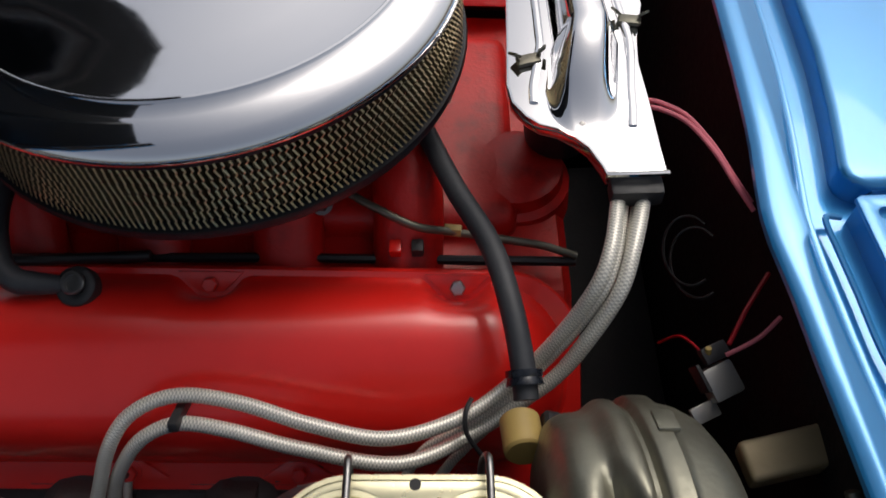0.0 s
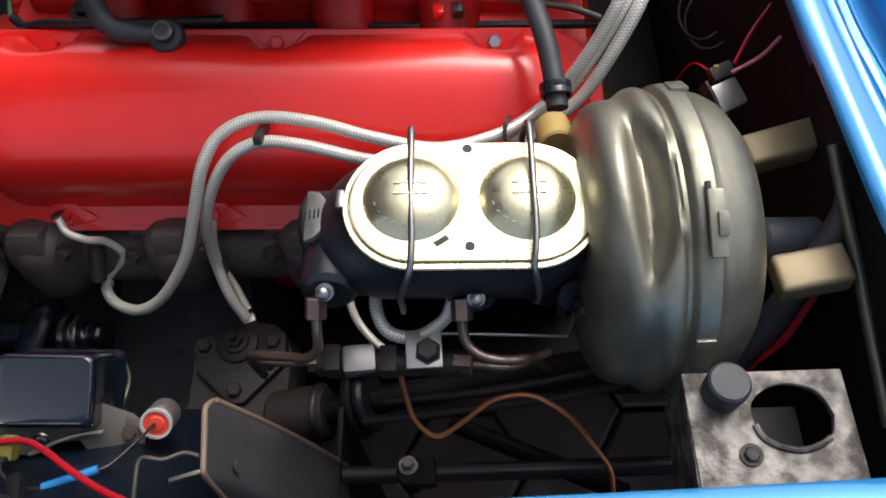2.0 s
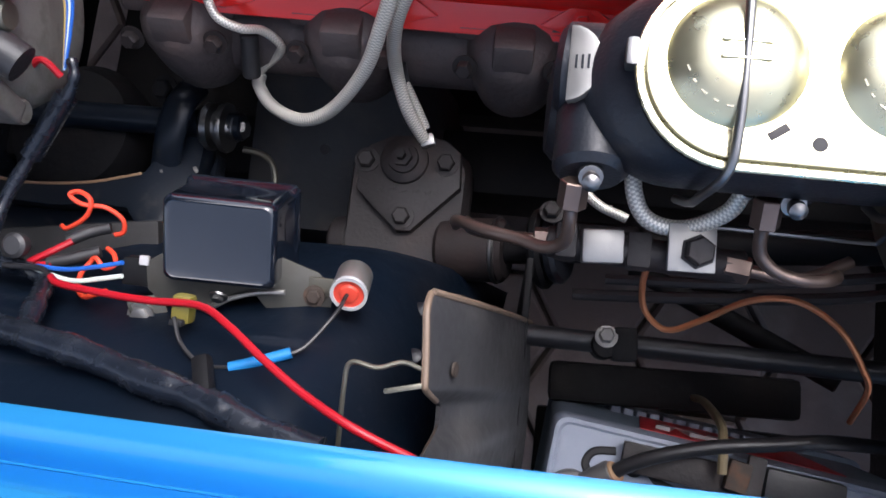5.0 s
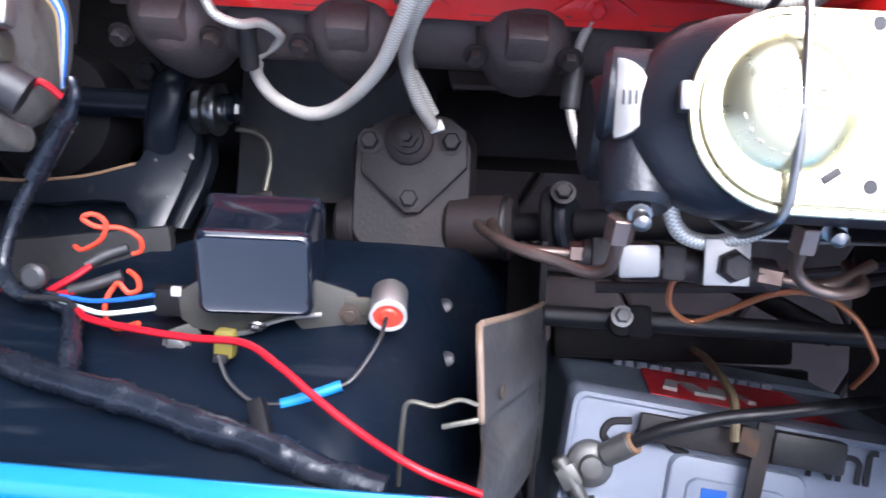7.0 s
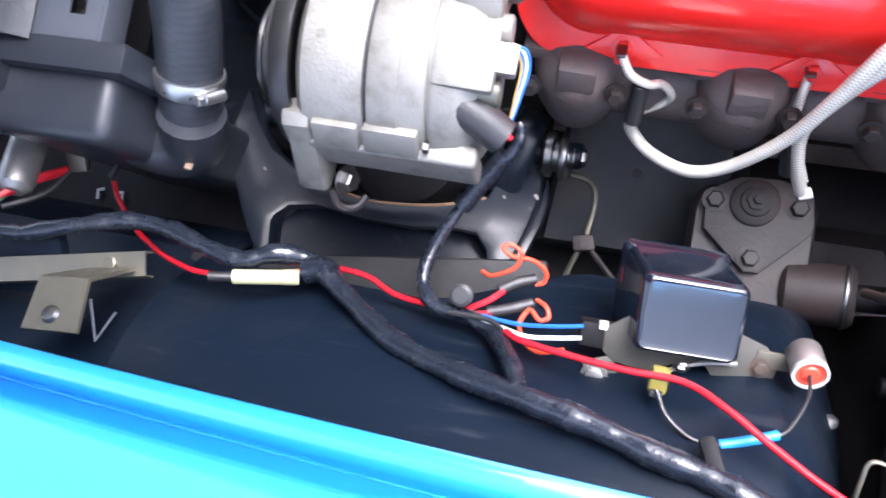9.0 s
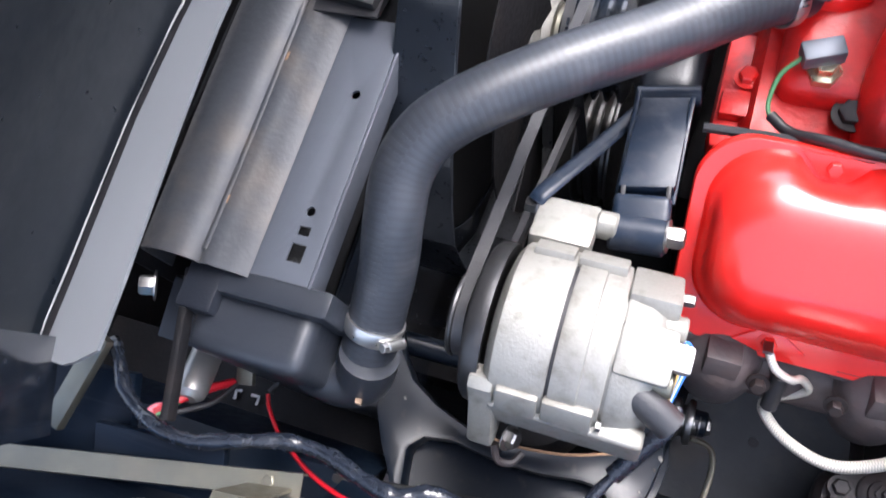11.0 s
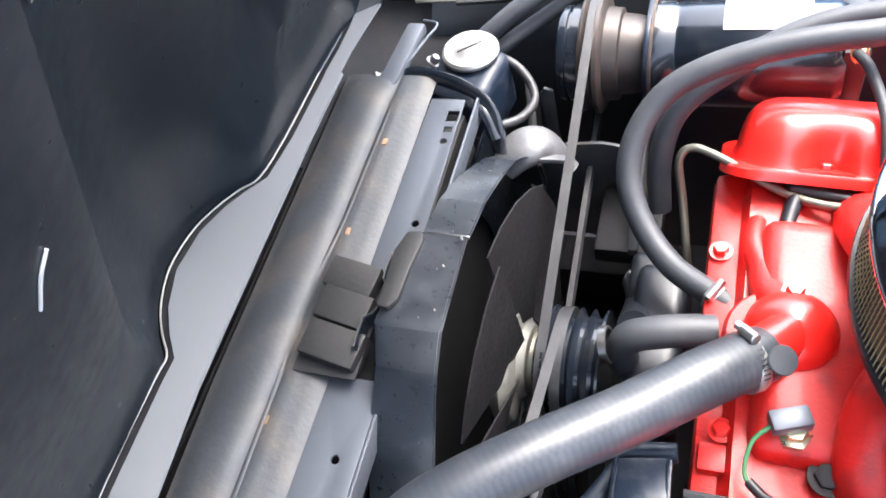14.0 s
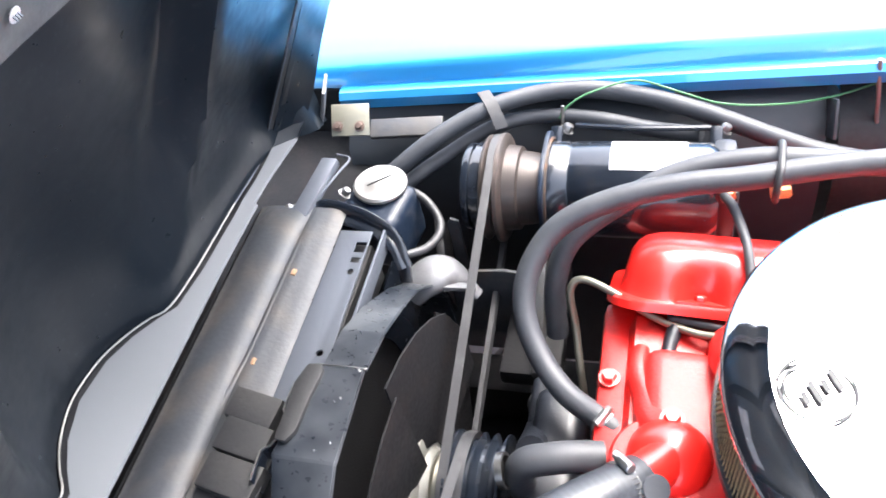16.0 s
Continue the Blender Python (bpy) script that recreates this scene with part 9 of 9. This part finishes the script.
def build_rear_left():
    pn = thing("splash_panel", (-0.2, -0.49, 0.7), "worn grey splash panel with a brown rolled edge", "panel")

    def face(t, s):
        # t along the fender side, s downwards; the top edge is scalloped where the wire passes
        y = lerp(-0.4465, -0.575, t)
        top = 0.803 - 0.016 * (max(0.0, 0.10 - t) / 0.10) ** 2 - 0.012 * t
        top -= 0.055 * smooth((t - 0.37) / 0.10) * (1 - smooth((t - 0.53) / 0.14)) + 0.010 * smooth((t - 0.70) / 0.1)
        low = 0.560 - 0.01 * t
        return Vector((-0.205 + 0.005 * math.sin(2.5 * t) + 0.046 * s + 0.006 * math.sin(3.1 * s) * (1 - t), y + 0.004 * (1 - t) * s, lerp(top, low, s)))
    ts = [0, 0.02, 0.05, 0.08, 0.12, 0.2, 0.26, 0.32, 0.36, 0.38, 0.395, 0.41, 0.425, 0.44, 0.455, 0.47, 0.50, 0.53, 0.55, 0.57, 0.59, 0.61, 0.63, 0.65, 0.67, 0.70, 0.75, 0.80, 0.9, 1.0]
    part("sheet", sheet(face, ts, [k / 8 for k in range(9)], 0.003), GREYRUBBER, pn)
    part("dusty_face", sheet(lambda t, q: face(t, 0.01 + 0.98 * q) - Vector((0.0022, 0, 0)), ts, [k / 8 for k in range(9)], -0.0008), RUSTYSTRAP, pn, "brown dusty front face")
    part("rolled_edge", tube([face(t, 0) + Vector((-0.0012, 0, 0.001)) for t in ts[:14]], 0.0020, 8, 3), EDGEBROWN, pn, "brown worn edge")
    part("rolled_edge", tube([face(0, k / 8) + Vector((0, 0.0012, 0)) for k in range(9)], 0.0020, 8, 3), EDGEBROWN, pn, "brown worn edge")
    part("wire_hole", lathe(face(0.30, 0.13) + Vector((0.002, 0, 0)), (1, 0, 0.25), [(0, 0), (0, 0.0042), (0.0012, 0.0042), (0.0012, 0)], 16), RUSTYSTRAP, pn, "rusty hole where the wire passes")
    fr = thing("bent_wire", (-0.235, -0.50, 0.79), "thin bent steel wire frame beside the splash panel", "wire frame")
    part("wire", tube([(-0.245, -0.535, 0.79), (-0.243, -0.500, 0.802), (-0.240, -0.487, 0.806), (-0.226, -0.488, 0.806), (-0.214, -0.484, 0.805), (-0.204, -0.486, 0.805)], 0.0014, 8), OLIVE, fr)
    part("clip", rbox((-0.213, -0.497, 0.800), (0.020, 0.003, 0.003), 0.001, (0, 0, 15)), OLIVE, fr)
    plate = thing("corroded_bracket", (0.14, -0.48, 0.81), "corroded galvanised bracket plate with a round hole and cap", "bracket")
    out = [(0.092, -0.446), (0.186, -0.446), (0.188, -0.575), (0.094, -0.575)]
    hole = [(x + 0.0007 * math.sin(5 * k), y) for k, (x, y) in enumerate(circle2(0.152, -0.474, 0.0235, 26, 0.85))]
    part("plate", slab(out, (0, 0, 0.812), (1, 0, 0), (0, 1, 0), 0.005, [hole], 0.001), CORRODED, plate)
    part("down_flange", rbox((0.094, -0.51, 0.78), (0.004, 0.12, 0.06), 0.001), CORRODED, plate)
    part("cap", lathe((0.1135, -0.459, 0.812), (0.05, 0.05, 1), [(0, 0), (0, 0.012), (0.014, 0.0128), (0.018, 0.0125), (0.0195, 0.011), (0.020, 0)], 28), SMOOTHHOSE, plate, "dark grey plastic cap")
    part("stud", hexbolt((0.124, -0.496, 0.812), (0, 0, 1), 0.0046, 0.004), CAST, plate)
    part("hole_lip", tube([(x + 0.0, y, 0.8125) for x, y in hole[14:24]], 0.0020, 8, 2), CORRODED, plate)
    # added black box below the plate, so the hole looks deep and shaded
    part("box", rbox((0.152, -0.474, 0.70), (0.07, 0.06, 0.06), 0.004), INK_AND_SHADE, plate)
    rl = thing("relay", (0.17, -0.205, 0.775), "silver relay block with wires near the firewall", "relay")
    part("can", rbox((0.172, -0.206, 0.772), (0.024, 0.024, 0.014), 0.003, (20, 0, 25)), SILVER, rl)
    part("cap", rbox((0.168, -0.190, 0.784), (0.020, 0.012, 0.008), 0.002, (20, 0, 25)), RUBBER, rl)
    part("foot", rbox((0.160, -0.225, 0.764), (0.020, 0.012, 0.004), 0.001, (20, 0, 25)), SILVER, rl)
    part("side_clip", rbox((0.1575, -0.206, 0.776), (0.003, 0.020, 0.014), 0.001, (20, 0, 25)), RUBBER, rl)
    part("terminal", rod((0.163, -0.192, 0.786), (0.1625, -0.190, 0.792), 0.0022, 10), CREAM, rl)
    part("wire", tube([(0.175, -0.193, 0.786), (0.197, -0.184, 0.792), (0.213, -0.172, 0.80)], 0.0017, 8), PINKWIRE, rl)
    part("wire", tube([(0.178, -0.186, 0.788), (0.193, -0.163, 0.797), (0.213, -0.137, 0.80)], 0.0017, 8), REDWIRE, rl)
    part("wire", tube([(0.160, -0.190, 0.785), (0.150, -0.172, 0.775), (0.146, -0.155, 0.73)], 0.0010, 8), REDWIRE, rl)
    pk = thing("pink_wires", (0.17, -0.05, 0.855), "pair of faded pink wires to the cowl", "wires")
    for o in (0.0, 0.007):
        part("wire", tube([(0.132, -0.012 - o, 0.850), (0.145, -0.020 - o, 0.854), (0.162, -0.034 - o, 0.854), (0.175, -0.063 - o, 0.855), (0.184, -0.088 - o, 0.852), (0.196, -0.105 - o, 0.842)], 0.0018, 8), PINKWIRE, pk)
    hs = thing("firewall_hose", (0.18, -0.38, 0.75), "black hose and red cable beside the booster", "hose")
    part("hose", tube([(0.226, -0.325, 0.805), (0.218, -0.340, 0.800), (0.201, -0.362, 0.782), (0.178, -0.386, 0.752), (0.153, -0.409, 0.712), (0.13, -0.43, 0.66)], 0.0105, 14), SMOOTHHOSE, hs)
    part("red_wire", tube([(0.226, -0.345, 0.79), (0.203, -0.376, 0.768), (0.184, -0.400, 0.742), (0.164, -0.412, 0.715), (0.15, -0.43, 0.67)], 0.003, 8), REDWIRE, hs)
    part("stay_rod", tube([(0.209, -0.30, 0.835), (0.213, -0.330, 0.820), (0.217, -0.37, 0.806), (0.219, -0.42, 0.792), (0.219, -0.475, 0.782)], 0.0042, 10), OLIVE, hs)
    lp = thing("wire_loops", (0.17, -0.08, 0.72), "dark coiled wires by the firewall", "wires")
    for k in range(2):
        c = Vector((0.185 + 0.004 * k, -0.07 - 0.012 * k, 0.73))
        part("coil", tube([c + 0.034 * Vector((0.55 * math.cos(a), math.sin(a), 0.3 * math.cos(a))) for a in (0.6 + 0.5 * j for j in range(10))], 0.0014, 8), BLACKWIRE, lp)


build_control_arm()
build_steering()
build_regulator()
build_wiring()
build_front_left()
build_skirt_fasteners()
build_battery()
build_rear_left()


# ---- paving under the car ----
def build_paving():
    root = thing("paving", (-0.2, -0.2, 0.0), "reddish-brown hexagonal paving stones", "paving", kind="structure")
    rng = random.Random(4)
    r = 0.105
    bm = bmesh.new()
    lathe((0, 0, 0), (0, 0, 1), [(0, 0), (0, r - 0.004), (0.026, r - 0.004), (0.032, r - 0.010), (0.032, 0)], 6, bm)
    me = finish("paver", bm, PAVER, smooth=False)
    dx, dy = 1.5 * r, math.sqrt(3) * r
    for i in range(-7, 6):
        for j in range(-6, 6):
            ob = new("paver", me)
            ob.parent = root
            ob.location = (0.12 + i * dx, 0.05 + j * dy + (dy / 2 if i % 2 else 0.0), rng.uniform(-0.003, 0.003))
            ob.rotation_euler = (rng.uniform(-0.01, 0.01), rng.uniform(-0.01, 0.01), math.pi / 6 * 0 + rng.choice((0, 1, 2)) * math.pi / 3)


build_paving()
